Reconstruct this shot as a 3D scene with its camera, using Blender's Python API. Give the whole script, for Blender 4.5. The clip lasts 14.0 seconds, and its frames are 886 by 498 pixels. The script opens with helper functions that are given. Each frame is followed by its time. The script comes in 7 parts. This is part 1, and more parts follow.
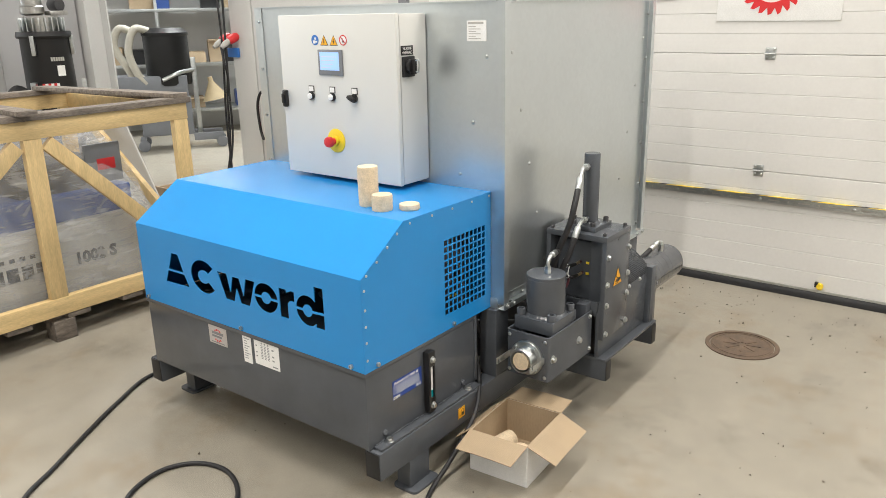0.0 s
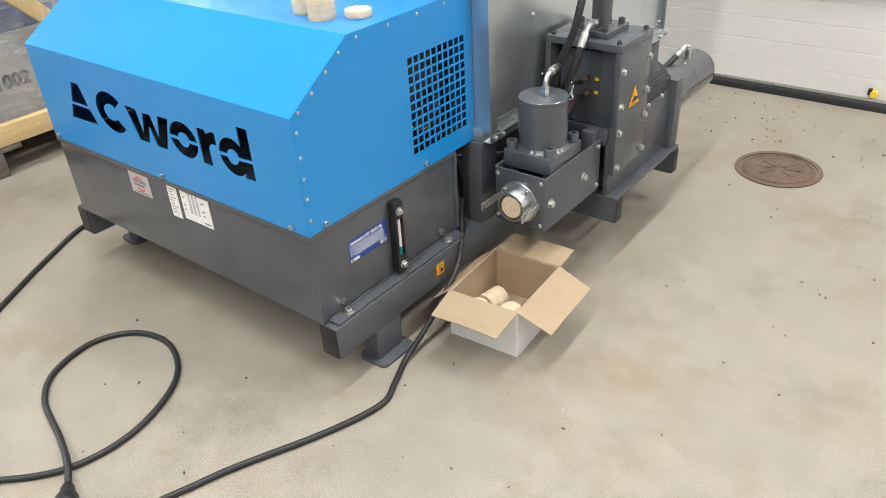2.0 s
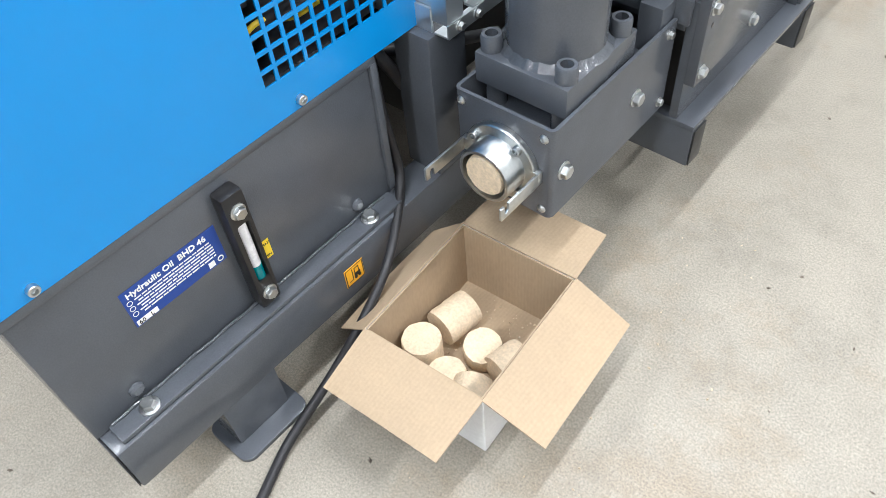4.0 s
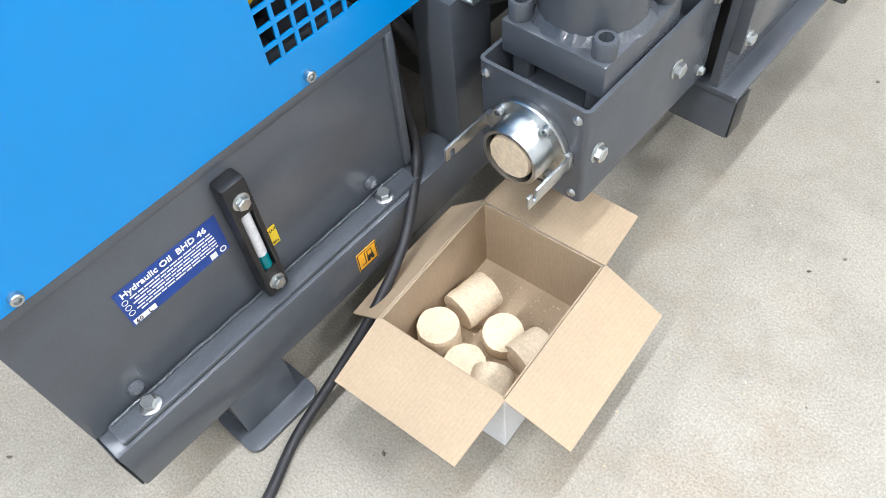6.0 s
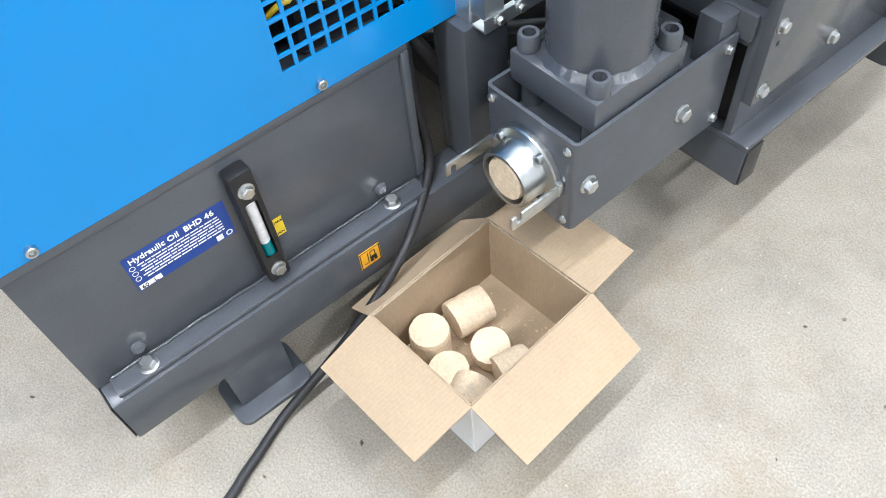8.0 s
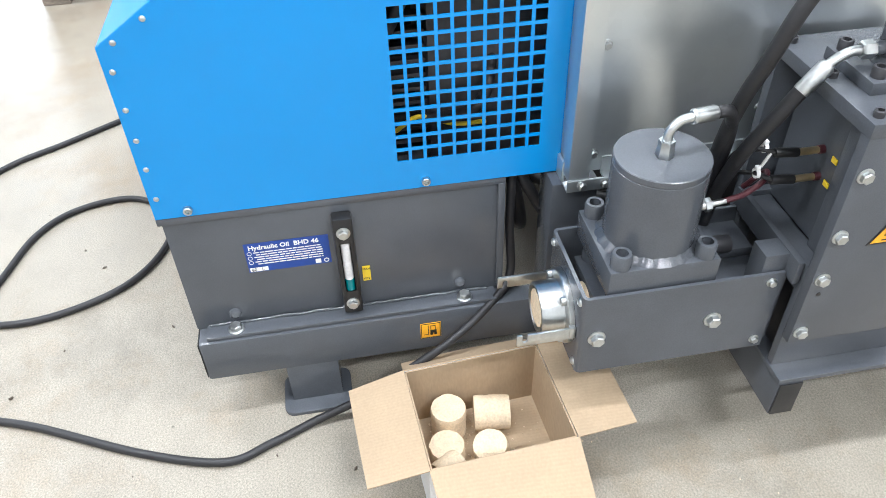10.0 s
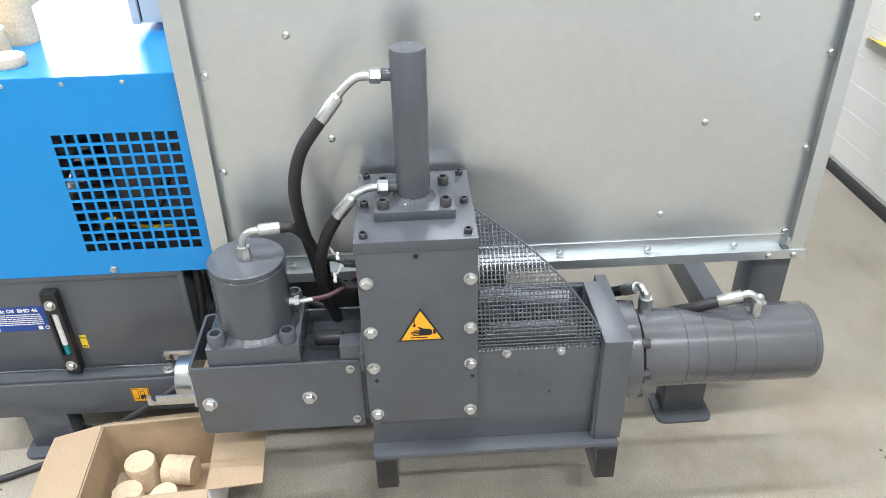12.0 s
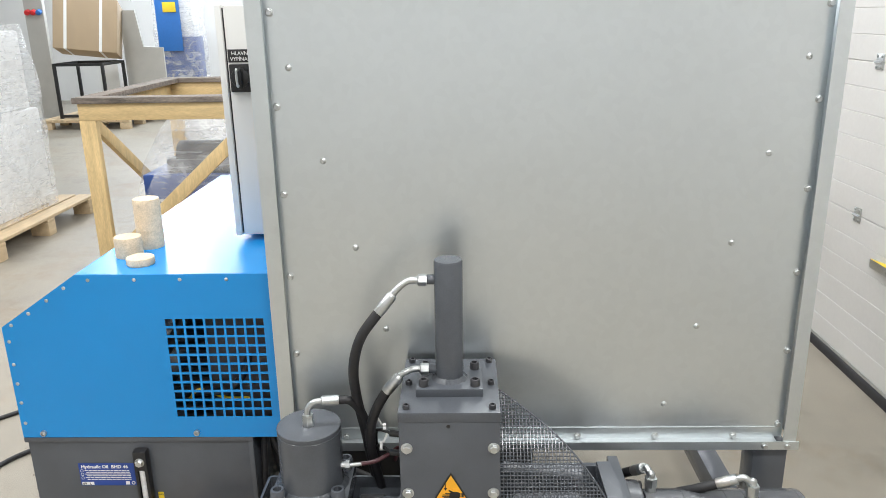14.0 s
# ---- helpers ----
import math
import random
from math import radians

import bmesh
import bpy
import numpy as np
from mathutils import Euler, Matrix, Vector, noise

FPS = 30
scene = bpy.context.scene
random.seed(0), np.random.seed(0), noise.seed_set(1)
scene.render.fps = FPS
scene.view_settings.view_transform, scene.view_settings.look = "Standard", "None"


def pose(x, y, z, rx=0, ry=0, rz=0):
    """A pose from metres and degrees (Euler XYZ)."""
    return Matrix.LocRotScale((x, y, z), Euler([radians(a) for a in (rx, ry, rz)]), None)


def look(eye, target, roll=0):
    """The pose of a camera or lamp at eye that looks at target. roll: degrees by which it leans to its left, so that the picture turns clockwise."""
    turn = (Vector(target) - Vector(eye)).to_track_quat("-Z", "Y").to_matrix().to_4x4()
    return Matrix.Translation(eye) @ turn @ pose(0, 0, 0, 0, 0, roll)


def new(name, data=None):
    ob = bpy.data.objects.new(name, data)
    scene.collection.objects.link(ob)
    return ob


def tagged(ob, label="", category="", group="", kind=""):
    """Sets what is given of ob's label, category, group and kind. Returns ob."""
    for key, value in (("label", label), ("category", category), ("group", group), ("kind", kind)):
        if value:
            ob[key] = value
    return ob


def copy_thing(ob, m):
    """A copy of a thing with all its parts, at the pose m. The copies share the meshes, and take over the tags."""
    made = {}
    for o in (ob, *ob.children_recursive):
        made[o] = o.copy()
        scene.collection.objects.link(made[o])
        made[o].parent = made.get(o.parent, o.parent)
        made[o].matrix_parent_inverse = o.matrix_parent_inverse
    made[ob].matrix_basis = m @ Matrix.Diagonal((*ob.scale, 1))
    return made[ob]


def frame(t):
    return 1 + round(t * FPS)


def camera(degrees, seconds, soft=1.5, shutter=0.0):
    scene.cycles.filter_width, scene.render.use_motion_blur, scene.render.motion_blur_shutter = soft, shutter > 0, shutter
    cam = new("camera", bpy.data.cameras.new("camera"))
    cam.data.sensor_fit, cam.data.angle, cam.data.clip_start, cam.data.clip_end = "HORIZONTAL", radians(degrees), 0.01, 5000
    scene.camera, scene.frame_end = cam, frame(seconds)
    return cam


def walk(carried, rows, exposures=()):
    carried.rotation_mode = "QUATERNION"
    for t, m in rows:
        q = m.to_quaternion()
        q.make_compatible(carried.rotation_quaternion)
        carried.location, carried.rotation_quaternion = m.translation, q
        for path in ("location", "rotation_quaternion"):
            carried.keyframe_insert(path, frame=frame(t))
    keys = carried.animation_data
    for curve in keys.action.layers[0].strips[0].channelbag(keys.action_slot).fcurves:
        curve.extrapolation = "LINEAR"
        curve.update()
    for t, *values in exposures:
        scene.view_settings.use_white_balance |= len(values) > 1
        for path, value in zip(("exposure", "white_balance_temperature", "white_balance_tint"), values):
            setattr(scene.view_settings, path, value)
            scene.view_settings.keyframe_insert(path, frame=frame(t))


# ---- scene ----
cam = camera(60.4, 14.0, soft=0.7)
PATH = [
    (0, (-0.077, 0.098, 1.558), (-1.245, 1.61, 0.965), -1.2),
    (0.5, (-0.074, 0.1, 1.568), (-1.243, 1.593, 0.933), -1.4),
    (1, (-0.071, 0.136, 1.564), (-1.23, 1.596, 0.84), -2.0),
    (1.5, (-0.113, 0.335, 1.51), (-1.232, 1.733, 0.621), -2.5),
    (2, (-0.31, 0.603, 1.435), (-1.388, 1.916, 0.38), -3.4),
    (2.5, (-0.487, 0.92, 1.338), (-1.512, 2.134, 0.122), -4.4),
    (2.7, (-0.542, 1.077, 1.297), (-1.549, 2.243, 0.023), -4.8),
    (4.8, (-0.977, 1.699, 1.111), (-1.841, 2.535, -0.487), -6.2),
    (5, (-0.98, 1.703, 1.117), (-1.832, 2.526, -0.495), -6.3),
    (5.5, (-0.97, 1.7, 1.115), (-1.821, 2.511, -0.503), -6.6),
    (6, (-0.964, 1.706, 1.115), (-1.816, 2.503, -0.509), -7.1),
    (6.5, (-0.964, 1.71, 1.113), (-1.81, 2.5, -0.518), -7.1),
    (7, (-0.958, 1.715, 1.109), (-1.813, 2.502, -0.519), -7.5),
    (7.2, (-0.961, 1.713, 1.108), (-1.819, 2.5, -0.519), -7.3),
    (9.3, (-0.616, 1.87, 1.271), (-1.95, 2.179, -0.187), -5.5),
    (9.5, (-0.62, 1.873, 1.274), (-1.995, 2.162, -0.149), -4.0),
    (10, (-0.522, 1.964, 1.28), (-2.01, 2.19, -0.037), -1.9),
    (10.5, (-0.429, 2.205, 1.338), (-1.982, 2.401, 0.093), -1.5),
    (11, (-0.463, 2.434, 1.357), (-2.072, 2.611, 0.184), -1.4),
    (11.5, (-0.362, 2.649, 1.39), (-2.006, 2.773, 0.259), -1.6),
    (12, (-0.162, 2.754, 1.42), (-1.847, 2.831, 0.345), -1.3),
    (12.5, (0.004, 2.774, 1.438), (-1.729, 2.824, 0.442), -0.9),
    (13, (0.132, 2.821, 1.481), (-1.664, 2.828, 0.601), -1.1),
    (13.5, (0.189, 2.808, 1.529), (-1.668, 2.78, 0.788), -1.2),
    (14, (0.146, 2.79, 1.53), (-1.764, 2.739, 0.938), -1.0),
]
EXPOSURES = [(0, -0.80, 6850, 10), (1.5, -0.66, 6700, 10), (2.7, -0.44, 6250, 10), (4.8, -0.17, 5850, 10), (7.2, -0.17, 5800, 10),
             (9.3, -0.14, 5850, 10), (10.5, -0.10, 5950, 10), (11.5, -0.20, 6050, 10), (12.5, -0.38, 6100, 10), (14, -0.66, 6300, 10)]
walk(cam, [(t, look(eye, target, roll)) for t, eye, target, roll in PATH], EXPOSURES)

# ---- light ----
world = bpy.data.worlds.new("world")
scene.world = world
world.use_nodes = True
wn = world.node_tree.nodes
sky = wn.new("ShaderNodeTexSky")
sky.sky_type = "NISHITA"
sky.sun_disc = False
sky.sun_elevation, sky.sun_rotation = radians(40), radians(250)
world.node_tree.links.new(sky.outputs[0], wn["Background"].inputs[0])
wn["Background"].inputs[1].default_value = 0.10


def area_lamp(x, y, z, sx, sy, power, colour=(1.0, 0.97, 0.93), target=None):
    data = bpy.data.lights.new("lamp_light", "AREA")
    data.shape, data.size, data.size_y, data.energy, data.color = "RECTANGLE", sx, sy, power, colour
    ob = new("lamp_light", data)
    ob.matrix_world = look((x, y, z), target) if target else pose(x, y, z, 0, 0, 90)
    return ob


CEILING = 4.6
# lamps at x -1.3 follow the shadows; most others, unseen, are added to brighten
LAMPS = [(-1.3, 1.0, 100), (-1.3, 3.4, 88), (1.9, 0.4, 112), (1.6, 3.7, 205), (-1.0, -1.6, 160), (-3.5, 0.2, 90), (-3.5, 2.8, 85), (-3.2, -3.8, 150), (-9.5, -1.5, 190), (-8.2, 7.0, 500), (-6.8, 5.1, 190), (-12.5, -2.5, 260)]
for lx, ly, watts in LAMPS:
    # lamps added for the far hall are tinted cooler to whiten the background
    area_lamp(lx, ly, CEILING - 0.10, 1.5, 0.16, watts, (0.90, 0.96, 1.0) if lx < -6 else (1.0, 0.985, 0.96))
# daylight in the high window of the west wall
area_lamp(-14.93, -0.6, 3.0, 5.6, 2.2, 640, (0.88, 0.94, 1.0), (0, -0.6, 2.0))

# ---- materials ----


def nodes_of(name):
    m = bpy.data.materials.new(name)
    m.use_nodes = True
    nt = m.node_tree
    return m, nt, nt.nodes["Principled BSDF"]


def node(nt, kind, **values):
    n = nt.nodes.new(kind)
    for k, v in values.items():
        n.inputs[k.replace("_", " ")].default_value = v
    return n


def mat(name, colour, rough=0.5, metal=0.0, vary=0.10, scale=6.0, grain=0.04, grain_scale=180.0, bump=0.15, rough_vary=0.08,
        stretch=(1, 1, 1), random_tone=0.0, coat=0.0, sheen_tint=None):
    """A painted, cast or raw surface: large blotches, fine grain, uneven gloss and fine relief."""
    m, nt, p = nodes_of(name)
    L = nt.links.new
    co = nt.nodes.new("ShaderNodeTexCoord")
    mp = nt.nodes.new("ShaderNodeMapping")
    mp.inputs["Scale"].default_value = stretch
    geo = nt.nodes.new("ShaderNodeNewGeometry")
    L(geo.outputs["Position"], mp.inputs["Vector"])
    big = node(nt, "ShaderNodeTexNoise", Scale=scale, Detail=4.0, Roughness=0.6)
    fine = node(nt, "ShaderNodeTexNoise", Scale=grain_scale, Detail=2.0)
    L(mp.outputs[0], big.inputs["Vector"])
    L(mp.outputs[0], fine.inputs["Vector"])
    ramp = nt.nodes.new("ShaderNodeMapRange")
    ramp.inputs["From Min"].default_value, ramp.inputs["From Max"].default_value = 0.3, 0.7
    ramp.inputs["To Min"].default_value, ramp.inputs["To Max"].default_value = 1 - vary, 1 + vary
    L(big.outputs["Fac"], ramp.inputs["Value"])
    ramp2 = nt.nodes.new("ShaderNodeMapRange")
    ramp2.inputs["From Min"].default_value, ramp2.inputs["From Max"].default_value = 0.3, 0.7
    ramp2.inputs["To Min"].default_value, ramp2.inputs["To Max"].default_value = 1 - grain, 1 + grain
    L(fine.outputs["Fac"], ramp2.inputs["Value"])
    mul = nt.nodes.new("ShaderNodeMath")
    mul.operation = "MULTIPLY"
    L(ramp.outputs[0], mul.inputs[0])
    L(ramp2.outputs[0], mul.inputs[1])
    last = mul.outputs[0]
    if random_tone:
        info = nt.nodes.new("ShaderNodeObjectInfo")
        r3 = nt.nodes.new("ShaderNodeMapRange")
        r3.inputs["To Min"].default_value, r3.inputs["To Max"].default_value = 1 - random_tone, 1 + random_tone
        L(info.outputs["Random"], r3.inputs["Value"])
        m2 = nt.nodes.new("ShaderNodeMath")
        m2.operation = "MULTIPLY"
        L(last, m2.inputs[0])
        L(r3.outputs[0], m2.inputs[1])
        last = m2.outputs[0]
    vm = nt.nodes.new("ShaderNodeVectorMath")
    vm.operation = "SCALE"
    vm.inputs[0].default_value = colour
    L(last, vm.inputs["Scale"])
    L(vm.outputs[0], p.inputs["Base Color"])
    rr = nt.nodes.new("ShaderNodeMapRange")
    rr.inputs["From Min"].default_value, rr.inputs["From Max"].default_value = 0.3, 0.7
    rr.inputs["To Min"].default_value, rr.inputs["To Max"].default_value = max(0.02, rough - rough_vary), min(1, rough + rough_vary)
    L(big.outputs["Fac"], rr.inputs["Value"])
    L(rr.outputs[0], p.inputs["Roughness"])
    p.inputs["Metallic"].default_value = metal
    p.inputs["Coat Weight"].default_value = coat
    if bump:
        b = nt.nodes.new("ShaderNodeBump")
        b.inputs["Strength"].default_value, b.inputs["Distance"].default_value = bump, 0.001
        L(fine.outputs["Fac"], b.inputs["Height"])
        L(b.outputs[0], p.inputs["Normal"])
    return m


M_BLUE = mat("blue_powder_paint", (0.011, 0.246, 0.63), 0.24, vary=0.03, scale=3, grain=0.02, grain_scale=900, bump=0.03, rough_vary=0.012)
M_GREY = mat("dark_grey_paint", (0.080, 0.088, 0.101), 0.19, vary=0.10, scale=7, grain=0.06, grain_scale=420, bump=0.16, rough_vary=0.05)
M_PEEL = mat("dark_grey_orange_peel_paint", (0.078, 0.082, 0.090), 0.17, vary=0.12, scale=9, grain=0.03, grain_scale=300, bump=0.16, rough_vary=0.05, coat=0.35)
M_WELD = mat("painted_weld_bead", (0.068, 0.075, 0.085), 0.14, vary=0.10, scale=120, grain=0.08, grain_scale=260, bump=0.6, rough_vary=0.04)
M_CAB = mat("light_grey_enclosure_paint", (0.65, 0.65, 0.625), 0.42, vary=0.012, scale=5, grain=0.02, grain_scale=900, bump=0.10)
M_ZINC = mat("bright_zinc_steel", (0.56, 0.58, 0.58), 0.33, 1.0, vary=0.10, scale=40, grain=0.05, bump=0.05, rough_vary=0.05)
M_STEEL = mat("worn_bare_steel", (0.46, 0.45, 0.43), 0.37, 1.0, vary=0.15, scale=60, bump=0.1, rough_vary=0.05)
M_BLACKSTEEL = mat("black_oxide_steel", (0.055, 0.055, 0.06), 0.39, 0.3, vary=0.15, scale=80, rough_vary=0.05)
M_BLACK = mat("black_plastic", (0.012, 0.012, 0.013), 0.42, vary=0.15, scale=20, bump=0.12)
M_RUBBER = mat("black_rubber", (0.015, 0.015, 0.017), 0.5, vary=0.2, scale=60, grain=0.1, grain_scale=400, bump=0.3)
M_DRUM = mat("black_drum_paint", (0.007, 0.007, 0.008), 0.5, vary=0.15, scale=20, bump=0.05)
M_DARK = mat("dark_machine_parts", (0.02, 0.02, 0.022), 0.5, vary=0.3, scale=30)
M_CARD = mat("brown_corrugated_card", (0.405, 0.305, 0.198), 0.8, vary=0.06, scale=9, grain=0.05, grain_scale=220, bump=0.3, stretch=(1, 1, 0.3))


def add_flutes(m, period=0.0066, depth=0.022):
    """Faint flutes of corrugated card: lines of tone and relief across the sheet."""
    nt = m.node_tree
    L = nt.links.new
    p = nt.nodes["Principled BSDF"]
    geo = nt.nodes.new("ShaderNodeNewGeometry")
    wave = node(nt, "ShaderNodeTexWave", Scale=0.314 / period, Distortion=0.6, Detail=2.0)
    wave.bands_direction = "X"
    L(geo.outputs["Position"], wave.inputs["Vector"])
    r = nt.nodes.new("ShaderNodeMapRange")
    r.inputs["To Min"].default_value, r.inputs["To Max"].default_value = 1 - depth, 1 + depth
    L(wave.outputs["Fac"], r.inputs["Value"])
    scale_node = p.inputs["Base Color"].links[0].from_node
    old = scale_node.inputs["Scale"].links[0].from_socket
    mu = nt.nodes.new("ShaderNodeMath")
    mu.operation = "MULTIPLY"
    L(old, mu.inputs[0])
    L(r.outputs[0], mu.inputs[1])
    L(mu.outputs[0], scale_node.inputs["Scale"])


add_flutes(M_CARD)
M_CARDWHITE = mat("white_printed_card", (0.80, 0.80, 0.80), 0.6, vary=0.03, scale=9)
M_BRIQ = mat("pressed_sawdust", (0.68, 0.55, 0.385), 0.9, vary=0.10, scale=55, grain=0.11, grain_scale=230, bump=0.9, random_tone=0.06)
M_MAROON = mat("dark_red_wire_sheath", (0.07, 0.018, 0.024), 0.35, vary=0.1, scale=60)
M_BRASS = mat("dull_brass_sensor", (0.52, 0.42, 0.26), 0.38, 0.9, vary=0.12, scale=60)
M_PAPER = mat("white_paper_label", (0.82, 0.82, 0.81), 0.5, vary=0.02, scale=20)
M_SILVER = mat("silver_label_film", (0.55, 0.53, 0.52), 0.38, 0.4, vary=0.05, scale=30, rough_vary=0.04)
M_RED = mat("red_plastic", (0.62, 0.025, 0.03), 0.38, vary=0.05, scale=30, rough_vary=0.04)
M_YELLOW = mat("yellow_plastic", (0.82, 0.60, 0.03), 0.4, vary=0.05, scale=30)
M_ORANGE = mat("orange_warning_film", (0.88, 0.42, 0.02), 0.4, vary=0.04, scale=40)
M_LABELBLUE = mat("blue_label_film", (0.012, 0.052, 0.27), 0.5, vary=0.05, scale=30, rough_vary=0.04)
M_SIGNBLUE = mat("blue_sign_film", (0.03, 0.16, 0.50), 0.4, vary=0.04, scale=30)
M_TEAL = mat("teal_oil", (0.0, 0.19, 0.22), 0.15, vary=0.05, scale=30)
M_TUBE = mat("milky_sight_tube", (0.72, 0.72, 0.73), 0.2, vary=0.1, scale=90, rough_vary=0.03)
M_WHITEPL = mat("white_plastic", (0.80, 0.80, 0.79), 0.4, vary=0.03, scale=30)
M_WALL = mat("white_door_panel_paint", (0.69, 0.68, 0.66), 0.42, vary=0.03, scale=1.5, grain=0.015, grain_scale=60, bump=0.12)
M_WALL2 = mat("off_white_wall_paint", (0.70, 0.70, 0.69), 0.6, vary=0.04, scale=1.2, bump=0.2)
M_GREYWALL = mat("grey_wall_sheet", (0.42, 0.42, 0.43), 0.5, vary=0.05, scale=1.5)
M_CEIL = mat("white_ceiling_sheet", (0.72, 0.72, 0.72), 0.7, vary=0.03, scale=2)
M_WOOD = mat("pale_pine", (0.62, 0.455, 0.225), 0.6, vary=0.14, scale=5, grain=0.12, grain_scale=60, bump=0.3, stretch=(6, 0.6, 6), random_tone=0.10)
M_WOODX = mat("pale_pine_upright", (0.62, 0.455, 0.225), 0.6, vary=0.14, scale=5, grain=0.12, grain_scale=60, bump=0.3, stretch=(6, 6, 0.6), random_tone=0.10)
M_OLDWOOD = mat("weathered_grey_wood", (0.17, 0.142, 0.118), 0.8, vary=0.5, scale=8, grain=0.3, grain_scale=70, bump=0.7, stretch=(5, 0.7, 5), random_tone=0.15)
M_PALLET = mat("pallet_pine", (0.56, 0.43, 0.27), 0.7, vary=0.15, scale=6, grain=0.12, grain_scale=60, bump=0.3, stretch=(1, 5, 5), random_tone=0.12)
M_NAVY = mat("navy_machine_paint", (0.03, 0.07, 0.24), 0.4, vary=0.1, scale=8)
M_LGREY = mat("light_grey_machine_paint", (0.42, 0.41, 0.38), 0.45, vary=0.05, scale=5)
M_MIDGREY = mat("mid_grey_machine_paint", (0.20, 0.21, 0.23), 0.4, vary=0.08, scale=6)
M_BEIGEHOSE = mat("beige_hose", (0.46, 0.43, 0.36), 0.6, vary=0.08, scale=60)
M_IRON = mat("rusty_cast_iron", (0.15, 0.105, 0.075), 0.65, 0.3, vary=0.3, scale=18, grain=0.2, grain_scale=160, bump=0.6)
M_TAN = mat("tan_cone", (0.42, 0.33, 0.2), 0.6)
M_LAMP = bpy.data.materials.new("lamp_diffuser")
M_LAMP.use_nodes = True
M_LAMP.node_tree.nodes["Principled BSDF"].inputs["Emission Color"].default_value = (1, 0.98, 0.95, 1)
M_LAMP.node_tree.nodes["Principled BSDF"].inputs["Emission Strength"].default_value = 6.0
M_SCREEN = bpy.data.materials.new("lit_touch_screen")
M_SCREEN.use_nodes = True
M_SCREEN.node_tree.nodes["Principled BSDF"].inputs["Base Color"].default_value = (0.3, 0.5, 0.75, 1)
M_SCREEN.node_tree.nodes["Principled BSDF"].inputs["Emission Color"].default_value = (0.45, 0.68, 0.95, 1)
M_SCREEN.node_tree.nodes["Principled BSDF"].inputs["Emission Strength"].default_value = 0.55


def galvanised():
    m, nt, p = nodes_of("galvanised_sheet")
    L = nt.links.new
    geo = nt.nodes.new("ShaderNodeNewGeometry")
    vor = node(nt, "ShaderNodeTexVoronoi", Scale=55.0)
    big = node(nt, "ShaderNodeTexNoise", Scale=2.2, Detail=5.0, Roughness=0.6)
    fine = node(nt, "ShaderNodeTexNoise", Scale=160.0, Detail=2.0)
    for n in (vor, big, fine):
        L(geo.outputs["Position"], n.inputs["Vector"])
    r = nt.nodes.new("ShaderNodeMapRange")
    r.inputs["To Min"].default_value, r.inputs["To Max"].default_value = 0.985, 1.015
    sep = nt.nodes.new("ShaderNodeSeparateColor")
    L(vor.outputs["Color"], sep.inputs[0])
    L(sep.outputs[0], r.inputs["Value"])
    r2 = nt.nodes.new("ShaderNodeMapRange")
    r2.inputs["From Min"].default_value, r2.inputs["From Max"].default_value = 0.3, 0.7
    r2.inputs["To Min"].default_value, r2.inputs["To Max"].default_value = 0.965, 1.03
    L(big.outputs["Fac"], r2.inputs["Value"])
    mu = nt.nodes.new("ShaderNodeMath")
    mu.operation = "MULTIPLY"
    L(r.outputs[0], mu.inputs[0])
    L(r2.outputs[0], mu.inputs[1])
    vm = nt.nodes.new("ShaderNodeVectorMath")
    vm.operation = "SCALE"
    vm.inputs[0].default_value = (0.64, 0.680, 0.695)
    L(mu.outputs[0], vm.inputs["Scale"])
    L(vm.outputs[0], p.inputs["Base Color"])
    rr = nt.nodes.new("ShaderNodeMapRange")
    rr.inputs["To Min"].default_value, rr.inputs["To Max"].default_value = 0.31, 0.33
    L(sep.outputs[1], rr.inputs["Value"])
    L(rr.outputs[0], p.inputs["Roughness"])
    p.inputs["Metallic"].default_value = 0.9
    b = nt.nodes.new("ShaderNodeBump")
    b.inputs["Strength"].default_value, b.inputs["Distance"].default_value = 0.012, 0.001
    L(fine.outputs["Fac"], b.inputs["Height"])
    L(b.outputs[0], p.inputs["Normal"])
    return m


M_GALV = galvanised()


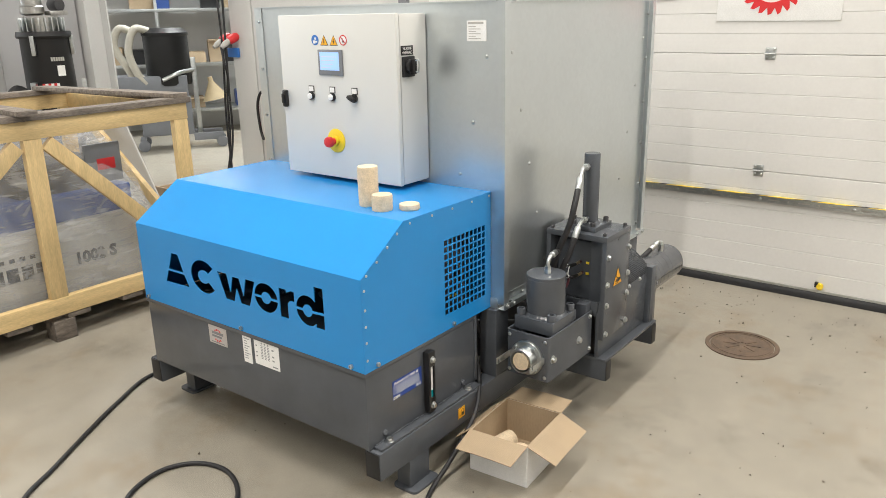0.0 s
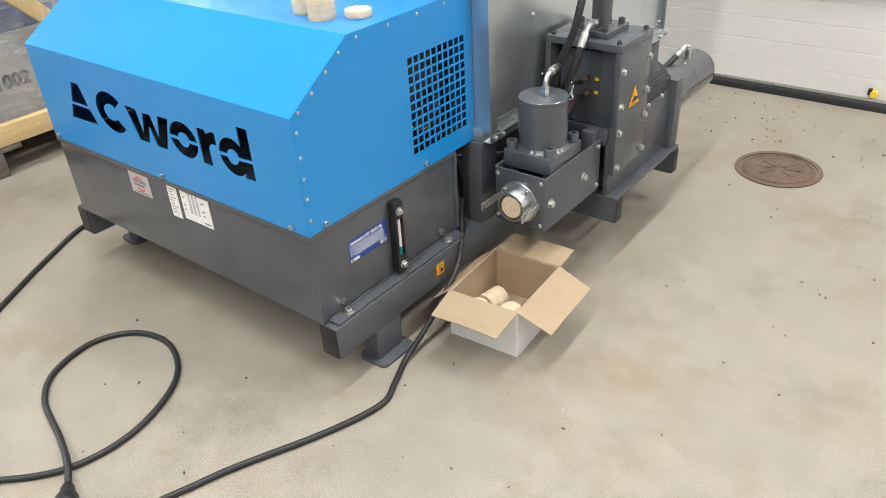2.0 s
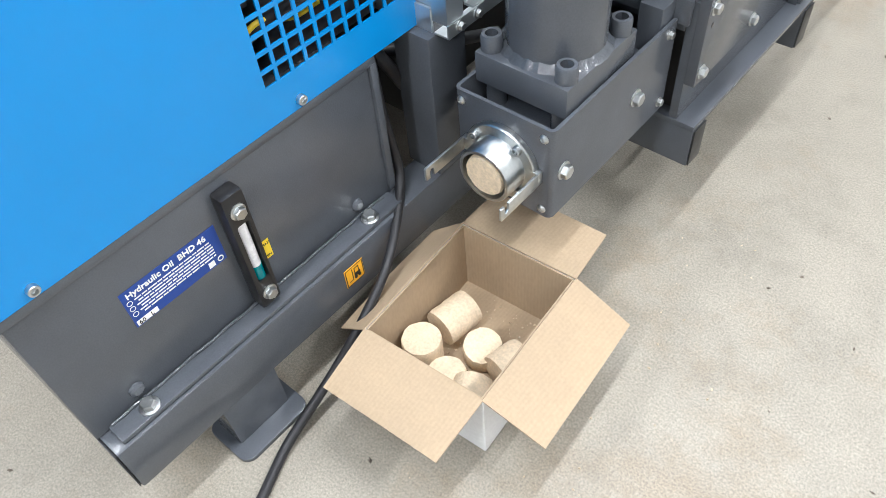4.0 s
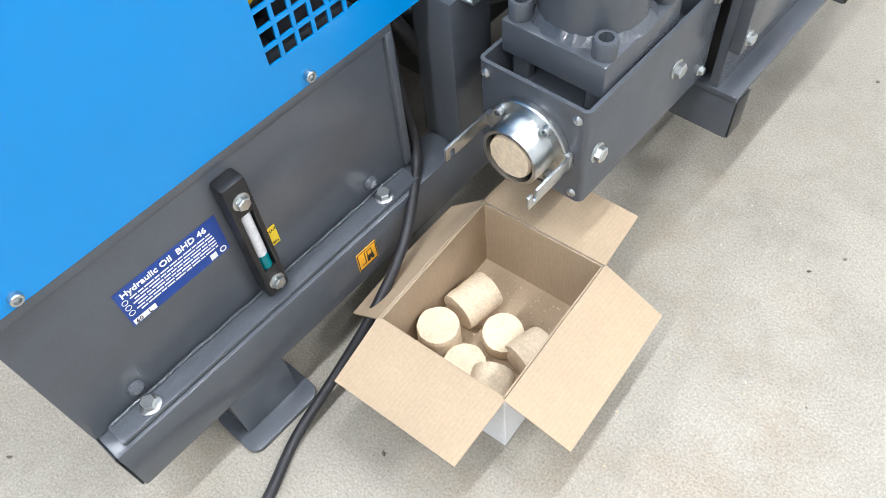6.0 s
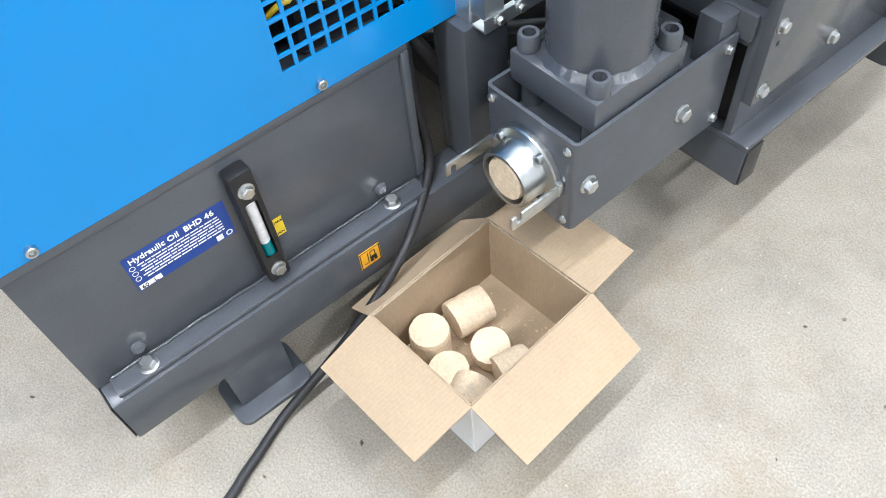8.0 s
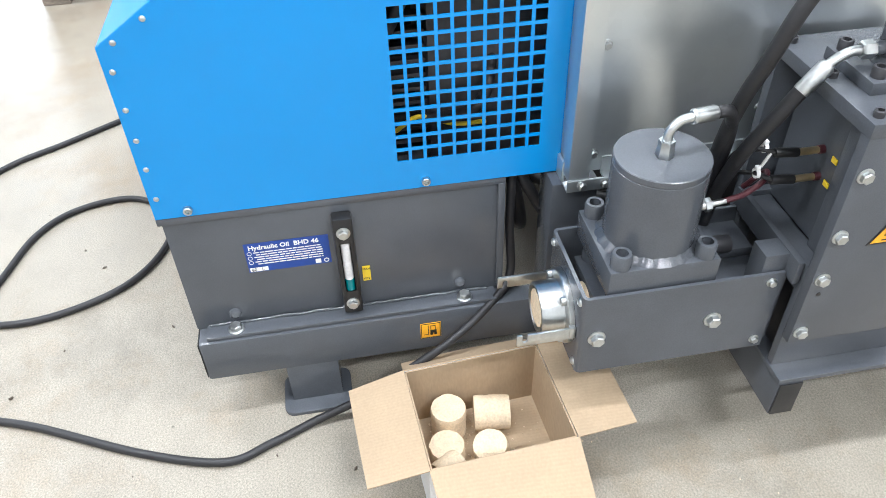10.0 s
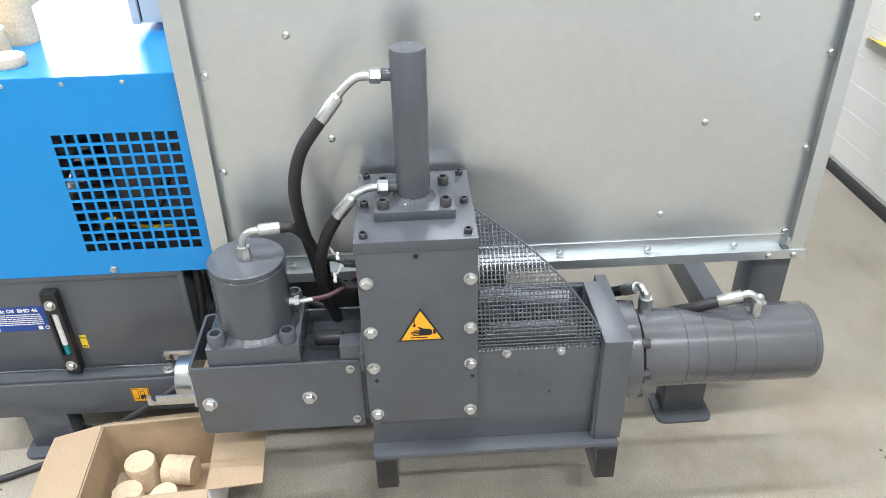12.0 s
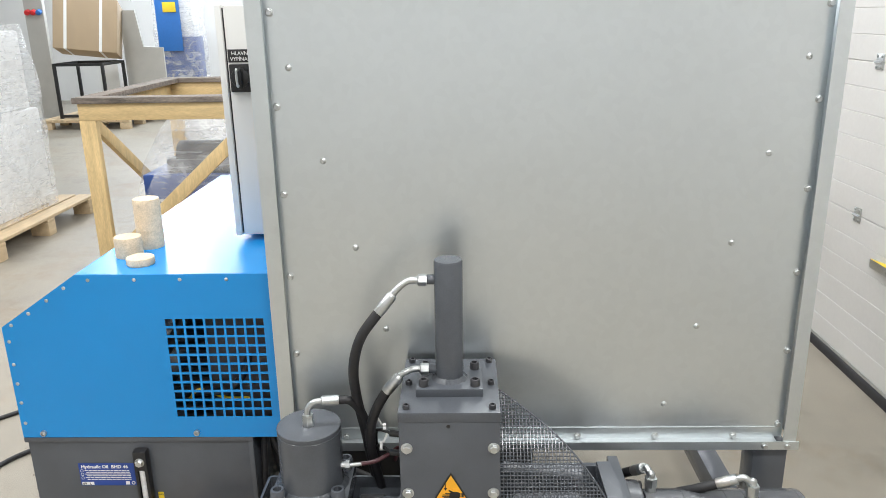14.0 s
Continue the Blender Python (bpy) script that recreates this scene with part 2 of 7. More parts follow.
def floor_material():
    m, nt, p = nodes_of("sealed_concrete_floor")
    L = nt.links.new
    geo = nt.nodes.new("ShaderNodeNewGeometry")
    speck = node(nt, "ShaderNodeTexNoise", Scale=260.0, Detail=4.0, Roughness=0.78)
    speck2 = node(nt, "ShaderNodeTexNoise", Scale=900.0, Detail=2.0)
    mid = node(nt, "ShaderNodeTexNoise", Scale=9.0, Detail=6.0, Roughness=0.65)
    big = node(nt, "ShaderNodeTexNoise", Scale=1.1, Detail=4.0)
    chip = node(nt, "ShaderNodeTexVoronoi", Scale=7.0)
    for n in (speck, speck2, mid, big, chip):
        L(geo.outputs["Position"], n.inputs["Vector"])

    def span(src, lo, hi, a=0.3, b=0.7):
        r = nt.nodes.new("ShaderNodeMapRange")
        r.inputs["From Min"].default_value, r.inputs["From Max"].default_value = a, b
        r.inputs["To Min"].default_value, r.inputs["To Max"].default_value = lo, hi
        L(src, r.inputs["Value"])
        return r.outputs[0]

    def times(a, b):
        n = nt.nodes.new("ShaderNodeMath")
        n.operation = "MULTIPLY"
        L(a, n.inputs[0])
        L(b, n.inputs[1])
        return n.outputs[0]

    tone = times(times(span(speck.outputs["Fac"], 0.64, 1.32, 0.34, 0.66), span(speck2.outputs["Fac"], 0.86, 1.13, 0.40, 0.60)),
                 times(span(mid.outputs["Fac"], 0.89, 1.07), span(big.outputs["Fac"], 0.92, 1.06)))
    tone = times(tone, span(chip.outputs["Distance"], 0.55, 1.0, 0.012, 0.03))
    vm = nt.nodes.new("ShaderNodeVectorMath")
    vm.operation = "SCALE"
    stain = node(nt, "ShaderNodeTexNoise", Scale=2.4, Detail=7.0, Roughness=0.7)
    L(geo.outputs["Position"], stain.inputs["Vector"])
    tone = times(tone, span(stain.outputs["Fac"], 1.0, 0.72, 0.54, 0.72))
    fleck = node(nt, "ShaderNodeTexVoronoi", Scale=38.0)
    L(geo.outputs["Position"], fleck.inputs["Vector"])
    tone = times(tone, span(fleck.outputs["Distance"], 0.7, 1.0, 0.03, 0.06))
    vm.inputs[0].default_value = (0.312, 0.284, 0.234)
    L(tone, vm.inputs["Scale"])
    brown = node(nt, "ShaderNodeTexNoise", Scale=1.7, Detail=8.0, Roughness=0.75)
    L(geo.outputs["Position"], brown.inputs["Vector"])
    mx = nt.nodes.new("ShaderNodeMix")
    mx.data_type, mx.blend_type = "RGBA", "MULTIPLY"
    L(span(brown.outputs["Fac"], 0.0, 0.75, 0.50, 0.68), mx.inputs["Factor"])
    L(vm.outputs[0], mx.inputs["A"])
    mx.inputs["B"].default_value = (0.80, 0.68, 0.55, 1)
    L(mx.outputs["Result"], p.inputs["Base Color"])
    L(span(mid.outputs["Fac"], 0.40, 0.54), p.inputs["Roughness"])
    b = nt.nodes.new("ShaderNodeBump")
    b.inputs["Strength"].default_value, b.inputs["Distance"].default_value = 0.008, 0.001
    L(speck.outputs["Fac"], b.inputs["Height"])
    L(b.outputs[0], p.inputs["Normal"])
    return m


M_FLOOR = floor_material()


def film_material():
    m, nt, p = nodes_of("clear_stretch_film")
    L = nt.links.new
    geo = nt.nodes.new("ShaderNodeNewGeometry")
    mp = nt.nodes.new("ShaderNodeMapping")
    mp.inputs["Scale"].default_value = (1.7, 1.7, 2.4)
    mp.inputs["Rotation"].default_value = (0.3, 0.2, 0)
    L(geo.outputs["Position"], mp.inputs["Vector"])
    n1 = node(nt, "ShaderNodeTexNoise", Scale=3.0, Detail=3.0, Roughness=0.6, Distortion=0.9)
    L(mp.outputs[0], n1.inputs["Vector"])
    r = nt.nodes.new("ShaderNodeMapRange")
    r.inputs["From Min"].default_value, r.inputs["From Max"].default_value = 0.35, 0.75
    r.inputs["To Min"].default_value, r.inputs["To Max"].default_value = 0.10, 0.42
    L(n1.outputs["Fac"], r.inputs["Value"])
    mp2 = nt.nodes.new("ShaderNodeMapping")
    mp2.inputs["Scale"].default_value = (3.0, 3.0, 34.0)
    mp2.inputs["Rotation"].default_value = (0.55, 0.1, 0)
    L(geo.outputs["Position"], mp2.inputs["Vector"])
    n2 = node(nt, "ShaderNodeTexNoise", Scale=1.4, Detail=4.0, Roughness=0.7, Distortion=0.5)
    L(mp2.outputs[0], n2.inputs["Vector"])
    r2 = nt.nodes.new("ShaderNodeMapRange")
    r2.inputs["From Min"].default_value, r2.inputs["From Max"].default_value = 0.52, 0.72
    r2.inputs["To Min"].default_value, r2.inputs["To Max"].default_value = 0.0, 0.26
    L(n2.outputs["Fac"], r2.inputs["Value"])
    add = nt.nodes.new("ShaderNodeMath")
    L(r.outputs[0], add.inputs[0])
    L(r2.outputs[0], add.inputs[1])
    add.use_clamp = True
    L(add.outputs[0], p.inputs["Alpha"])
    p.inputs["Base Color"].default_value = (0.86, 0.87, 0.88, 1)
    p.inputs["Roughness"].default_value = 0.12
    b = nt.nodes.new("ShaderNodeBump")
    b.inputs["Strength"].default_value, b.inputs["Distance"].default_value = 0.25, 0.01
    L(n2.outputs["Fac"], b.inputs["Height"])
    L(b.outputs[0], p.inputs["Normal"])
    return m


M_FILM = film_material()

# ---- mesh helpers ----
ORIGIN = {}


def bm_new():
    return bmesh.new()


def add_box(bm, lo, hi, bev=0.0, m=None):
    made = bmesh.ops.create_cube(bm, size=1.0)["verts"]
    c = [(a + b) / 2 for a, b in zip(lo, hi)]
    d = [abs(b - a) for a, b in zip(lo, hi)]
    bmesh.ops.transform(bm, verts=made, matrix=Matrix.Translation(c) @ Matrix.Diagonal((*d, 1)))
    if bev:
        edges = list({e for v in made for e in v.link_edges})
        made = bmesh.ops.bevel(bm, geom=edges, offset=min(bev, min(d) * 0.45), segments=2, affect="EDGES", profile=0.6)["verts"]
    if m is not None:
        bmesh.ops.transform(bm, verts=made, matrix=m)
    return bm


def frame_of(p0, p1):
    p0, p1 = Vector(p0), Vector(p1)
    q = Vector((0, 0, 1)).rotation_difference((p1 - p0).normalized())
    return Matrix.Translation(p0) @ q.to_matrix().to_4x4(), (p1 - p0).length


def add_lathe(bm, profile, p0, p1, n=28, cap=True):
    """Rings of (radius, share of the length) turned about the line from p0 to p1."""
    m, length = frame_of(p0, p1)
    rings = []
    for r, h in profile:
        rings.append([bm.verts.new(m @ Vector((r * math.cos(a), r * math.sin(a), h * length))) for a in [2 * math.pi * i / n for i in range(n)]])
    for a, b in zip(rings, rings[1:]):
        for i in range(n):
            bm.faces.new((a[i], a[(i + 1) % n], b[(i + 1) % n], b[i]))
    if cap:
        bm.faces.new(list(reversed(rings[0])))
        bm.faces.new(rings[-1])
    return bm


def add_cyl(bm, p0, p1, r, n=28, bev=0.0):
    length = (Vector(p1) - Vector(p0)).length
    if bev:
        h = bev / length
        return add_lathe(bm, [(r - bev, 0), (r - bev * 0.3, h * 0.3), (r, h), (r, 1 - h), (r - bev * 0.3, 1 - h * 0.3), (r - bev, 1)], p0, p1, n)
    return add_lathe(bm, [(r, 0), (r, 1)], p0, p1, n)


def add_ring(bm, p0, p1, r_out, r_in, n=32):
    return add_lathe(bm, [(r_in, 0), (r_out, 0), (r_out, 1), (r_in, 1), (r_in, 0)], p0, p1, n, cap=False)


def add_prism(bm, pts, axis, a, b, bev=0.0):
    def at(p, v):
        return {"x": (v, p[0], p[1]), "y": (p[0], v, p[1]), "z": (p[0], p[1], v)}[axis]
    lo = [bm.verts.new(at(p, a)) for p in pts]
    hi = [bm.verts.new(at(p, b)) for p in pts]
    faces = [bm.faces.new(lo), bm.faces.new(list(reversed(hi)))]
    n = len(pts)
    for i in range(n):
        faces.append(bm.faces.new((lo[i], hi[i], hi[(i + 1) % n], lo[(i + 1) % n])))
    bmesh.ops.recalc_face_normals(bm, faces=faces)
    if bev:
        edges = list({e for f in faces for e in f.edges})
        bmesh.ops.bevel(bm, geom=edges, offset=bev, segments=2, affect="EDGES", profile=0.6)
    return bm


def smooth_path(pts, steps=8):
    pts = [Vector(p) for p in pts]
    ext = [pts[0] * 2 - pts[1], *pts, pts[-1] * 2 - pts[-2]]
    out = []
    for i in range(1, len(ext) - 2):
        a, b, c, d = ext[i - 1:i + 3]
        for k in range(steps):
            t = k / steps
            out.append(0.5 * ((2 * b) + (c - a) * t + (2 * a - 5 * b + 4 * c - d) * t * t + (3 * b - a - 3 * c + d) * t ** 3))
    out.append(pts[-1])
    return out


def add_tube(bm, pts, r, n=14, steps=8):
    line = smooth_path(pts, steps) if len(pts) > 2 else [Vector(p) for p in pts]
    tangent = [(line[min(i + 1, len(line) - 1)] - line[max(i - 1, 0)]).normalized() for i in range(len(line))]
    side = tangent[0].orthogonal().normalized()
    rings = []
    for p, t in zip(line, tangent):
        side = (side - t * side.dot(t)).normalized()
        up = t.cross(side)
        rings.append([bm.verts.new(p + (side * math.cos(a) + up * math.sin(a)) * r) for a in [2 * math.pi * i / n for i in range(n)]])
    for a, b in zip(rings, rings[1:]):
        for i in range(n):
            bm.faces.new((a[i], a[(i + 1) % n], b[(i + 1) % n], b[i]))
    bm.faces.new(list(reversed(rings[0])))
    bm.faces.new(rings[-1])
    return bm


def finish(name, src, material, flat=False):
    if isinstance(src, bmesh.types.BMesh):
        me = bpy.data.meshes.new(name)
        src.to_mesh(me)
        src.free()
    else:
        me = src
    me.materials.clear()
    me.materials.append(material)
    me.polygons.foreach_set("use_smooth", [not flat] * len(me.polygons))
    if not flat:
        me.set_sharp_from_angle(angle=radians(35))
    return me


def thing(name, base, label, category, group="", kind=""):
    ob = new(name)
    ob.empty_display_size = 0.05
    ob.location = base
    ORIGIN[ob.name] = Vector(base)
    return tagged(ob, label, category, group, kind)


def part(name, src, material, parent, label="", flat=False):
    me = finish(name, src, material, flat)
    o = ORIGIN[parent.name]
    me.transform(Matrix.Translation(-o))
    ob = new(name, me)
    ob.parent = parent
    ORIGIN[ob.name] = o
    return tagged(ob, label)


def single(name, src, material, label, category, group="", kind="", base=None):
    me = finish(name, src, material)
    ob = new(name, me)
    if base is not None:
        me.transform(Matrix.Translation(-Vector(base)))
        ob.location = base
    ORIGIN[ob.name] = Vector(base) if base is not None else Vector()
    return tagged(ob, label, category, group, kind)


def place(name, me, pos, normal, parent, label="", spin=0.0):
    """One of many alike pieces on a shared mesh that stands along z."""
    ob = new(name, me)
    ob.parent = parent
    q = Vector((0, 0, 1)).rotation_difference(Vector(normal).normalized())
    ob.matrix_basis = Matrix.Translation(Vector(pos) - ORIGIN[parent.name]) @ q.to_matrix().to_4x4() @ Matrix.Rotation(spin, 4, "Z")
    ORIGIN[ob.name] = ORIGIN[parent.name]
    return tagged(ob, label)


def carve(bm, cutter):
    """The solid bm less the solid cutter, as a mesh."""
    obs = []
    for b in (bm, cutter):
        bmesh.ops.recalc_face_normals(b, faces=b.faces[:])
        me = bpy.data.meshes.new("carving")
        b.to_mesh(me)
        b.free()
        obs.append(new("carving", me))
    mod = obs[0].modifiers.new("carve", "BOOLEAN")
    mod.use_self = True
    mod.operation, mod.solver, mod.object = "DIFFERENCE", "EXACT", obs[1]
    deps = bpy.context.evaluated_depsgraph_get()
    out = bpy.data.meshes.new_from_object(obs[0].evaluated_get(deps))
    for o in obs:
        bpy.data.objects.remove(o)
    return out


def writing(name, text, size, m, material, parent, label="", bold=0.0, depth=0.0004, align="LEFT"):
    """Raised lettering; m carries the text's x and y into the world."""
    cu = bpy.data.curves.new("writing", "FONT")
    cu.body, cu.size, cu.extrude, cu.offset, cu.align_x = text, size, depth, bold, align
    cu.resolution_u = 2
    ob = new("writing", cu)
    deps = bpy.context.evaluated_depsgraph_get()
    me = bpy.data.meshes.new_from_object(ob.evaluated_get(deps))
    bpy.data.objects.remove(ob)
    me.transform(m)
    return part(name, me, material, parent, label)


def basis(origin, right, up):
    r, u = Vector(right).normalized(), Vector(up).normalized()
    n = r.cross(u)
    m = Matrix((r, u, n)).transposed().to_4x4()
    m.translation = origin
    return m


def hex_bolt_mesh(r=0.009, h=0.007, washer=True):
    bm = bm_new()
    base = 0.0
    if washer:
        add_lathe(bm, [(r * 1.32, 0), (r * 1.32, 0.8), (r * 1.25, 1)], (0, 0, 0), (0, 0, r * 0.2), 20)
        base = r * 0.2
    add_lathe(bm, [(r * 1.02, 0), (r * 1.02, 0.8), (r * 0.86, 1)], (0, 0, base), (0, 0, base + h), 6)
    return finish("bolt", bm, M_ZINC)


def cap_screw_mesh(r=0.014, h=0.02, material=None):
    bm = bm_new()
    add_lathe(bm, [(r, 0), (r, 0.88), (r * 0.88, 1), (r * 0.58, 1)], (0, 0, 0), (0, 0, h), 24, cap=False)
    n = 24
    add_lathe(bm, [(r * 0.58, 1), (r * 0.55, 0.45), (0.0005, 0.45)], (0, 0, 0), (0, 0, h), 6, cap=False)
    return finish("cap_screw", bm, material or M_BLACKSTEEL)


def screw_mesh(r=0.006):
    bm = bm_new()
    add_lathe(bm, [(r, 0), (r * 0.95, 0.4), (r * 0.6, 0.9), (r * 0.35, 1), (r * 0.3, 0.7), (0.0004, 0.7)], (0, 0, 0), (0, 0, r * 0.6), 12, cap=False)
    return finish("screw", bm, M_ZINC)


HEX = hex_bolt_mesh(0.0095, 0.008)
HEX_S = hex_bolt_mesh(0.0068, 0.006)
HEX_L = hex_bolt_mesh(0.0115, 0.010)
CAP = cap_screw_mesh(0.0165, 0.026, M_GREY)
CAP_S = cap_screw_mesh(0.0075, 0.010)
CAP_ZN = cap_screw_mesh(0.0075, 0.008, M_ZINC)
SCREW = screw_mesh(0.0075)
SCREW_B = screw_mesh(0.0048)
X, Y, Z = Vector((1, 0, 0)), Vector((0, 1, 0)), Vector((0, 0, 1))

# ---- structure ----
WY = 4.46   # inner face of the wall with the sectional door
bm = bm_new()
add_box(bm, (-15.2, -7.2, -0.2), (5, 11.2, 0))
single("floor", bm, M_FLOOR, "beige speckled sealed concrete floor with small stains", "floor", kind="structure")
bm = bm_new()
add_box(bm, (-15.2, -7.2, CEILING), (5, 11.2, CEILING + 0.15))
single("ceiling", bm, M_CEIL, "white sheet ceiling", "ceiling", kind="structure")


def wall(name, lo, hi, material, label):
    b = bm_new()
    add_box(b, lo, hi)
    return single(name, b, material, label, "wall", kind="structure")


wall("wall_east", (4.8, -7, 0), (5, 11, CEILING), M_WALL2, "plain off-white painted wall")
wall("wall_south", (-15.2, -7.2, 0), (5, -7, CEILING), M_WALL2, "plain off-white painted wall")
for k, (y0, y1, z0, z1) in enumerate(((-7, -3.5, 0, CEILING), (2.3, 11, 0, CEILING), (-3.5, 2.3, 0, 1.85), (-3.5, 2.3, 4.15, CEILING))):
    wall("wall_west_%d" % (k + 1), (-15.2, y0, z0), (-15, y1, z1), M_WALL2, "off-white painted wall round a high window")
win = thing("window_1", (-15.1, -0.6, 1.85), "high white-framed workshop window", "window", kind="structure")
for y0, y1, z0, z1 in ((-3.5, 2.3, 1.85, 1.91), (-3.5, 2.3, 4.09, 4.15), (-3.5, -3.44, 1.91, 4.09), (2.24, 2.3, 1.91, 4.09), (-1.6, -1.54, 1.91, 4.09), (0.34, 0.40, 1.91, 4.09)):
    bm = bm_new()
    add_box(bm, (-15.12, y0, z0), (-15.05, y1, z1), 0.004)
    part("window_frame", bm, M_WHITEPL, win)
wall("wall_back", (-15.2, 11, 0), (5, 11.2, CEILING), M_WALL2, "plain off-white painted wall behind the shelves")
wall("wall_north", (-5.45, WY + 0.02, 0), (-3.75, WY + 0.22, CEILING), M_WALL2, "off-white painted wall beside the door")
wall("wall_north_east", (1.6, WY + 0.02, 0), (4.8, WY + 0.22, CEILING), M_WALL2, "off-white painted wall beside the door")
wall("wall_lintel", (-3.75, WY + 0.10, 3.2), (1.6, WY + 0.22, CEILING), M_WALL2, "off-white painted wall over the door")

# sectional overhead door: sections of ribbed panels
door = thing("door_1", (-1.0, WY, 0), "white ribbed sectional overhead door, closed", "door", kind="structure")
SEC = [0.044, 0.685, 1.313, 1.941, 2.569, 3.2]
for k in range(len(SEC) - 1):
    z0, z1 = SEC[k] + 0.001, SEC[k + 1] - 0.001
    ribs = 6
    step = (z1 - z0) / ribs
    for r in range(ribs):
        a, b_ = z0 + r * step, z0 + (r + 1) * step
        bm = bm_new()
        prof = [(WY + 0.04, a), (WY + 0.003, a), (WY, a + 0.003), (WY, b_ - 0.003), (WY + 0.003, b_), (WY + 0.04, b_)]
        add_prism(bm, prof, "x", -3.70, 1.55)
        part("panel", bm, M_WALL, door)
for hx in (-1.223, 0.6, -3.0):
    for hz in (0.69, 1.318):
        bm = bm_new()
        add_box(bm, (hx - 0.027, WY - 0.006, hz - 0.033), (hx + 0.027, WY, hz + 0.030), 0.002)
        add_cyl(bm, (hx - 0.027, WY - 0.008, hz - 0.004), (hx + 0.027, WY - 0.008, hz - 0.004), 0.006, 12)
        hinge = part("hinge", bm, M_ZINC, door, "zinc-plated section hinge")
        for dx in (-0.017, 0.017):
            for dz in (-0.022, 0.02):
                place("screw", SCREW, (hx + dx, WY - 0.006, hz + dz), -Y, hinge)
bm = bm_new()
add_prism(bm, [(WY - 0.012, 0.0), (WY + 0.04, 0.0), (WY + 0.04, 0.044), (WY, 0.044), (WY - 0.012, 0.026)], "x", -3.72, 1.57)
part("bottom_seal", bm, M_RUBBER, door, "black rubber bottom seal")
bm = bm_new()
add_box(bm, (-3.70, WY - 0.004, 0.0445), (1.55, WY - 0.0005, 0.058))
part("seal_rail", bm, M_ZINC, door, "thin aluminium seal rail")
bm = bm_new()
add_box(bm, (-3.78, WY - 0.03, 0), (-3.705, WY + 0.1, 3.2), 0.004)
add_box(bm, (1.555, WY - 0.03, 0), (1.63, WY + 0.1, 3.2), 0.004)
part("door_track", bm, M_MIDGREY, door, "grey steel side tracks")

# perforated rail with hazard tape across the door
rail = thing("guard_rail", (-1.0, WY, 0.54), "slotted steel rail with yellow and black hazard tape on the door", "rail")
cutter = bm_new()
x = -2.7
while x < 1.4:
    add_box(cutter, (x, WY - 0.04, 0.530), (x + 0.06, WY - 0.01, 0.538))
    add_cyl(cutter, (x + 0.105, WY - 0.04, 0.534), (x + 0.105, WY - 0.01, 0.534), 0.005, 10)
    x += 0.155
bm = bm_new()
add_prism(bm, [(WY - 0.022, 0.518), (WY - 0.019, 0.518), (WY - 0.019, 0.549), (WY, 0.549), (WY, 0.552), (WY - 0.022, 0.552)], "x", -2.82, 1.5)
part("channel", carve(bm, cutter), M_ZINC, rail)
x, k = -2.82, 0
while x < 1.5:
    w = 0.17 if k % 2 == 0 else 0.10
    bm = bm_new()
    add_prism(bm, [(x, WY - 0.022), (x + w, WY - 0.022), (x + w + 0.07, WY - 0.0005), (x + 0.07, WY - 0.0005)], "z", 0.5525, 0.5535)
    part("hazard_stripe", bm, M_YELLOW if k % 2 == 0 else M_BLACK, rail)
    x += w
    k += 1
for bx in np.arange(-2.6, 1.4, 0.47):
    place("screw", SCREW, (bx, WY - 0.022, 0.535), -Y, rail)

# small yellow latch at the foot of the door
latch = thing("door_latch", (-0.845, WY, 0.06), "small yellow and black latch at the foot of the door", "latch")
bm = bm_new()
add_lathe(bm, [(0.016, 0), (0.019, 0.3), (0.015, 1)], (-0.838, WY - 0.002, 0.085), (-0.838, WY - 0.022, 0.085), 16)
add_box(bm, (-0.848, WY - 0.018, 0.065), (-0.824, WY - 0.004, 0.083), 0.004)
part("body", bm, M_YELLOW, latch)
bm = bm_new()
add_box(bm, (-0.864, WY - 0.022, 0.078), (-0.846, WY - 0.001, 0.108), 0.005)
part("lever", bm, M_BLACK, latch, "black lever")

# signs on the door
sign = thing("wall_sign", (-1.21, WY, 1.482), "white sign board with a red saw-blade emblem on the door", "sign")
bm = bm_new()
add_box(bm, (-1.523, WY - 0.006, 1.482), (-0.903, WY - 0.001, 2.10), 0.002)
part("board", bm, M_PAPER, sign)
bm = bm_new()
pts = []
N = 22
CX, CZ, R0, R1 = -1.243, 1.683, 0.135, 0.172
for i in range(N):
    a0 = 2 * math.pi * i / N
    for da, r in ((0, R0), (0.06, R1), (0.16, R1 * 0.96)):
        pts.append((CX + r * math.cos(a0 + da), CZ + r * math.sin(a0 + da)))
inner = bm_new()
add_cyl(inner, (CX, WY - 0.03, CZ), (CX, WY + 0.03, CZ), 0.108, 40)
add_prism(bm, pts, "y", WY - 0.0085, WY - 0.0062)
part("emblem", carve(bm, inner), M_RED, sign, "red toothed ring emblem")
sign2 = thing("wall_sign", (-2.6, WY, 1.60), "white sign board with dark lettering bars on the door", "sign")
bm = bm_new()
add_box(bm, (-3.52, WY - 0.006, 1.60), (-1.76, WY - 0.001, 2.05), 0.002)
part("board", bm, M_PAPER, sign2)
x = -2.62
for w in (0.07, 0.07, 0.05, 0.06, 0.02, 0.06):
    bm = bm_new()
    add_box(bm, (x, WY - 0.0085, 1.618), (x + w, WY - 0.0062, 1.72))
    part("letter_bar", bm, M_MIDGREY, sign2)
    x += w + 0.03

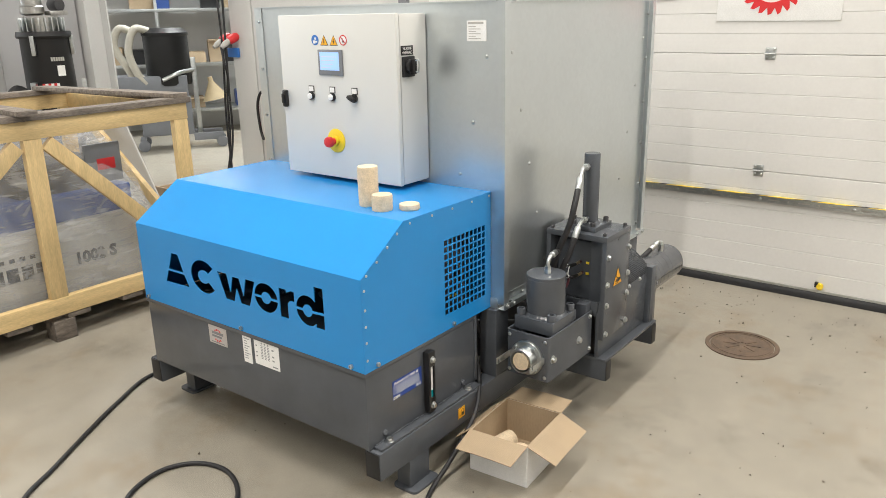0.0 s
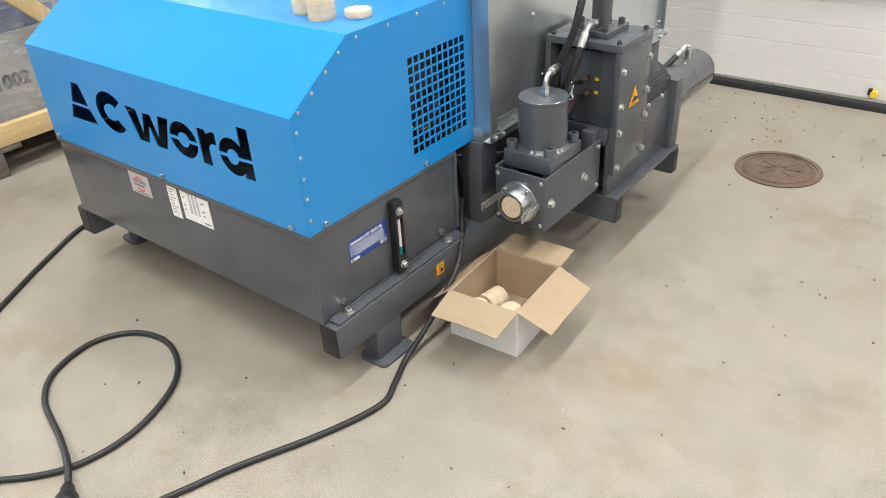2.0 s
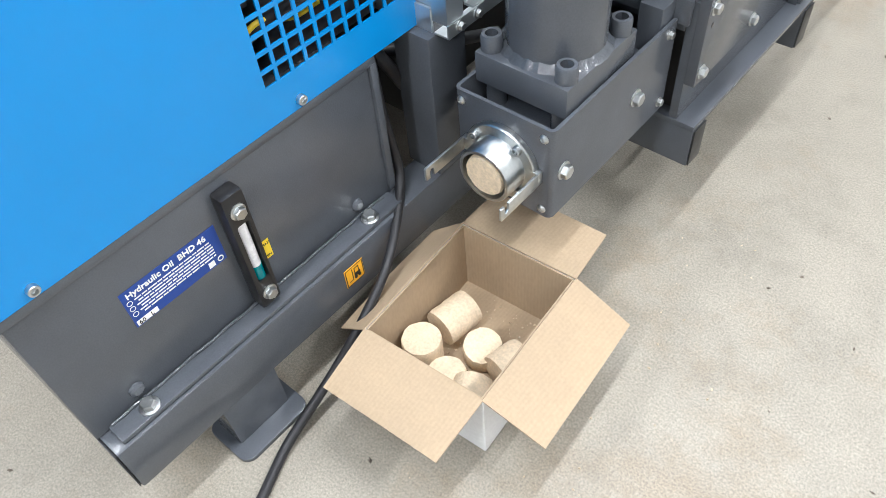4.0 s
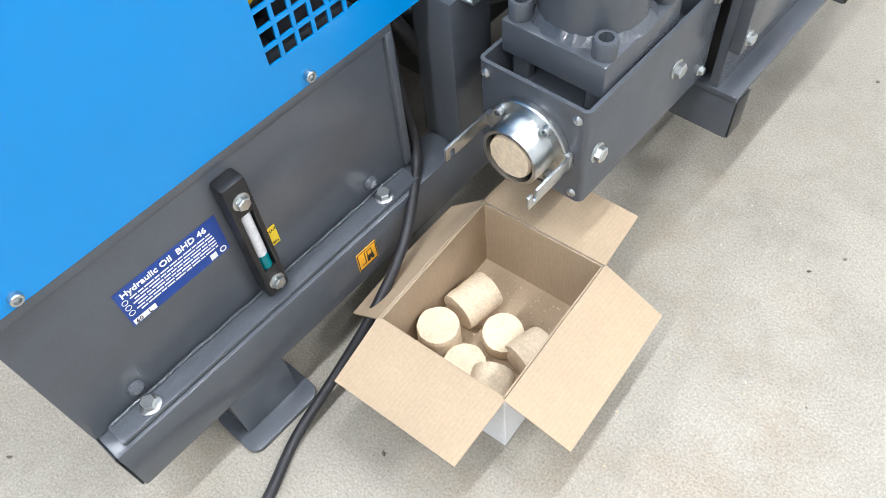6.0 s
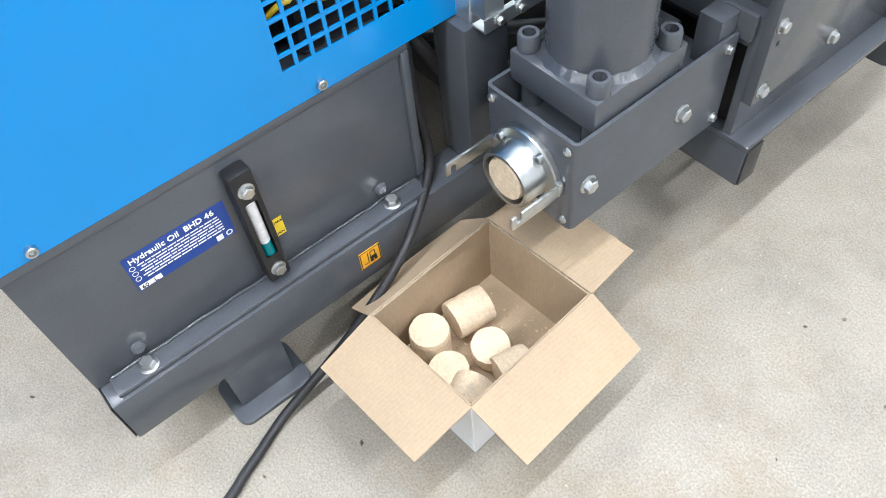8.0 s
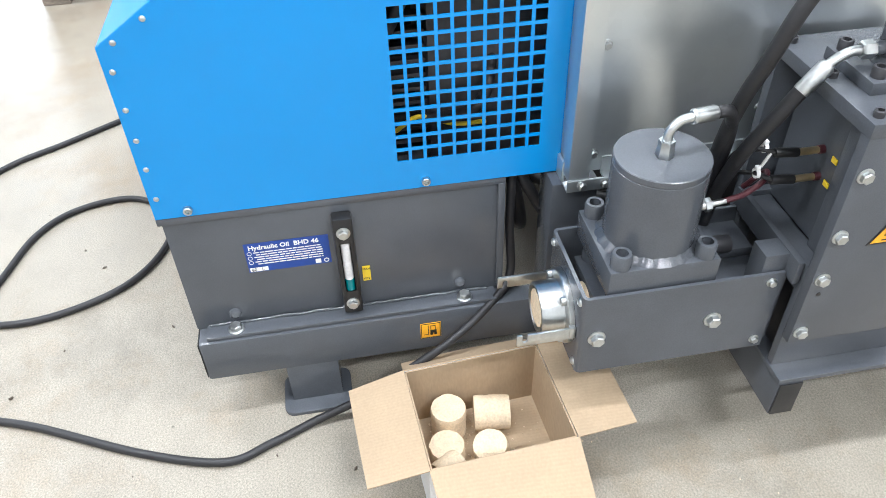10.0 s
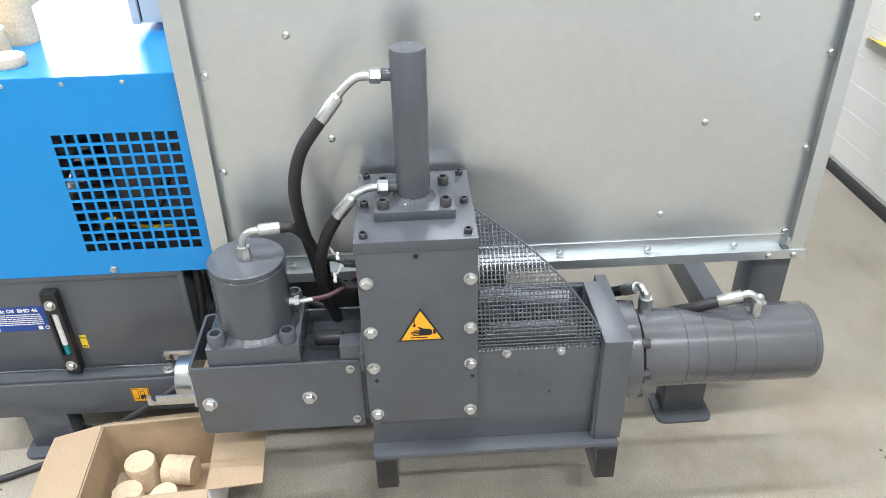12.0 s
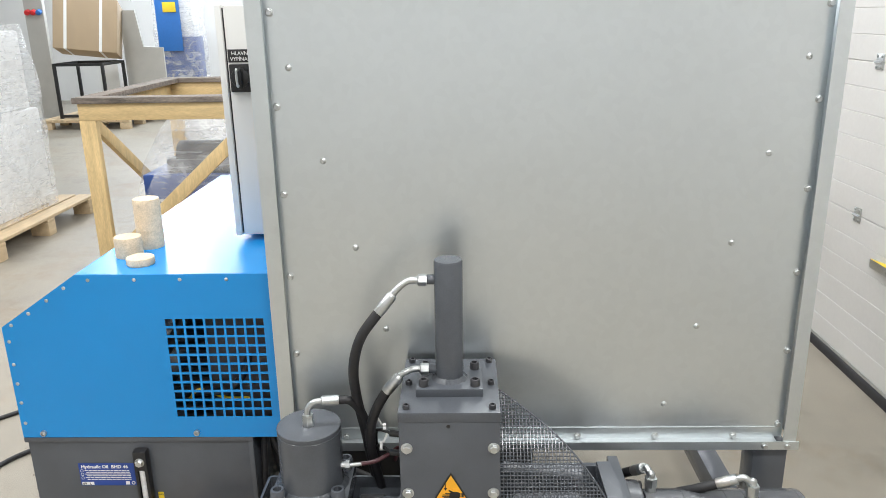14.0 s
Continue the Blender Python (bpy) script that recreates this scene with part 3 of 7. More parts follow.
# floor drain cover
cover = thing("manhole_cover", (-0.997, 3.627, 0), "round rusty cast-iron cover set in the floor", "manhole cover")
bm = bm_new()
add_ring(bm, (-0.997, 3.627, 0.0005), (-0.997, 3.627, 0.005), 0.168, 0.148, 48)
part("rim", bm, M_IRON, cover)
bm = bm_new()
add_lathe(bm, [(0.144, 0), (0.144, 0.7), (0.140, 1)], (-0.997, 3.627, 0.0003), (-0.997, 3.627, 0.004), 48)
part("lid", bm, M_IRON, cover)
bm = bm_new()
for i in range(8):
    a = i * math.pi / 4 + 0.2
    mm = Matrix.Translation((-0.997, 3.627, 0)) @ Matrix.Rotation(a, 4, "Z")
    add_box(bm, (0.02, -0.006, 0.0035), (0.085, 0.006, 0.0065), 0.001, mm)
add_ring(bm, (-0.997, 3.627, 0.0035), (-0.997, 3.627, 0.006), 0.135, 0.128, 40)
part("cast_ribs", bm, M_IRON, cover)

# ceiling luminaires, out of view, added at the lamp positions
lamp0 = None
for lx, ly, watts in LAMPS:
    if lamp0 is None:
        lamp0 = thing("ceiling_light", (lx, ly, CEILING), "long white ceiling luminaire, lit, added out of view", "ceiling light", "ceiling luminaires")
        bm = bm_new()
        add_box(bm, (lx - 0.12, ly - 0.8, CEILING - 0.075), (lx + 0.12, ly + 0.8, CEILING - 0.001), 0.006)
        part("housing", bm, M_WHITEPL, lamp0)
        bm = bm_new()
        add_box(bm, (lx - 0.09, ly - 0.75, CEILING - 0.085), (lx + 0.09, ly + 0.75, CEILING - 0.076), 0.002)
        part("diffuser", bm, M_LAMP, lamp0, "glowing diffuser")
    else:
        copy_thing(lamp0, Matrix.Translation((lx, ly, CEILING)))

# ---- the machine: base frame ----
base = thing("base_frame", (-2.18, 2.6, 0), "dark grey painted steel base frame on plate feet", "frame")
BX0, BX1 = -1.612, -1.546
for sx0, sx1 in ((BX0, BX1), (-2.826, -2.760)):
    bm = bm_new()
    add_box(bm, (sx0, 1.648, 0.113), (sx1, 3.66, 0.213), 0.006)
    beam = part("beam", bm, M_GREY, base)
    bm = bm_new()
    add_box(bm, (sx0 + 0.004, 1.6455, 0.117), (sx1 - 0.004, 1.6479, 0.209), 0.001)
    part("end_cap", bm, M_BLACK, beam, "black end cap")
    for fy in (1.848, 3.42):
        bm = bm_new()
        add_box(bm, (sx0 + 0.003, fy - 0.052, 0.009), (sx1 - 0.003, fy + 0.052, 0.114), 0.004)
        leg = part("leg", bm, M_GREY, base)
        bm = bm_new()
        cx = (sx0 + sx1) / 2 + (0.012 if sx0 > -2 else -0.012)
        pts = []
        for qx, qy, a0 in ((1, 1, 0), (-1, 1, 90), (-1, -1, 180), (1, -1, 270)):
            for s_ in range(5):
                a = radians(a0 + s_ * 22.5)
                pts.append((cx + qx * 0.032 + 0.02 * math.cos(a), fy + qy * 0.05 + 0.02 * math.sin(a)))
        add_prism(bm, pts, "z", 0.0, 0.010, 0.002)
        part("foot_plate", bm, M_GREY, leg)
for cy in (1.98, 2.9, 3.55):
    bm = bm_new()
    add_box(bm, (-2.762, cy - 0.03, 0.125), (BX0 + 0.002, cy + 0.03, 0.205), 0.004)
    part("cross_beam", bm, M_GREY, base)
for hx0, hy0 in ((-1.62, 2.315), (-1.62, 3.515), (-2.735, 2.315), (-2.735, 3.515)):
    bm = bm_new()
    add_box(bm, (hx0, hy0, 0.213), (hx0 + 0.075, hy0 + 0.085, 0.487), 0.005)
    part("hopper_leg", bm, M_GREY, base)
bm = bm_new()
add_tube(bm, [(-1.60, 3.175, 0.47), (-2.1, 3.47, 0.215)], 0.028, 4)
part("diagonal_brace", bm, M_GREY, base)
bm = bm_new()
add_tube(bm, [(-1.66, 3.42, 0.47), (-2.3, 3.0, 0.215)], 0.03, 4)
part("diagonal_brace", bm, M_GREY, base)

# forklift pictogram on the beam
bm = bm_new()
add_box(bm, (BX1 + 0.0005, 2.069, 0.145), (BX1 + 0.0016, 2.110, 0.187), 0.0005)
sticker = part("sticker", bm, M_ORANGE, base, "orange forklift sticker")
bm = bm_new()
for lo, hi in (((2.070, 0.146), (2.0715, 0.186)), ((2.1075, 0.146), (2.109, 0.186)), ((2.070, 0.146), (2.109, 0.1475)), ((2.070, 0.1845), (2.109, 0.186)),
               ((2.084, 0.155), (2.0855, 0.181)), ((2.076, 0.155), (2.0855, 0.1562)), ((2.0885, 0.159), (2.101, 0.167)), ((2.089, 0.178), (2.099, 0.1795)), ((2.089, 0.166), (2.0903, 0.179)), ((2.098, 0.166), (2.0993, 0.179))):
    add_box(bm, (BX1 + 0.0017, lo[0], lo[1]), (BX1 + 0.0022, hi[0], hi[1]))
for wy in (2.091, 2.099):
    add_cyl(bm, (BX1 + 0.0017, wy, 0.1565), (BX1 + 0.0023, wy, 0.1565), 0.0032, 12)
part("pictogram", bm, M_BLACK, sticker)

# ---- hydraulic power unit: oil tank, blue hood ----
unit = thing("hydraulic_unit", (-2.18, 1.95, 0.213), "hydraulic power unit, dark grey oil tank under a blue sheet hood", "hydraulic unit")
HX0, HX1, HY0, HY1 = -2.778, -1.585, 1.640, 2.336
bm = bm_new()
add_box(bm, (HX0, HY0 + 0.005, 0.214), (HX1 - 0.003, 2.238, 0.478), 0.004)
tank = part("oil_tank", bm, M_GREY, unit, "dark grey painted oil tank")
bm = bm_new()
add_box(bm, (HX0 - 0.001, HY0 - 0.001, 0.474), (HX1 + 0.002, 2.242, 0.489), 0.003)
part("tank_rim", bm, M_GREY, tank)
bm = bm_new()
add_box(bm, (HX1 - 0.008, 2.228, 0.225), (HX1 + 0.004, 2.242, 0.478), 0.004)
part("edge_flange", bm, M_GREY, tank)
for sx in (HX1 - 0.003, HX0):
    sgn = 1 if sx > -2 else -1
    bm = bm_new()
    add_box(bm, (sx, HY0 + 0.025, 0.2135), (sx + sgn * 0.036, 2.225, 0.2225), 0.003)
    fl = part("mounting_flange", bm, M_GREY, tank)
    bm = bm_new()
    y = 1.70
    rng = random.Random(4)
    pts = [(sx + sgn * (0.004 + rng.uniform(-0.001, 0.001)), 1.67 + i * 0.02, 0.2245 + rng.uniform(-0.001, 0.001)) for i in range(28)]
    add_tube(bm, pts, 0.0026, 8, 3)
    part("weld_seam", bm, M_WELD, tank, "glossy painted weld seam")
    for by in (1.721, 2.162):
        place("bolt", HEX_L, (sx + sgn * 0.020, by, 0.2225), Z, fl)
for by, bz in ((1.723, 0.246), (2.157, 0.246)):
    bm = bm_new()
    add_lathe(bm, [(0.012, 0), (0.011, 0.6), (0.007, 1)], (HX1 - 0.003, by, bz), (HX1 + 0.004, by, bz), 18)
    part("plug", bm, M_GREY, tank)
# level gauge
bm = bm_new()
gx = HX1 - 0.003
cut_bm = bm_new()
add_box(cut_bm, (gx + 0.010, 1.9360, 0.2850), (gx + 0.06, 1.9560, 0.4030), 0.004)
add_box(bm, (gx, 1.9280, 0.2290), (gx + 0.027, 1.9640, 0.4580), 0.006)
gauge = part("level_gauge", carve(bm, cut_bm), M_BLACK, tank, "black oil level gauge with sight tube")
for gz in (0.2555, 0.4275):
    place("bolt", HEX, (gx + 0.027, 1.9460, gz), X, gauge)
bm = bm_new()
add_cyl(bm, (gx + 0.016, 1.9460, 0.3130), (gx + 0.016, 1.9460, 0.4030), 0.0090, 18)
part("sight_tube", bm, M_TUBE, gauge)
bm = bm_new()
add_cyl(bm, (gx + 0.016, 1.9460, 0.2855), (gx + 0.016, 1.9460, 0.3130), 0.0092, 18)
part("oil_column", bm, M_TEAL, gauge)
bm = bm_new()
add_box(bm, (gx + 0.0003, 1.9710, 0.284), (gx + 0.001, 1.9860, 0.321))
lab = part("level_label", bm, M_YELLOW, tank, "yellow level label")
writing("lettering", "MAX", 0.0068, basis((gx + 0.0014, 1.9715, 0.3115), Y, Z), M_BLACK, lab)
writing("lettering", "MIN", 0.0068, basis((gx + 0.0014, 1.9715, 0.2875), Y, Z), M_BLACK, lab)
# blue oil label
bm = bm_new()
add_box(bm, (gx + 0.0003, 1.768, 0.342), (gx + 0.001, 1.918, 0.409))
lab = part("oil_label", bm, M_LABELBLUE, tank, "blue hydraulic oil label with white lettering")
writing("lettering", "Hydraulic Oil  BHD 46", 0.0135, basis((gx + 0.0014, 1.775, 0.3945), Y, Z), M_WHITEPL, lab, bold=0.0003)
bm = bm_new()
rng = random.Random(7)
for i in range(6):
    z0 = 0.3865 - i * 0.0054
    y = 1.783 + (0.004 if i % 2 else 0)
    while y < 1.903:
        w = min(rng.uniform(0.006, 0.018), 1.905 - y)
        add_box(bm, (gx + 0.001, y, z0), (gx + 0.0015, y + w, z0 + 0.0020))
        y += w + 0.0015
for i in range(3):
    add_ring(bm, (gx + 0.001, 1.7755, 0.3865 - i * 0.0108), (gx + 0.0015, 1.7755, 0.3865 - i * 0.0108), 0.0042, 0.0034, 16)
part("print", bm, M_WHITEPL, lab)
bm = bm_new()
add_box(bm, (gx + 0.001, 1.7705, 0.3435), (gx + 0.0013, 1.803, 0.3525))
part("field", bm, M_PAPER, lab)
bm = bm_new()
add_box(bm, (gx + 0.001, 1.889, 0.3445), (gx + 0.0013, 1.899, 0.3545))
part("field", bm, M_PAPER, lab)
writing("lettering", "60   L", 0.010, basis((gx + 0.0016, 1.773, 0.3445), Y, Z), M_BLACK, lab)
bm = bm_new()
add_ring(bm, (gx + 0.001, 1.909, 0.3495), (gx + 0.0015, 1.909, 0.3495), 0.005, 0.0032, 14)
part("recycling_mark", bm, M_WHITEPL, lab)


def sheet_label(x0, x1, z0, z1, material, text):
    b = bm_new()
    add_box(b, (x0, HY0 + 0.0035, z0), (x1, HY0 + 0.0047, z1))
    return part("label", b, material, tank, text)


lab = sheet_label(-2.385, -2.280, 0.397, 0.468, M_SILVER, "silver maker's label with a red toothed emblem")
bm = bm_new()
for i in range(14):
    a = 2 * math.pi * i / 14
    if 0.15 < (a / math.pi) % 1 < 0.85:
        mm = Matrix.Translation((-2.3325, 0, 0.4325)) @ Matrix.Rotation(-a, 4, "Y")
        add_box(bm, (0.019, HY0 + 0.0028, -0.003), (0.026, HY0 + 0.0036, 0.003), 0, mm)
part("emblem", bm, M_RED, lab)
bm = bm_new()
add_box(bm, (-2.366, HY0 + 0.0028, 0.436), (-2.300, HY0 + 0.0036, 0.446))
add_box(bm, (-2.366, HY0 + 0.0028, 0.424), (-2.310, HY0 + 0.0036, 0.432))
add_box(bm, (-2.372, HY0 + 0.0028, 0.402), (-2.295, HY0 + 0.0036, 0.4055))
part("print", bm, M_MIDGREY, lab)
lab = sheet_label(-2.187, -2.141, 0.370, 0.474, M_PAPER, "narrow white printed label")
bm = bm_new()
for i in range(9):
    add_box(bm, (-2.180, HY0 + 0.0028, 0.462 - i * 0.0095), (-2.180 + (0.018 if i % 3 else 0.03), HY0 + 0.0034, 0.4645 - i * 0.0095))
part("print", bm, M_MIDGREY, lab)
lab = sheet_label(-2.124, -1.994, 0.380, 0.477, M_PAPER, "white label with small printed diagram")
bm = bm_new()
for cx_ in (-2.083, -2.066, -2.049):
    for i in range(9):
        add_box(bm, (cx_ - 0.005, HY0 + 0.0028, 0.455 - i * 0.006), (cx_ + 0.005, HY0 + 0.0034, 0.4575 - i * 0.006))
    add_prism(bm, [(cx_ - 0.004, 0.463), (cx_ + 0.004, 0.463), (cx_, 0.470)], "y", HY0 + 0.0028, HY0 + 0.0034)
for cz_ in (0.45, 0.425, 0.41):
    add_box(bm, (-2.115, HY0 + 0.0028, cz_), (-2.108, HY0 + 0.0034, cz_ + 0.004))
    add_box(bm, (-2.03, HY0 + 0.0028, cz_), (-2.02, HY0 + 0.0034, cz_ + 0.005))
add_box(bm, (-2.03, HY0 + 0.0028, 0.388), (-2.003, HY0 + 0.0034, 0.392))
part("print", bm, M_MIDGREY, lab)

# hood: folded cover with cut-out emblem row, side plates with a punched grille
T = 0.003
outer = [(HY0, 0.490), (HY0, 0.800), (1.845, 0.937), (HY1, 0.937)]
inner_ = [(HY1, 0.937 - T), (1.846, 0.937 - T), (HY0 + T, 0.7985), (HY0 + T, 0.490)]
bm = bm_new()
add_prism(bm, outer + inner_, "x", HX0, HX1 - 0.0005)
cut_bm = bm_new()


def cut_prism(pts):
    add_prism(cut_bm, pts, "y", HY0 - 0.05, HY0 + 0.08)


def cut_ring(cx_, cz_, rx, rz, ix, iz):
    """Two half rings with a narrow bridge of sheet between them."""
    for half in (1, -1):
        a0, a1 = math.asin(0.004 / rz), math.asin(0.004 / iz)
        pts_ = [(cx_ + rx * math.cos(a), cz_ + half * rz * math.sin(a)) for a in [a0 + (math.pi - 2 * a0) * i / 16 for i in range(17)]]
        pts_ += [(cx_ + ix * math.cos(a), cz_ + half * iz * math.sin(a)) for a in [math.pi - a1 - (math.pi - 2 * a1) * i / 12 for i in range(13)]]
        cut_prism(pts_)


ZT, ZB = 0.714, 0.600
# row of plain shapes: wedge, ring, wedge, ring, block, ring
cut_prism([(-2.618, ZB - 0.008), (-2.470, ZB - 0.004), (-2.494, ZB + 0.040), (-2.594, ZB + 0.040)])
cut_prism([(-2.590, ZB + 0.048), (-2.498, ZB + 0.048), (-2.523, ZT), (-2.562, ZT)])
arc = [radians(40 + 280 * i / 24) for i in range(25)]
cut_prism([(-2.372 + 0.076 * math.cos(a), 0.656 + 0.063 * math.sin(a)) for a in arc] + [(-2.372 + 0.034 * math.cos(a), 0.656 + 0.025 * math.sin(a)) for a in reversed(arc)])
wave_ = [(0, 0.695), (0.043, 0.695), (0.055, 0.630), (0.070, 0.690), (0.100, 0.690), (0.115, 0.630), (0.130, 0.695), (0.170, 0.695), (0.140, 0.598), (0.100, 0.598), (0.085, 0.650), (0.070, 0.598), (0.030, 0.598)]
cut_prism([(-2.288 + 1.20 * u, v) for u, v in wave_])
cut_ring(-2.030, 0.648, 0.060, 0.052, 0.023, 0.021)
cut_prism([(-1.960, 0.700), (-1.925, 0.700), (-1.923, 0.690), (-1.900, 0.700), (-1.886, 0.699), (-1.886, 0.664), (-1.908, 0.664), (-1.920, 0.652), (-1.920, 0.598), (-1.960, 0.598)])
cut_ring(-1.826, 0.648, 0.054, 0.052, 0.021, 0.021)
cut_prism([(-1.783, 0.654), (-1.750, 0.654), (-1.750, 0.738), (-1.790, 0.738), (-1.790, 0.690)])
cut_prism([(-1.790, 0.598), (-1.750, 0.598), (-1.750, 0.646), (-1.783, 0.646)])
cover_ob = part("cover", carve(bm, cut_bm), M_BLUE, unit, "glossy blue folded sheet cover with cut-out emblem row", flat=True)
side = [(HY0 + 0.0005, 0.490), (HY0 + 0.0005, 0.7995), (1.8448, 0.9365), (HY1, 0.9365), (HY1, 0.490)]
bm = bm_new()
add_prism(bm, side, "x", HX1 - 0.0004, HX1 + 0.0026)
cut_bm = bm_new()
VY0, VY1, VZ0, VZ1 = 2.050, 2.301, 0.546, 0.823
py, pz = (VY1 - VY0) / 10, (VZ1 - VZ0) / 11
for i in range(10):
    for j in range(11):
        cy_, cz_ = VY0 + (i + 0.5) * py, VZ0 + (j + 0.5) * pz
        add_box(cut_bm, (HX1 - 0.02, cy_ - 0.0098, cz_ - 0.0098), (HX1 + 0.02, cy_ + 0.0098, cz_ + 0.0098))
side_ob = part("side_plate", carve(bm, cut_bm), M_BLUE, unit, "blue side plate with a square-hole grille", flat=True)
bm = bm_new()
add_prism(bm, side, "x", HX0 - 0.0026, HX0 - 0.0002)
part("side_plate", bm, M_BLUE, unit)
bm = bm_new()
add_box(bm, (HX0, HY1 + 0.0002, 0.49), (HX1, HY1 + 0.003, 0.9365))
part("back_plate", bm, M_BLUE, unit)
for sy, sz in [(1.877, 0.923), (1.991, 0.923), (2.103, 0.923), (2.217, 0.923), (2.325, 0.923), (1.814, 0.903), (1.766, 0.871), (1.715, 0.837), (1.666, 0.806),
               (1.653, 0.762), (1.653, 0.699), (1.653, 0.645), (1.653, 0.591), (1.653, 0.532)]:
    place("screw", SCREW_B, (HX1 + 0.0026, sy, sz), X, side_ob)
for sy in (1.697, 2.099):
    place("cap_screw", CAP_ZN, (HX1 + 0.0026, sy, 0.504), X, side_ob)
for sx in (HX0 + 0.025, -2.18, -1.64):
    place("cap_screw", CAP_ZN, (sx, HY0, 0.503), -Y, cover_ob)
# motor, pump and hoses inside the hood
bm = bm_new()
add_cyl(bm, (-2.12, 2.12, 0.50), (-2.12, 2.12, 0.78), 0.12, 24, 0.01)
for i in range(16):
    mm = Matrix.Translation((-2.12, 2.12, 0)) @ Matrix.Rotation(i * math.pi / 8, 4, "Z")
    add_box(bm, (0.115, -0.003, 0.53), (0.135, 0.003, 0.75), 0, mm)
part("motor", bm, M_DARK, unit)
bm = bm_new()
add_box(bm, (-1.86, 2.12, 0.489), (-1.66, 2.332, 0.80), 0.01)
add_box(bm, (-1.84, 2.14, 0.80), (-1.72, 2.32, 0.86), 0.01)
part("valve_block", bm, M_BLACKSTEEL, unit)
bm = bm_new()
add_tube(bm, [(-1.75, 2.2, 0.78), (-1.66, 2.12, 0.85), (-1.64, 2.02, 0.70), (-1.7, 1.9, 0.5)], 0.013)
add_tube(bm, [(-1.70, 2.24, 0.72), (-1.62, 2.20, 0.62), (-1.66, 2.08, 0.58), (-1.8, 2.0, 0.5)], 0.011)
part("hose", bm, M_RUBBER, unit)
bm = bm_new()
add_tube(bm, [(-1.66, 2.06, 0.56), (-1.635, 2.10, 0.60), (-1.64, 2.16, 0.575), (-1.66, 2.22, 0.56)], 0.004, 8)
part("wire", bm, M_YELLOW, unit, "thin yellow wire")
rng = random.Random(2)
for i in range(10):
    bm = bm_new()
    zz = 0.52 + 0.026 * i
    add_box(bm, (-1.70, 2.02 + rng.uniform(0, 0.02), zz), (-1.678, 2.27, zz + 0.008), 0.002)
    part("cooler_fin", bm, M_BLACKSTEEL, unit, "dull black cooler fins")

# ---- hopper ----
hop = thing("hopper", (-2.13, 2.95, 0.487), "galvanised sheet hopper with bolted flanged edges", "hopper")
PX0, PX1, PY0, PY1, PZ0, PZ1 = -2.805, -1.522, 2.339, 3.611, 0.487, 1.592
bm = bm_new()
add_box(bm, (PX0 + 0.004, PY0, PZ0 + 0.02), (PX1 - 0.026, PY0 + 0.003, PZ1))
front = part("front_sheet", bm, M_GALV, hop)
bm = bm_new()
add_box(bm, (PX1 - 0.026, PY0 + 0.03, PZ0 + 0.022), (PX1 - 0.023, PY1 - 0.032, PZ1 - 0.002))
right = part("side_sheet", bm, M_GALV, hop, "galvanised side sheet with two slanted rows of screws")
bm = bm_new()
add_box(bm, (PX0 + 0.023, PY0 + 0.03, PZ0 + 0.022), (PX0 + 0.026, PY1 - 0.03, PZ1))
part("side_sheet", bm, M_GALV, hop)
bm = bm_new()
add_box(bm, (PX0 + 0.004, PY1 - 0.012, PZ0 + 0.02), (PX1 - 0.031, PY1 - 0.0085, PZ1))
part("back_sheet", bm, M_GALV, hop)


def angle_profile(b, x0, y0, sx, sy, wx, wy, z0, z1, t=0.003):
    """An upright angle iron with its corner at (x0, y0)."""
    p_ = [(0, 0), (wx, 0), (wx, t), (t, t), (t, wy), (0, wy)]
    p_ = [(x0 + sx * u, y0 + sy * v) for u, v in p_]
    add_prism(b, p_, "z", z0, z1)


for (x0, y0, sx, sy, wx, wy) in ((PX1, PY0 - 0.004, -1, 1, 0.030, 0.036), (PX1, PY1 - 0.005, -1, -1, 0.030, 0.031), (PX0, PY0 - 0.004, 1, 1, 0.045, 0.05), (PX0, PY1 - 0.005, 1, -1, 0.05, 0.05)):
    bm = bm_new()
    angle_profile(bm, x0, y0, sx, sy, wx, wy, PZ0 + 0.02, PZ1 + 0.003)
    part("corner_angle", bm, M_GALV, hop)
bm = bm_new()
add_prism(bm, [(PX1 - 0.026, PZ0), (PX1 + 0.003, PZ0), (PX1 + 0.003, PZ0 + 0.022), (PX1, PZ0 + 0.022), (PX1, PZ0 + 0.003), (PX1 - 0.026, PZ0 + 0.003)], "y", PY0 - 0.006, PY1 + 0.002)
sill = part("bottom_angle", bm, M_GALV, hop)
bm = bm_new()
add_box(bm, (PX1 - 0.0228, PY0 + 0.06, PZ0 + 0.016), (PX1 - 0.003, PY1 - 0.05, PZ0 + 0.020))
add_box(bm, (PX1 - 0.0228, PY0 + 0.06, PZ0 + 0.020), (PX1 - 0.0205, PY1 - 0.05, PZ0 + 0.050))
part("bottom_flange", bm, M_GALV, hop)
bm = bm_new()
add_box(bm, (PX0, PY0 - 0.006, PZ0), (PX1 - 0.0305, PY0 - 0.001, PZ0 + 0.04), 0.001)
part("bottom_angle", bm, M_GALV, hop)
bm = bm_new()
add_box(bm, (PX0 + 0.004, PY0 - 0.012, PZ1), (PX1 - 0.031, PY0 + 0.02, PZ1 + 0.003))
add_box(bm, (PX1 - 0.03, PY0 + 0.065, PZ1 - 0.0015), (PX1 - 0.002, PY1 - 0.055, PZ1 + 0.002))
part("top_flange", bm, M_GALV, hop)
sxp = PX1 - 0.023
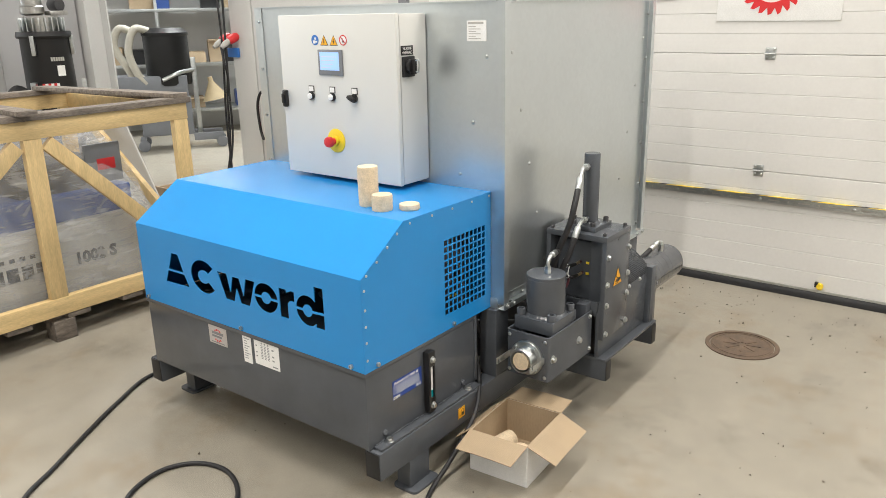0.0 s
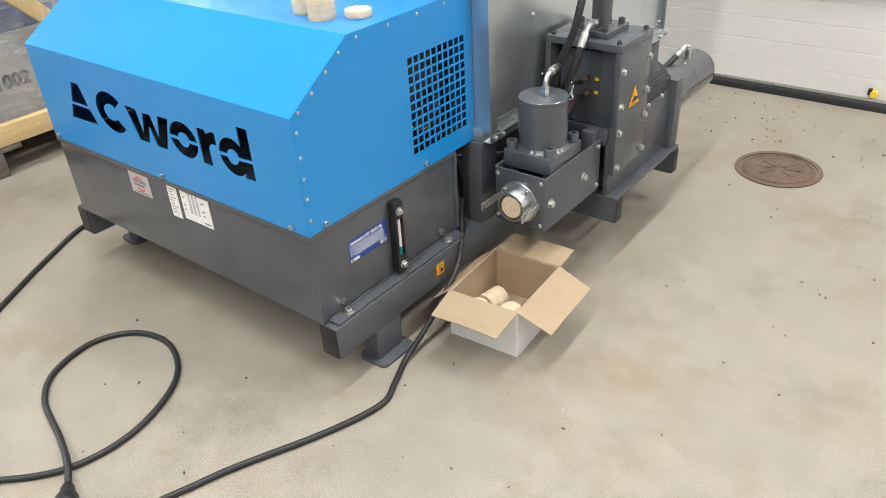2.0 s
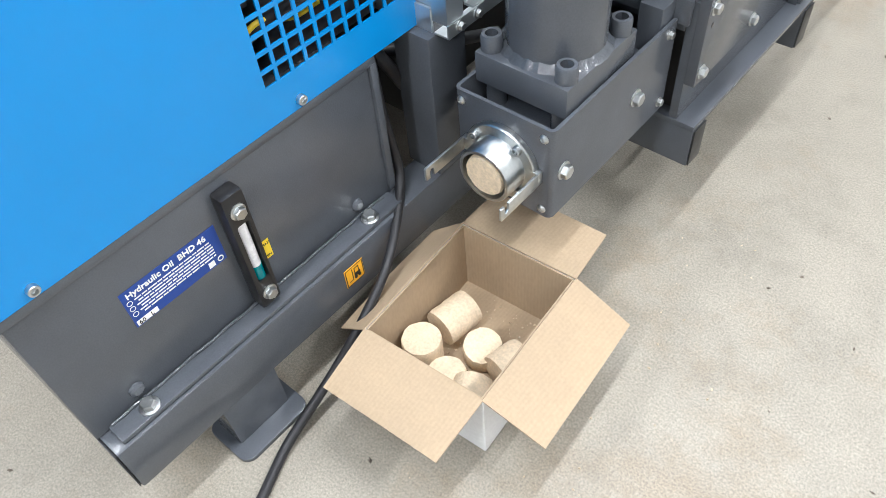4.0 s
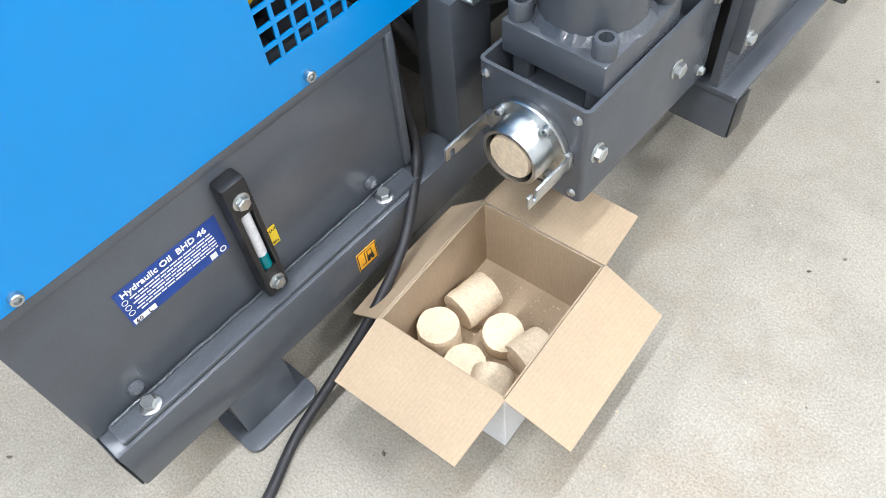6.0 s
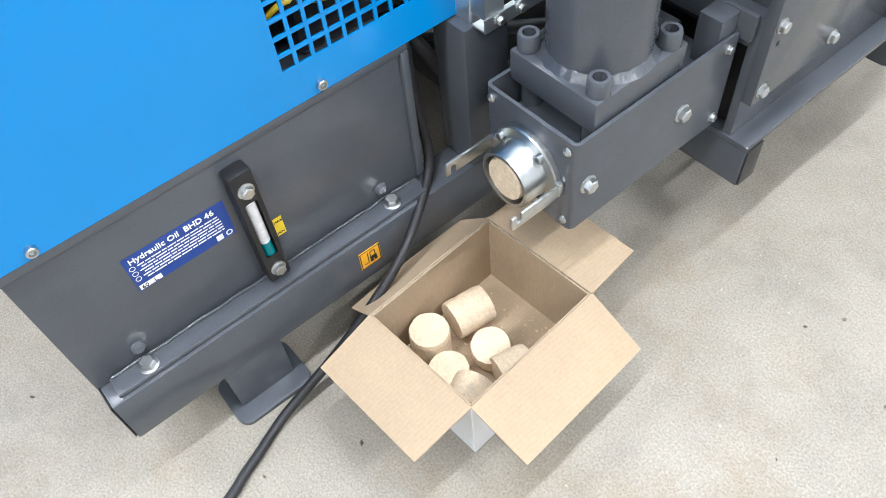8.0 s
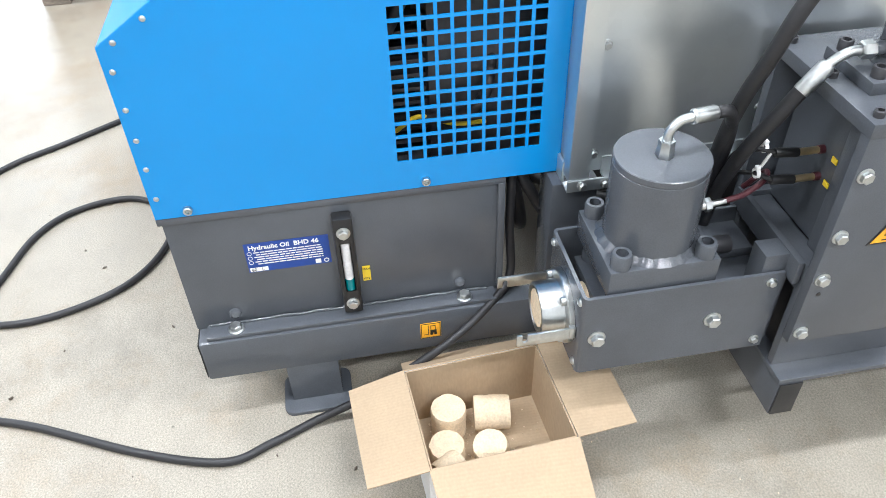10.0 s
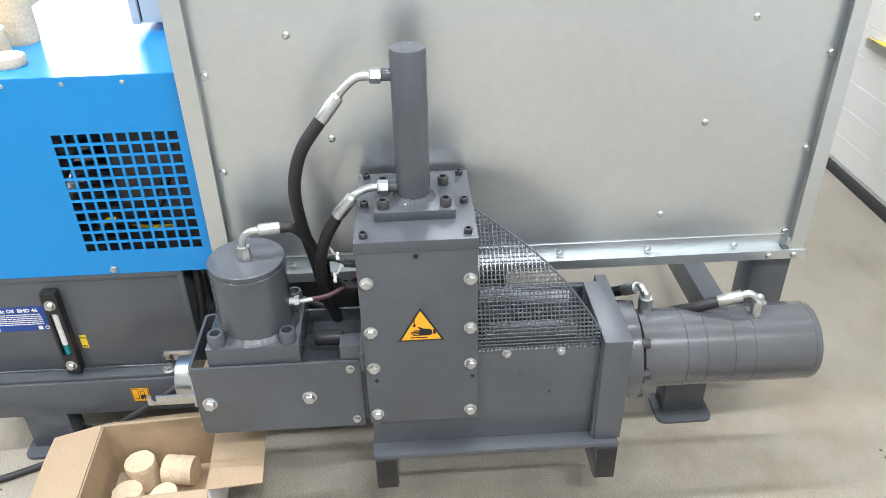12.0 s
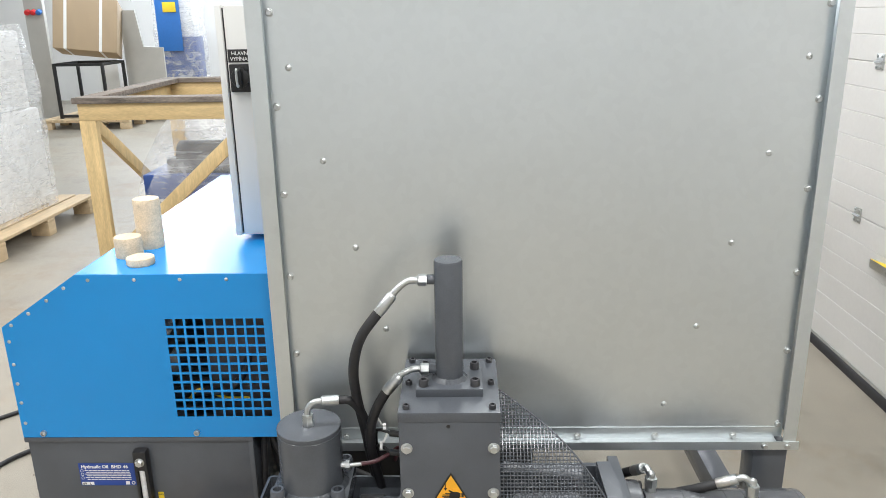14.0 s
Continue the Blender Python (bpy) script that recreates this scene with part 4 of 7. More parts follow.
for i in range(5):
    place("screw", SCREW, (sxp, 2.415 + 0.0631 * i, 1.422 - 0.2055 * i), X, right)
    place("screw", SCREW, (sxp, 3.535 - 0.063 * i, 1.429 - 0.2073 * i), X, right)
for i in range(6):
    z = 1.537 - 0.1985 * i
    place("bolt", HEX_S, (sxp, 2.383, z), X, right)
    place("bolt", HEX_S, (sxp, 3.567, z), X, right)
    place("bolt", HEX_S, (PX0 + 0.025, PY0 - 0.004, z), -Y, front)
for i in range(6):
    place("bolt", HEX_S, (sxp + 0.0025, 2.494 + 0.193 * i, 0.514), X, sill)
for by in (2.36, 2.40, 3.53, 3.585):
    place("bolt", HEX_S, (PX1 + 0.003, by, 0.498), X, sill)
for bx, bz in ((-1.60, 1.41), (-1.66, 1.18), (-1.72, 0.985), (-2.6, 1.41), (-2.62, 1.2)):
    place("screw", SCREW, (bx, PY0, bz), -Y, front)
bm = bm_new()
add_box(bm, (-1.682, PY0 - 0.0015, 1.462), (-1.600, PY0 - 0.0003, 1.530))
lab = part("rating_plate", bm, M_PAPER, hop, "white printed rating plate")
bm = bm_new()
add_box(bm, (-1.676, PY0 - 0.0025, 1.519), (-1.612, PY0 - 0.0014, 1.526))
for i in range(6):
    add_box(bm, (-1.674, PY0 - 0.0025, 1.509 - i * 0.008), (-1.674 + (0.05 if i % 2 else 0.03), PY0 - 0.0014, 1.5115 - i * 0.008))
part("print", bm, M_LGREY, lab)

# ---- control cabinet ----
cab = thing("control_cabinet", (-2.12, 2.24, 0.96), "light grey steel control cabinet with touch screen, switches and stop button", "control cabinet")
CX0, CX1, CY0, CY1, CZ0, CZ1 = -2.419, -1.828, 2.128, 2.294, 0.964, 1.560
bm = bm_new()
add_box(bm, (CX0 + 0.002, CY0 + 0.022, CZ0 + 0.002), (CX1 - 0.002, CY1, CZ1 - 0.002), 0.004)
part("body", bm, M_CAB, cab)
bm = bm_new()
add_box(bm, (CX0 + 0.008, CY0 + 0.0175, CZ0 + 0.008), (CX1 - 0.008, CY0 + 0.0225, CZ1 - 0.008))
part("door_seal", bm, M_RUBBER, cab)
bm = bm_new()
add_box(bm, (CX0, CY0, CZ0), (CX1, CY0 + 0.0178, CZ1), 0.004)
cdoor = part("door", bm, M_CAB, cab)
bm = bm_new()
add_box(bm, (-2.413, CY0 - 0.016, 1.218), (-2.388, CY0, 1.284), 0.010)
add_box(bm, (-2.408, CY0 - 0.024, 1.232), (-2.396, CY0 - 0.012, 1.270), 0.005)
part("lock_handle", bm, M_BLACK, cdoor, "black quarter-turn lock")
bm = bm_new()
add_box(bm, (-2.207, CY0 - 0.007, 1.346), (-2.083, CY0, 1.438), 0.004)
hmi = part("touch_panel", bm, M_MIDGREY, cdoor, "grey framed touch screen")
bm = bm_new()
add_box(bm, (-2.196, CY0 - 0.0078, 1.364), (-2.098, CY0 - 0.0069, 1.429))
part("screen", bm, M_SCREEN, hmi, "lit pale blue screen")
bm = bm_new()
for i in range(4):
    add_box(bm, (-2.19, CY0 - 0.0084, 1.372 + i * 0.013), (-2.19 + 0.05 + 0.01 * i, CY0 - 0.0079, 1.3745 + i * 0.013))
part("screen_bars", bm, M_WHITEPL, hmi)
for bx, cap_m in ((-2.257, M_WHITEPL), (-2.146, M_WHITEPL), (-2.033, None)):
    bm = bm_new()
    add_box(bm, (bx - 0.014, CY0 - 0.003, 1.281), (bx + 0.014, CY0, 1.305), 0.001)
    add_cyl(bm, (bx, CY0 - 0.012, 1.267), (bx, CY0, 1.267), 0.015, 20, 0.002)
    knob = part("push_button" if cap_m else "selector_switch", bm, M_BLACK, cdoor)
    bm = bm_new()
    add_box(bm, (bx - 0.0115, CY0 - 0.0038, 1.284), (bx + 0.0115, CY0 - 0.0029, 1.302))
    part("legend_plate", bm, M_PAPER, knob)
    bm = bm_new()
    if cap_m:
        add_cyl(bm, (bx, CY0 - 0.016, 1.267), (bx, CY0 - 0.011, 1.267), 0.0118, 20, 0.002)
        part("button_cap", bm, cap_m, knob, "white button cap")
    else:
        add_box(bm, (-0.018, -0.030, -0.006), (0.012, -0.010, 0.006), 0.003, Matrix.Translation((bx, CY0, 1.267)) @ Matrix.Rotation(0.5, 4, "Y"))
        part("lever", bm, M_BLACK, knob)
bm = bm_new()
add_cyl(bm, (-2.140, CY0 - 0.004, 1.105), (-2.140, CY0, 1.105), 0.045, 36, 0.001)
add_cyl(bm, (-2.140, CY0 - 0.016, 1.105), (-2.140, CY0 - 0.004, 1.105), 0.019, 24, 0.002)
stop = part("stop_button", bm, M_YELLOW, cdoor, "yellow collar with red mushroom stop button")
bm = bm_new()
add_lathe(bm, [(0.012, 0), (0.013, 0.45), (0.0195, 0.5), (0.0205, 0.75), (0.018, 0.95), (0.012, 1)], (-2.140, CY0 - 0.015, 1.105), (-2.140, CY0 - 0.052, 1.105), 24)
part("mushroom", bm, M_RED, stop, "red mushroom head")
ix = -2.222
bm = bm_new()
add_cyl(bm, (ix, CY0 - 0.0009, 1.471), (ix, CY0, 1.471), 0.0185, 28)
icon = part("safety_sign", bm, M_SIGNBLUE, cdoor, "round blue instruction sign")
bm = bm_new()
add_box(bm, (ix - 0.010, CY0 - 0.0016, 1.459), (ix + 0.002, CY0 - 0.0009, 1.470), 0.0)
add_cyl(bm, (ix + 0.002, CY0 - 0.0016, 1.476), (ix + 0.002, CY0 - 0.0009, 1.476), 0.005, 12)
add_box(bm, (ix, CY0 - 0.0016, 1.462), (ix + 0.012, CY0 - 0.0009, 1.468), 0.0)
part("pictogram", bm, M_WHITEPL, icon)
for k, ix in enumerate((-2.175, -2.126)):
    bm = bm_new()
    add_prism(bm, [(ix - 0.0205, 1.452), (ix + 0.0205, 1.452), (ix, 1.489)], "y", CY0 - 0.0007, CY0 - 0.0001)
    icon = part("safety_sign", bm, M_BLACK, cdoor, "triangular warning sign")
    bm = bm_new()
    add_prism(bm, [(ix - 0.0172, 1.4538), (ix + 0.0172, 1.4538), (ix, 1.485)], "y", CY0 - 0.0012, CY0 - 0.0007)
    part("sign_field", bm, M_ORANGE, icon)
    bm = bm_new()
    if k == 0:
        add_box(bm, (ix - 0.0016, CY0 - 0.0018, 1.461), (ix + 0.0016, CY0 - 0.0012, 1.476))
        add_box(bm, (ix - 0.0016, CY0 - 0.0018, 1.4565), (ix + 0.0016, CY0 - 0.0012, 1.459))
    else:
        add_prism(bm, [(ix + 0.003, 1.477), (ix - 0.004, 1.466), (ix, 1.466), (ix - 0.002, 1.456), (ix + 0.005, 1.468), (ix + 0.001, 1.468)], "y", CY0 - 0.0018, CY0 - 0.0012)
    part("pictogram", bm, M_BLACK, icon)
ix = -2.078
bm = bm_new()
add_cyl(bm, (ix, CY0 - 0.0007, 1.471), (ix, CY0, 1.471), 0.0150, 28)
icon = part("safety_sign", bm, M_PAPER, cdoor, "round red prohibition sign")
bm = bm_new()
add_ring(bm, (ix, CY0 - 0.0014, 1.471), (ix, CY0 - 0.0001, 1.471), 0.0185, 0.0150, 28)
add_box(bm, (-0.015, -0.0014, -0.0015), (0.015, -0.0008, 0.0015), 0, Matrix.Translation((ix, CY0, 1.471)) @ Matrix.Rotation(0.8, 4, "Y"))
part("bar", bm, M_RED, icon)
bm = bm_new()
add_cyl(bm, (ix - 0.004, CY0 - 0.0012, 1.476), (ix - 0.004, CY0 - 0.0007, 1.476), 0.003, 10)
add_box(bm, (ix - 0.003, CY0 - 0.0012, 1.463), (ix + 0.006, CY0 - 0.0007, 1.470))
part("pictogram", bm, M_BLACK, icon)
# main switch on the side
sx_ = CX1 - 0.002
bm = bm_new()
add_box(bm, (sx_, 2.153, 1.420), (sx_ + 0.002, 2.217, 1.452), 0.0005)
plate = part("name_plate", bm, M_BLACK, cab, "black name plate with white lettering")
writing("lettering", "HLAVNÍ", 0.013, basis((sx_ + 0.0024, 2.185, 1.438), Y, Z), M_WHITEPL, plate, align="CENTER")
writing("lettering", "VYPÍNAČ", 0.013, basis((sx_ + 0.0024, 2.185, 1.424), Y, Z), M_WHITEPL, plate, align="CENTER")
bm = bm_new()
add_box(bm, (sx_, 2.155, 1.346), (sx_ + 0.010, 2.217, 1.416), 0.003)
add_cyl(bm, (sx_ + 0.010, 2.185, 1.383), (sx_ + 0.024, 2.185, 1.383), 0.024, 28, 0.003)
add_box(bm, (sx_ + 0.020, 2.178, 1.356), (sx_ + 0.040, 2.192, 1.408), 0.005)
sw = part("main_switch", bm, M_BLACK, cab, "black rotary main switch")
bm = bm_new()
add_tube(bm, [(sx_ + 0.040, 2.185, 1.403), (sx_ + 0.052, 2.185, 1.405), (sx_ + 0.055, 2.185, 1.384), (sx_ + 0.050, 2.185, 1.365), (sx_ + 0.040, 2.185, 1.365)], 0.003, 8, 5)
part("lock_loop", bm, M_ZINC, sw)

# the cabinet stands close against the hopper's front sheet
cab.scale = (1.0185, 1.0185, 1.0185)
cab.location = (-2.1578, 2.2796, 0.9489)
# dark block added in place of the shade under the hopper, and hoses
bm = bm_new()
add_box(bm, (-2.45, 2.40, 0.214), (-1.70, 2.98, 0.486), 0.01)
part("shade_block", bm, M_DARK, base)
bm = bm_new()
add_tube(bm, [(-1.70, 2.26, 0.489), (-1.66, 2.28, 0.40), (-1.68, 2.30, 0.30), (-1.80, 2.32, 0.225)], 0.013)
add_tube(bm, [(-1.64, 2.27, 0.489), (-1.625, 2.30, 0.42), (-1.63, 2.36, 0.33), (-1.66, 2.50, 0.25)], 0.011)
add_tube(bm, [(-1.78, 2.26, 0.489), (-1.72, 2.29, 0.42), (-1.66, 2.36, 0.40), (-1.60, 2.55, 0.35)], 0.011)
part("hydraulic_hose", bm, M_RUBBER, base)

# ---- briquetting press ----
press = thing("briquette_press", (-1.40, 2.85, 0.138), "dark grey steel briquetting press with hydraulic cylinders", "press")
for y0, y1, z0 in ((2.655, 2.701, 0.138), (3.112, 3.158, 0.130)):
    bm = bm_new()
    add_box(bm, (-1.5465, y0, z0), (-1.250, y1, 0.222), 0.004)
    leg = part("cross_leg", bm, M_GREY, press)
    bm = bm_new()
    add_box(bm, (-1.2500, y0 + 0.002, z0 + 0.002), (-1.2475, y1 - 0.002, 0.220), 0.001)
    part("end_cap", bm, M_BLACK, leg, "black end cap")
bm = bm_new()
add_box(bm, (-1.515, 2.652, 0.222), (-1.250, 3.158, 0.233), 0.002)
part("base_plate", bm, M_GREY, press)
for x0, x1 in ((-1.302, -1.286), (-1.505, -1.489)):
    bm = bm_new()
    add_box(bm, (x0, 2.655, 0.233), (x1, 3.130, 0.462), 0.002)
    part("side_plate", bm, M_GREY, press)
# raised black discs painted in for the dark inside of two holes
for hy_, hz_ in ((2.952, 0.405), (3.012, 0.352)):
    bm = bm_new()
    add_cyl(bm, (-1.2862, hy_, hz_), (-1.2854, hy_, hz_), 0.0032, 12)
    part("hole", bm, M_BLACK, press)
# dark fill put in for the shaded inside between the side plates
bm = bm_new()
add_box(bm, (-1.489, 2.68, 0.233), (-1.302, 3.12, 0.405), 0.002)
part("shade_fill", bm, M_DARK, press)
bm = bm_new()
add_box(bm, (-1.2855, 2.652, 0.311), (-1.2665, 2.866, 0.712), 0.002)
fplate = part("cover_plate", bm, M_GREY, press)
bm = bm_new()
add_box(bm, (-1.527, 2.652, 0.311), (-1.508, 2.866, 0.712), 0.002)
part("cover_plate", bm, M_GREY, press)
bm = bm_new()
add_box(bm, (-1.527, 2.651, 0.712), (-1.2655, 2.867, 0.735), 0.002)
tplate = part("top_plate", bm, M_GREY, press)
bm = bm_new()
add_box(bm, (-1.508, 2.845, 0.405), (-1.2855, 2.864, 0.712), 0.001)
part("back_plate", bm, M_GREY, press)
bm = bm_new()
add_box(bm, (-1.4975, 2.700, 0.452), (-1.300, 2.845, 0.690), 0.003)
add_box(bm, (-1.35, 2.690, 0.452), (-1.300, 2.700, 0.700), 0.002)
part("ram", bm, M_GREY, press)
bm = bm_new()
add_box(bm, (-1.489, 2.655, 0.405), (-1.302, 2.70, 0.452), 0.003)
add_box(bm, (-1.50, 2.640, 0.425), (-1.292, 2.652, 0.470), 0.003)
part("lower_bar", bm, M_GREY, press)
bm = bm_new()
add_box(bm, (-1.36, 2.600, 0.270), (-1.3185, 2.650, 0.468), 0.003)
part("corner_bar", bm, M_GREY, press)
for by in (2.668, 2.852):
    for bz in (0.651, 0.541, 0.455, 0.336):
        place("bolt", HEX, (-1.2665, by, bz), X, fplate, spin=by * 7 + bz * 5)
    # black disc laid on the plate as a hole's dark inside
    bm = bm_new()
    add_cyl(bm, (-1.2664, by + 0.004, 0.422), (-1.2657, by + 0.004, 0.422), 0.004, 12)
    part("hole", bm, M_BLACK, fplate)
# one more black disc for the dark of the upper hole
bm = bm_new()
add_cyl(bm, (-1.2664, 2.757, 0.703), (-1.2657, 2.757, 0.703), 0.0045, 12)
part("hole", bm, M_BLACK, fplate)
# warning triangle
bm = bm_new()
tx = -1.2665
add_prism(bm, [(2.718, 0.516), (2.803, 0.516), (2.7605, 0.592)], "x", tx + 0.0002, tx + 0.0010)
tri_ = part("warning_sign", bm, M_BLACK, press, "yellow triangular crushing hazard sign")
bm = bm_new()
add_prism(bm, [(2.7235, 0.5195), (2.7975, 0.5195), (2.7605, 0.5855)], "x", tx + 0.0010, tx + 0.0015)
part("sign_field", bm, M_ORANGE, tri_)
bm = bm_new()
add_box(bm, (tx + 0.0015, 2.740, 0.5235), (tx + 0.0020, 2.772, 0.5255))
add_prism(bm, [(2.757, 0.529), (2.777, 0.529), (2.781, 0.533), (2.781, 0.541), (2.776, 0.544), (2.762, 0.545), (2.757, 0.541)], "x", tx + 0.0015, tx + 0.0020)
for k, y_ in enumerate((2.745, 2.741, 2.742, 2.747)):
    add_box(bm, (tx + 0.0015, y_, 0.5292 + 0.0034 * k), (tx + 0.0020, 2.758, 0.5314 + 0.0034 * k), 0.0002)
add_prism(bm, [(2.760, 0.543), (2.768, 0.543), (2.757, 0.5495), (2.7545, 0.5475)], "x", tx + 0.0015, tx + 0.0020)
add_box(bm, (tx + 0.0015, 2.7825, 0.532), (tx + 0.0020, 2.788, 0.542))
add_box(bm, (tx + 0.0015, 2.7475, 0.553), (tx + 0.0020, 2.7495, 0.566))
add_prism(bm, [(2.745, 0.554), (2.752, 0.554), (2.7485, 0.548)], "x", tx + 0.0015, tx + 0.0020)
part("pictogram", bm, M_BLACK, tri_)
# screws and flange on top
for bx, by in ((-1.285, 2.668), (-1.285, 2.850), (-1.395, 2.667), (-1.395, 2.851), (-1.508, 2.668), (-1.508, 2.850)):
    place("cap_screw", CAP_S, (bx, by, 0.735), Z, tplate)
bm = bm_new()
add_box(bm, (-1.452, 2.686, 0.735), (-1.334, 2.832, 0.754), 0.002)
tfl = part("cylinder_flange", bm, M_GREY, press)
CAP_M = cap_screw_mesh(0.0105, 0.016)
for bx in (-1.435, -1.352):
    for by in (2.703, 2.815):
        place("cap_screw", CAP_M, (bx, by, 0.754), Z, tfl)
VX, VY = -1.393, 2.759
bm = bm_new()
add_lathe(bm, [(0.031, 0), (0.031, 0.985), (0.0295, 1)], (VX, VY, 0.754), (VX, VY, 1.030), 36)
vcyl = part("upright_cylinder", bm, M_GREY, press)
for pz_ in (0.985, 0.775):
    bm = bm_new()
    add_cyl(bm, (VX, VY - 0.028, pz_), (VX, VY - 0.046, pz_), 0.011, 18, 0.001)
    part("port", bm, M_GREY, vcyl)


def weld_fillet(cx, cy, z, r, size, seed, n=72):
    """An uneven rippled fillet round the foot of an upright cylinder."""
    b = bm_new()
    rng_ = random.Random(seed)
    rings = [[], [], [], []]
    for i in range(n):
        a = 2 * math.pi * i / n
        w = size * (1 + 0.09 * math.sin(i * 1.3) + rng_.uniform(-0.07, 0.07))
        for ring, (dr, dz) in zip(rings, ((-0.001, w), (0.30 * w, 0.62 * w), (0.68 * w, 0.26 * w), (w, 0.0))):
            ring.append(b.verts.new((cx + (r + dr) * math.cos(a), cy + (r + dr) * math.sin(a), z + dz)))
    for p_, q_ in zip(rings, rings[1:]):
        for i in range(n):
            b.faces.new((p_[i], q_[i], q_[(i + 1) % n], p_[(i + 1) % n]))
    return b


def fitting(pts, sleeve, r=0.0075):
    """A zinc elbow with nut at its first point and a crimped sleeve at its end."""
    b = bm_new()
    p0, p1 = Vector(pts[0]), Vector(pts[1])
    d = (p1 - p0).normalized()
    add_lathe(b, [(0.0125, 0), (0.0135, 0.15), (0.0135, 0.85), (0.011, 1)], p0, p0 + d * 0.020, 6)
    add_tube(b, [p0 + d * 0.018, *[Vector(p) for p in pts[2:]]], r, 12, 6)
    q0, q1 = Vector(sleeve[0]), Vector(sleeve[1])
    add_lathe(b, [(0.009, 0), (0.0115, 0.06), (0.0125, 0.12), (0.0125, 0.9), (0.0115, 1)], q0, q1, 18)
    return b


part("weld_seam", weld_fillet(VX, VY, 0.754, 0.031, 0.009, 3), M_WELD, vcyl)
part("hose_fitting", fitting([(VX + 0.004, VY - 0.046, 0.985), (VX + 0.004, VY - 0.08, 0.985), (VX + 0.006, 2.672, 0.984), (VX + 0.010, 2.650, 0.968), (VX + 0.013, 2.636, 0.952)], ((VX + 0.012, 2.640, 0.957), (VX + 0.020, 2.606, 0.915))), M_ZINC, press, "zinc hose elbow")
part("hose_fitting", fitting([(VX + 0.002, VY - 0.046, 0.775), (VX + 0.002, VY - 0.08, 0.775), (VX + 0.004, 2.676, 0.775), (VX + 0.006, 2.655, 0.766), (VX + 0.007, 2.645, 0.757)], ((VX + 0.006, 2.649, 0.761), (VX + 0.008, 2.616, 0.722))), M_ZINC, press, "zinc hose elbow")
bm = bm_new()
add_tube(bm, [(VX + 0.020, 2.608, 0.918), (VX + 0.028, 2.568, 0.862), (VX + 0.020, 2.548, 0.79), (-1.41, 2.545, 0.70), (-1.455, 2.555, 0.58), (-1.50, 2.57, 0.42), (-1.53, 2.60, 0.30)], 0.0115)
part("hydraulic_hose", bm, M_RUBBER, press, "black rubber hydraulic hose")
bm = bm_new()
add_tube(bm, [(VX + 0.008, 2.618, 0.725), (-1.390, 2.590, 0.672), (-1.415, 2.572, 0.60), (-1.455, 2.572, 0.50), (-1.50, 2.59, 0.38), (-1.53, 2.63, 0.30)], 0.0115)
part("hydraulic_hose", bm, M_RUBBER, press)
# sensors at the ram
for k, sz in enumerate((0.604, 0.560)):
    bm = bm_new()
    add_cyl(bm, (-1.40 + 0.01 * k, 2.700, sz), (-1.40 + 0.01 * k, 2.655, sz), 0.006, 14)
    sens = part("sensor", bm, M_BRASS, press, "slim dull brass sensor with yellow tag")
    bm = bm_new()
    add_cyl(bm, (-1.40 + 0.01 * k, 2.7000, sz), (-1.40 + 0.01 * k, 2.6900, sz), 0.0072, 14)
    part("ring", bm, M_MAROON, sens, "dark red sensor ring")
    bm = bm_new()
    add_box(bm, (-1.374, 2.6975, sz - 0.005), (-1.360, 2.6995, sz + 0.005), 0.001)
    part("tag", bm, M_YELLOW, sens)
    bm = bm_new()
    add_cyl(bm, (-1.40 + 0.01 * k, 2.657, sz), (-1.402 + 0.01 * k, 2.618, sz + 0.003), 0.0078, 14, 0.001)
    part("connector", bm, M_BLACK, sens)
    bm = bm_new()
    add_tube(bm, [(-1.402 + 0.01 * k, 2.620, sz + 0.003), (-1.412, 2.596, sz + 0.006), (-1.45, 2.58, sz - 0.03), (-1.50, 2.58, sz - 0.16)], 0.004, 8)
    part("wire", bm, M_BLACK, sens)
# pale cable ties round the wires
for cx_, cy_, cz_, tilt in ((-1.412, 2.606, 0.612, 0.5), (-1.402, 2.598, 0.572, -0.4)):
    bm = bm_new()
    add_ring(bm, (cx_, cy_ - 0.003, cz_), (cx_, cy_ + 0.003, cz_), 0.0085, 0.0068, 16)
    add_box(bm, (-0.004, -0.0035, 0.006), (0.004, 0.0035, 0.013), 0.001, Matrix.Translation((cx_, cy_, cz_)))
    add_box(bm, (-0.0015, -0.0022, 0.012), (0.0015, 0.0022, 0.040), 0.0004, Matrix.Translation((cx_, cy_, cz_)) @ Matrix.Rotation(tilt, 4, "X"))
    part("cable_tie", bm, M_WHITEPL, press, "white cable tie")
# mesh guard over the ram guide
bm = bm_new()


def guard_point(u, v):
    """u along the press, v up the bent sheet: a short upright foot, then a bow back towards the hopper."""
    y = 2.868 + 0.236 * u
    if v < 0.16:
        return Vector((-1.2875, y, 0.445 + v / 0.16 * 0.05))
    w = (v - 0.16) / 0.84
    a = w * math.pi / 2
    return Vector((-1.2875 - 0.165 * (0.5 * w + 0.5 * (1 - math.cos(a))), y, 0.495 + 0.197 * (0.7 * w + 0.3 * math.sin(a))))


def guard_top(u):
    """The sheet is cut along a slope that falls towards the end plate."""
    return 1.0 - 0.62 * u - 0.20 * u ** 4


NU, NV = 30, 38
for i in range(NU + 1):
    top_ = guard_top(i / NU)
    add_tube(bm, [guard_point(i / NU, top_ * j / 18) for j in range(19)], 0.0015, 4, 1)
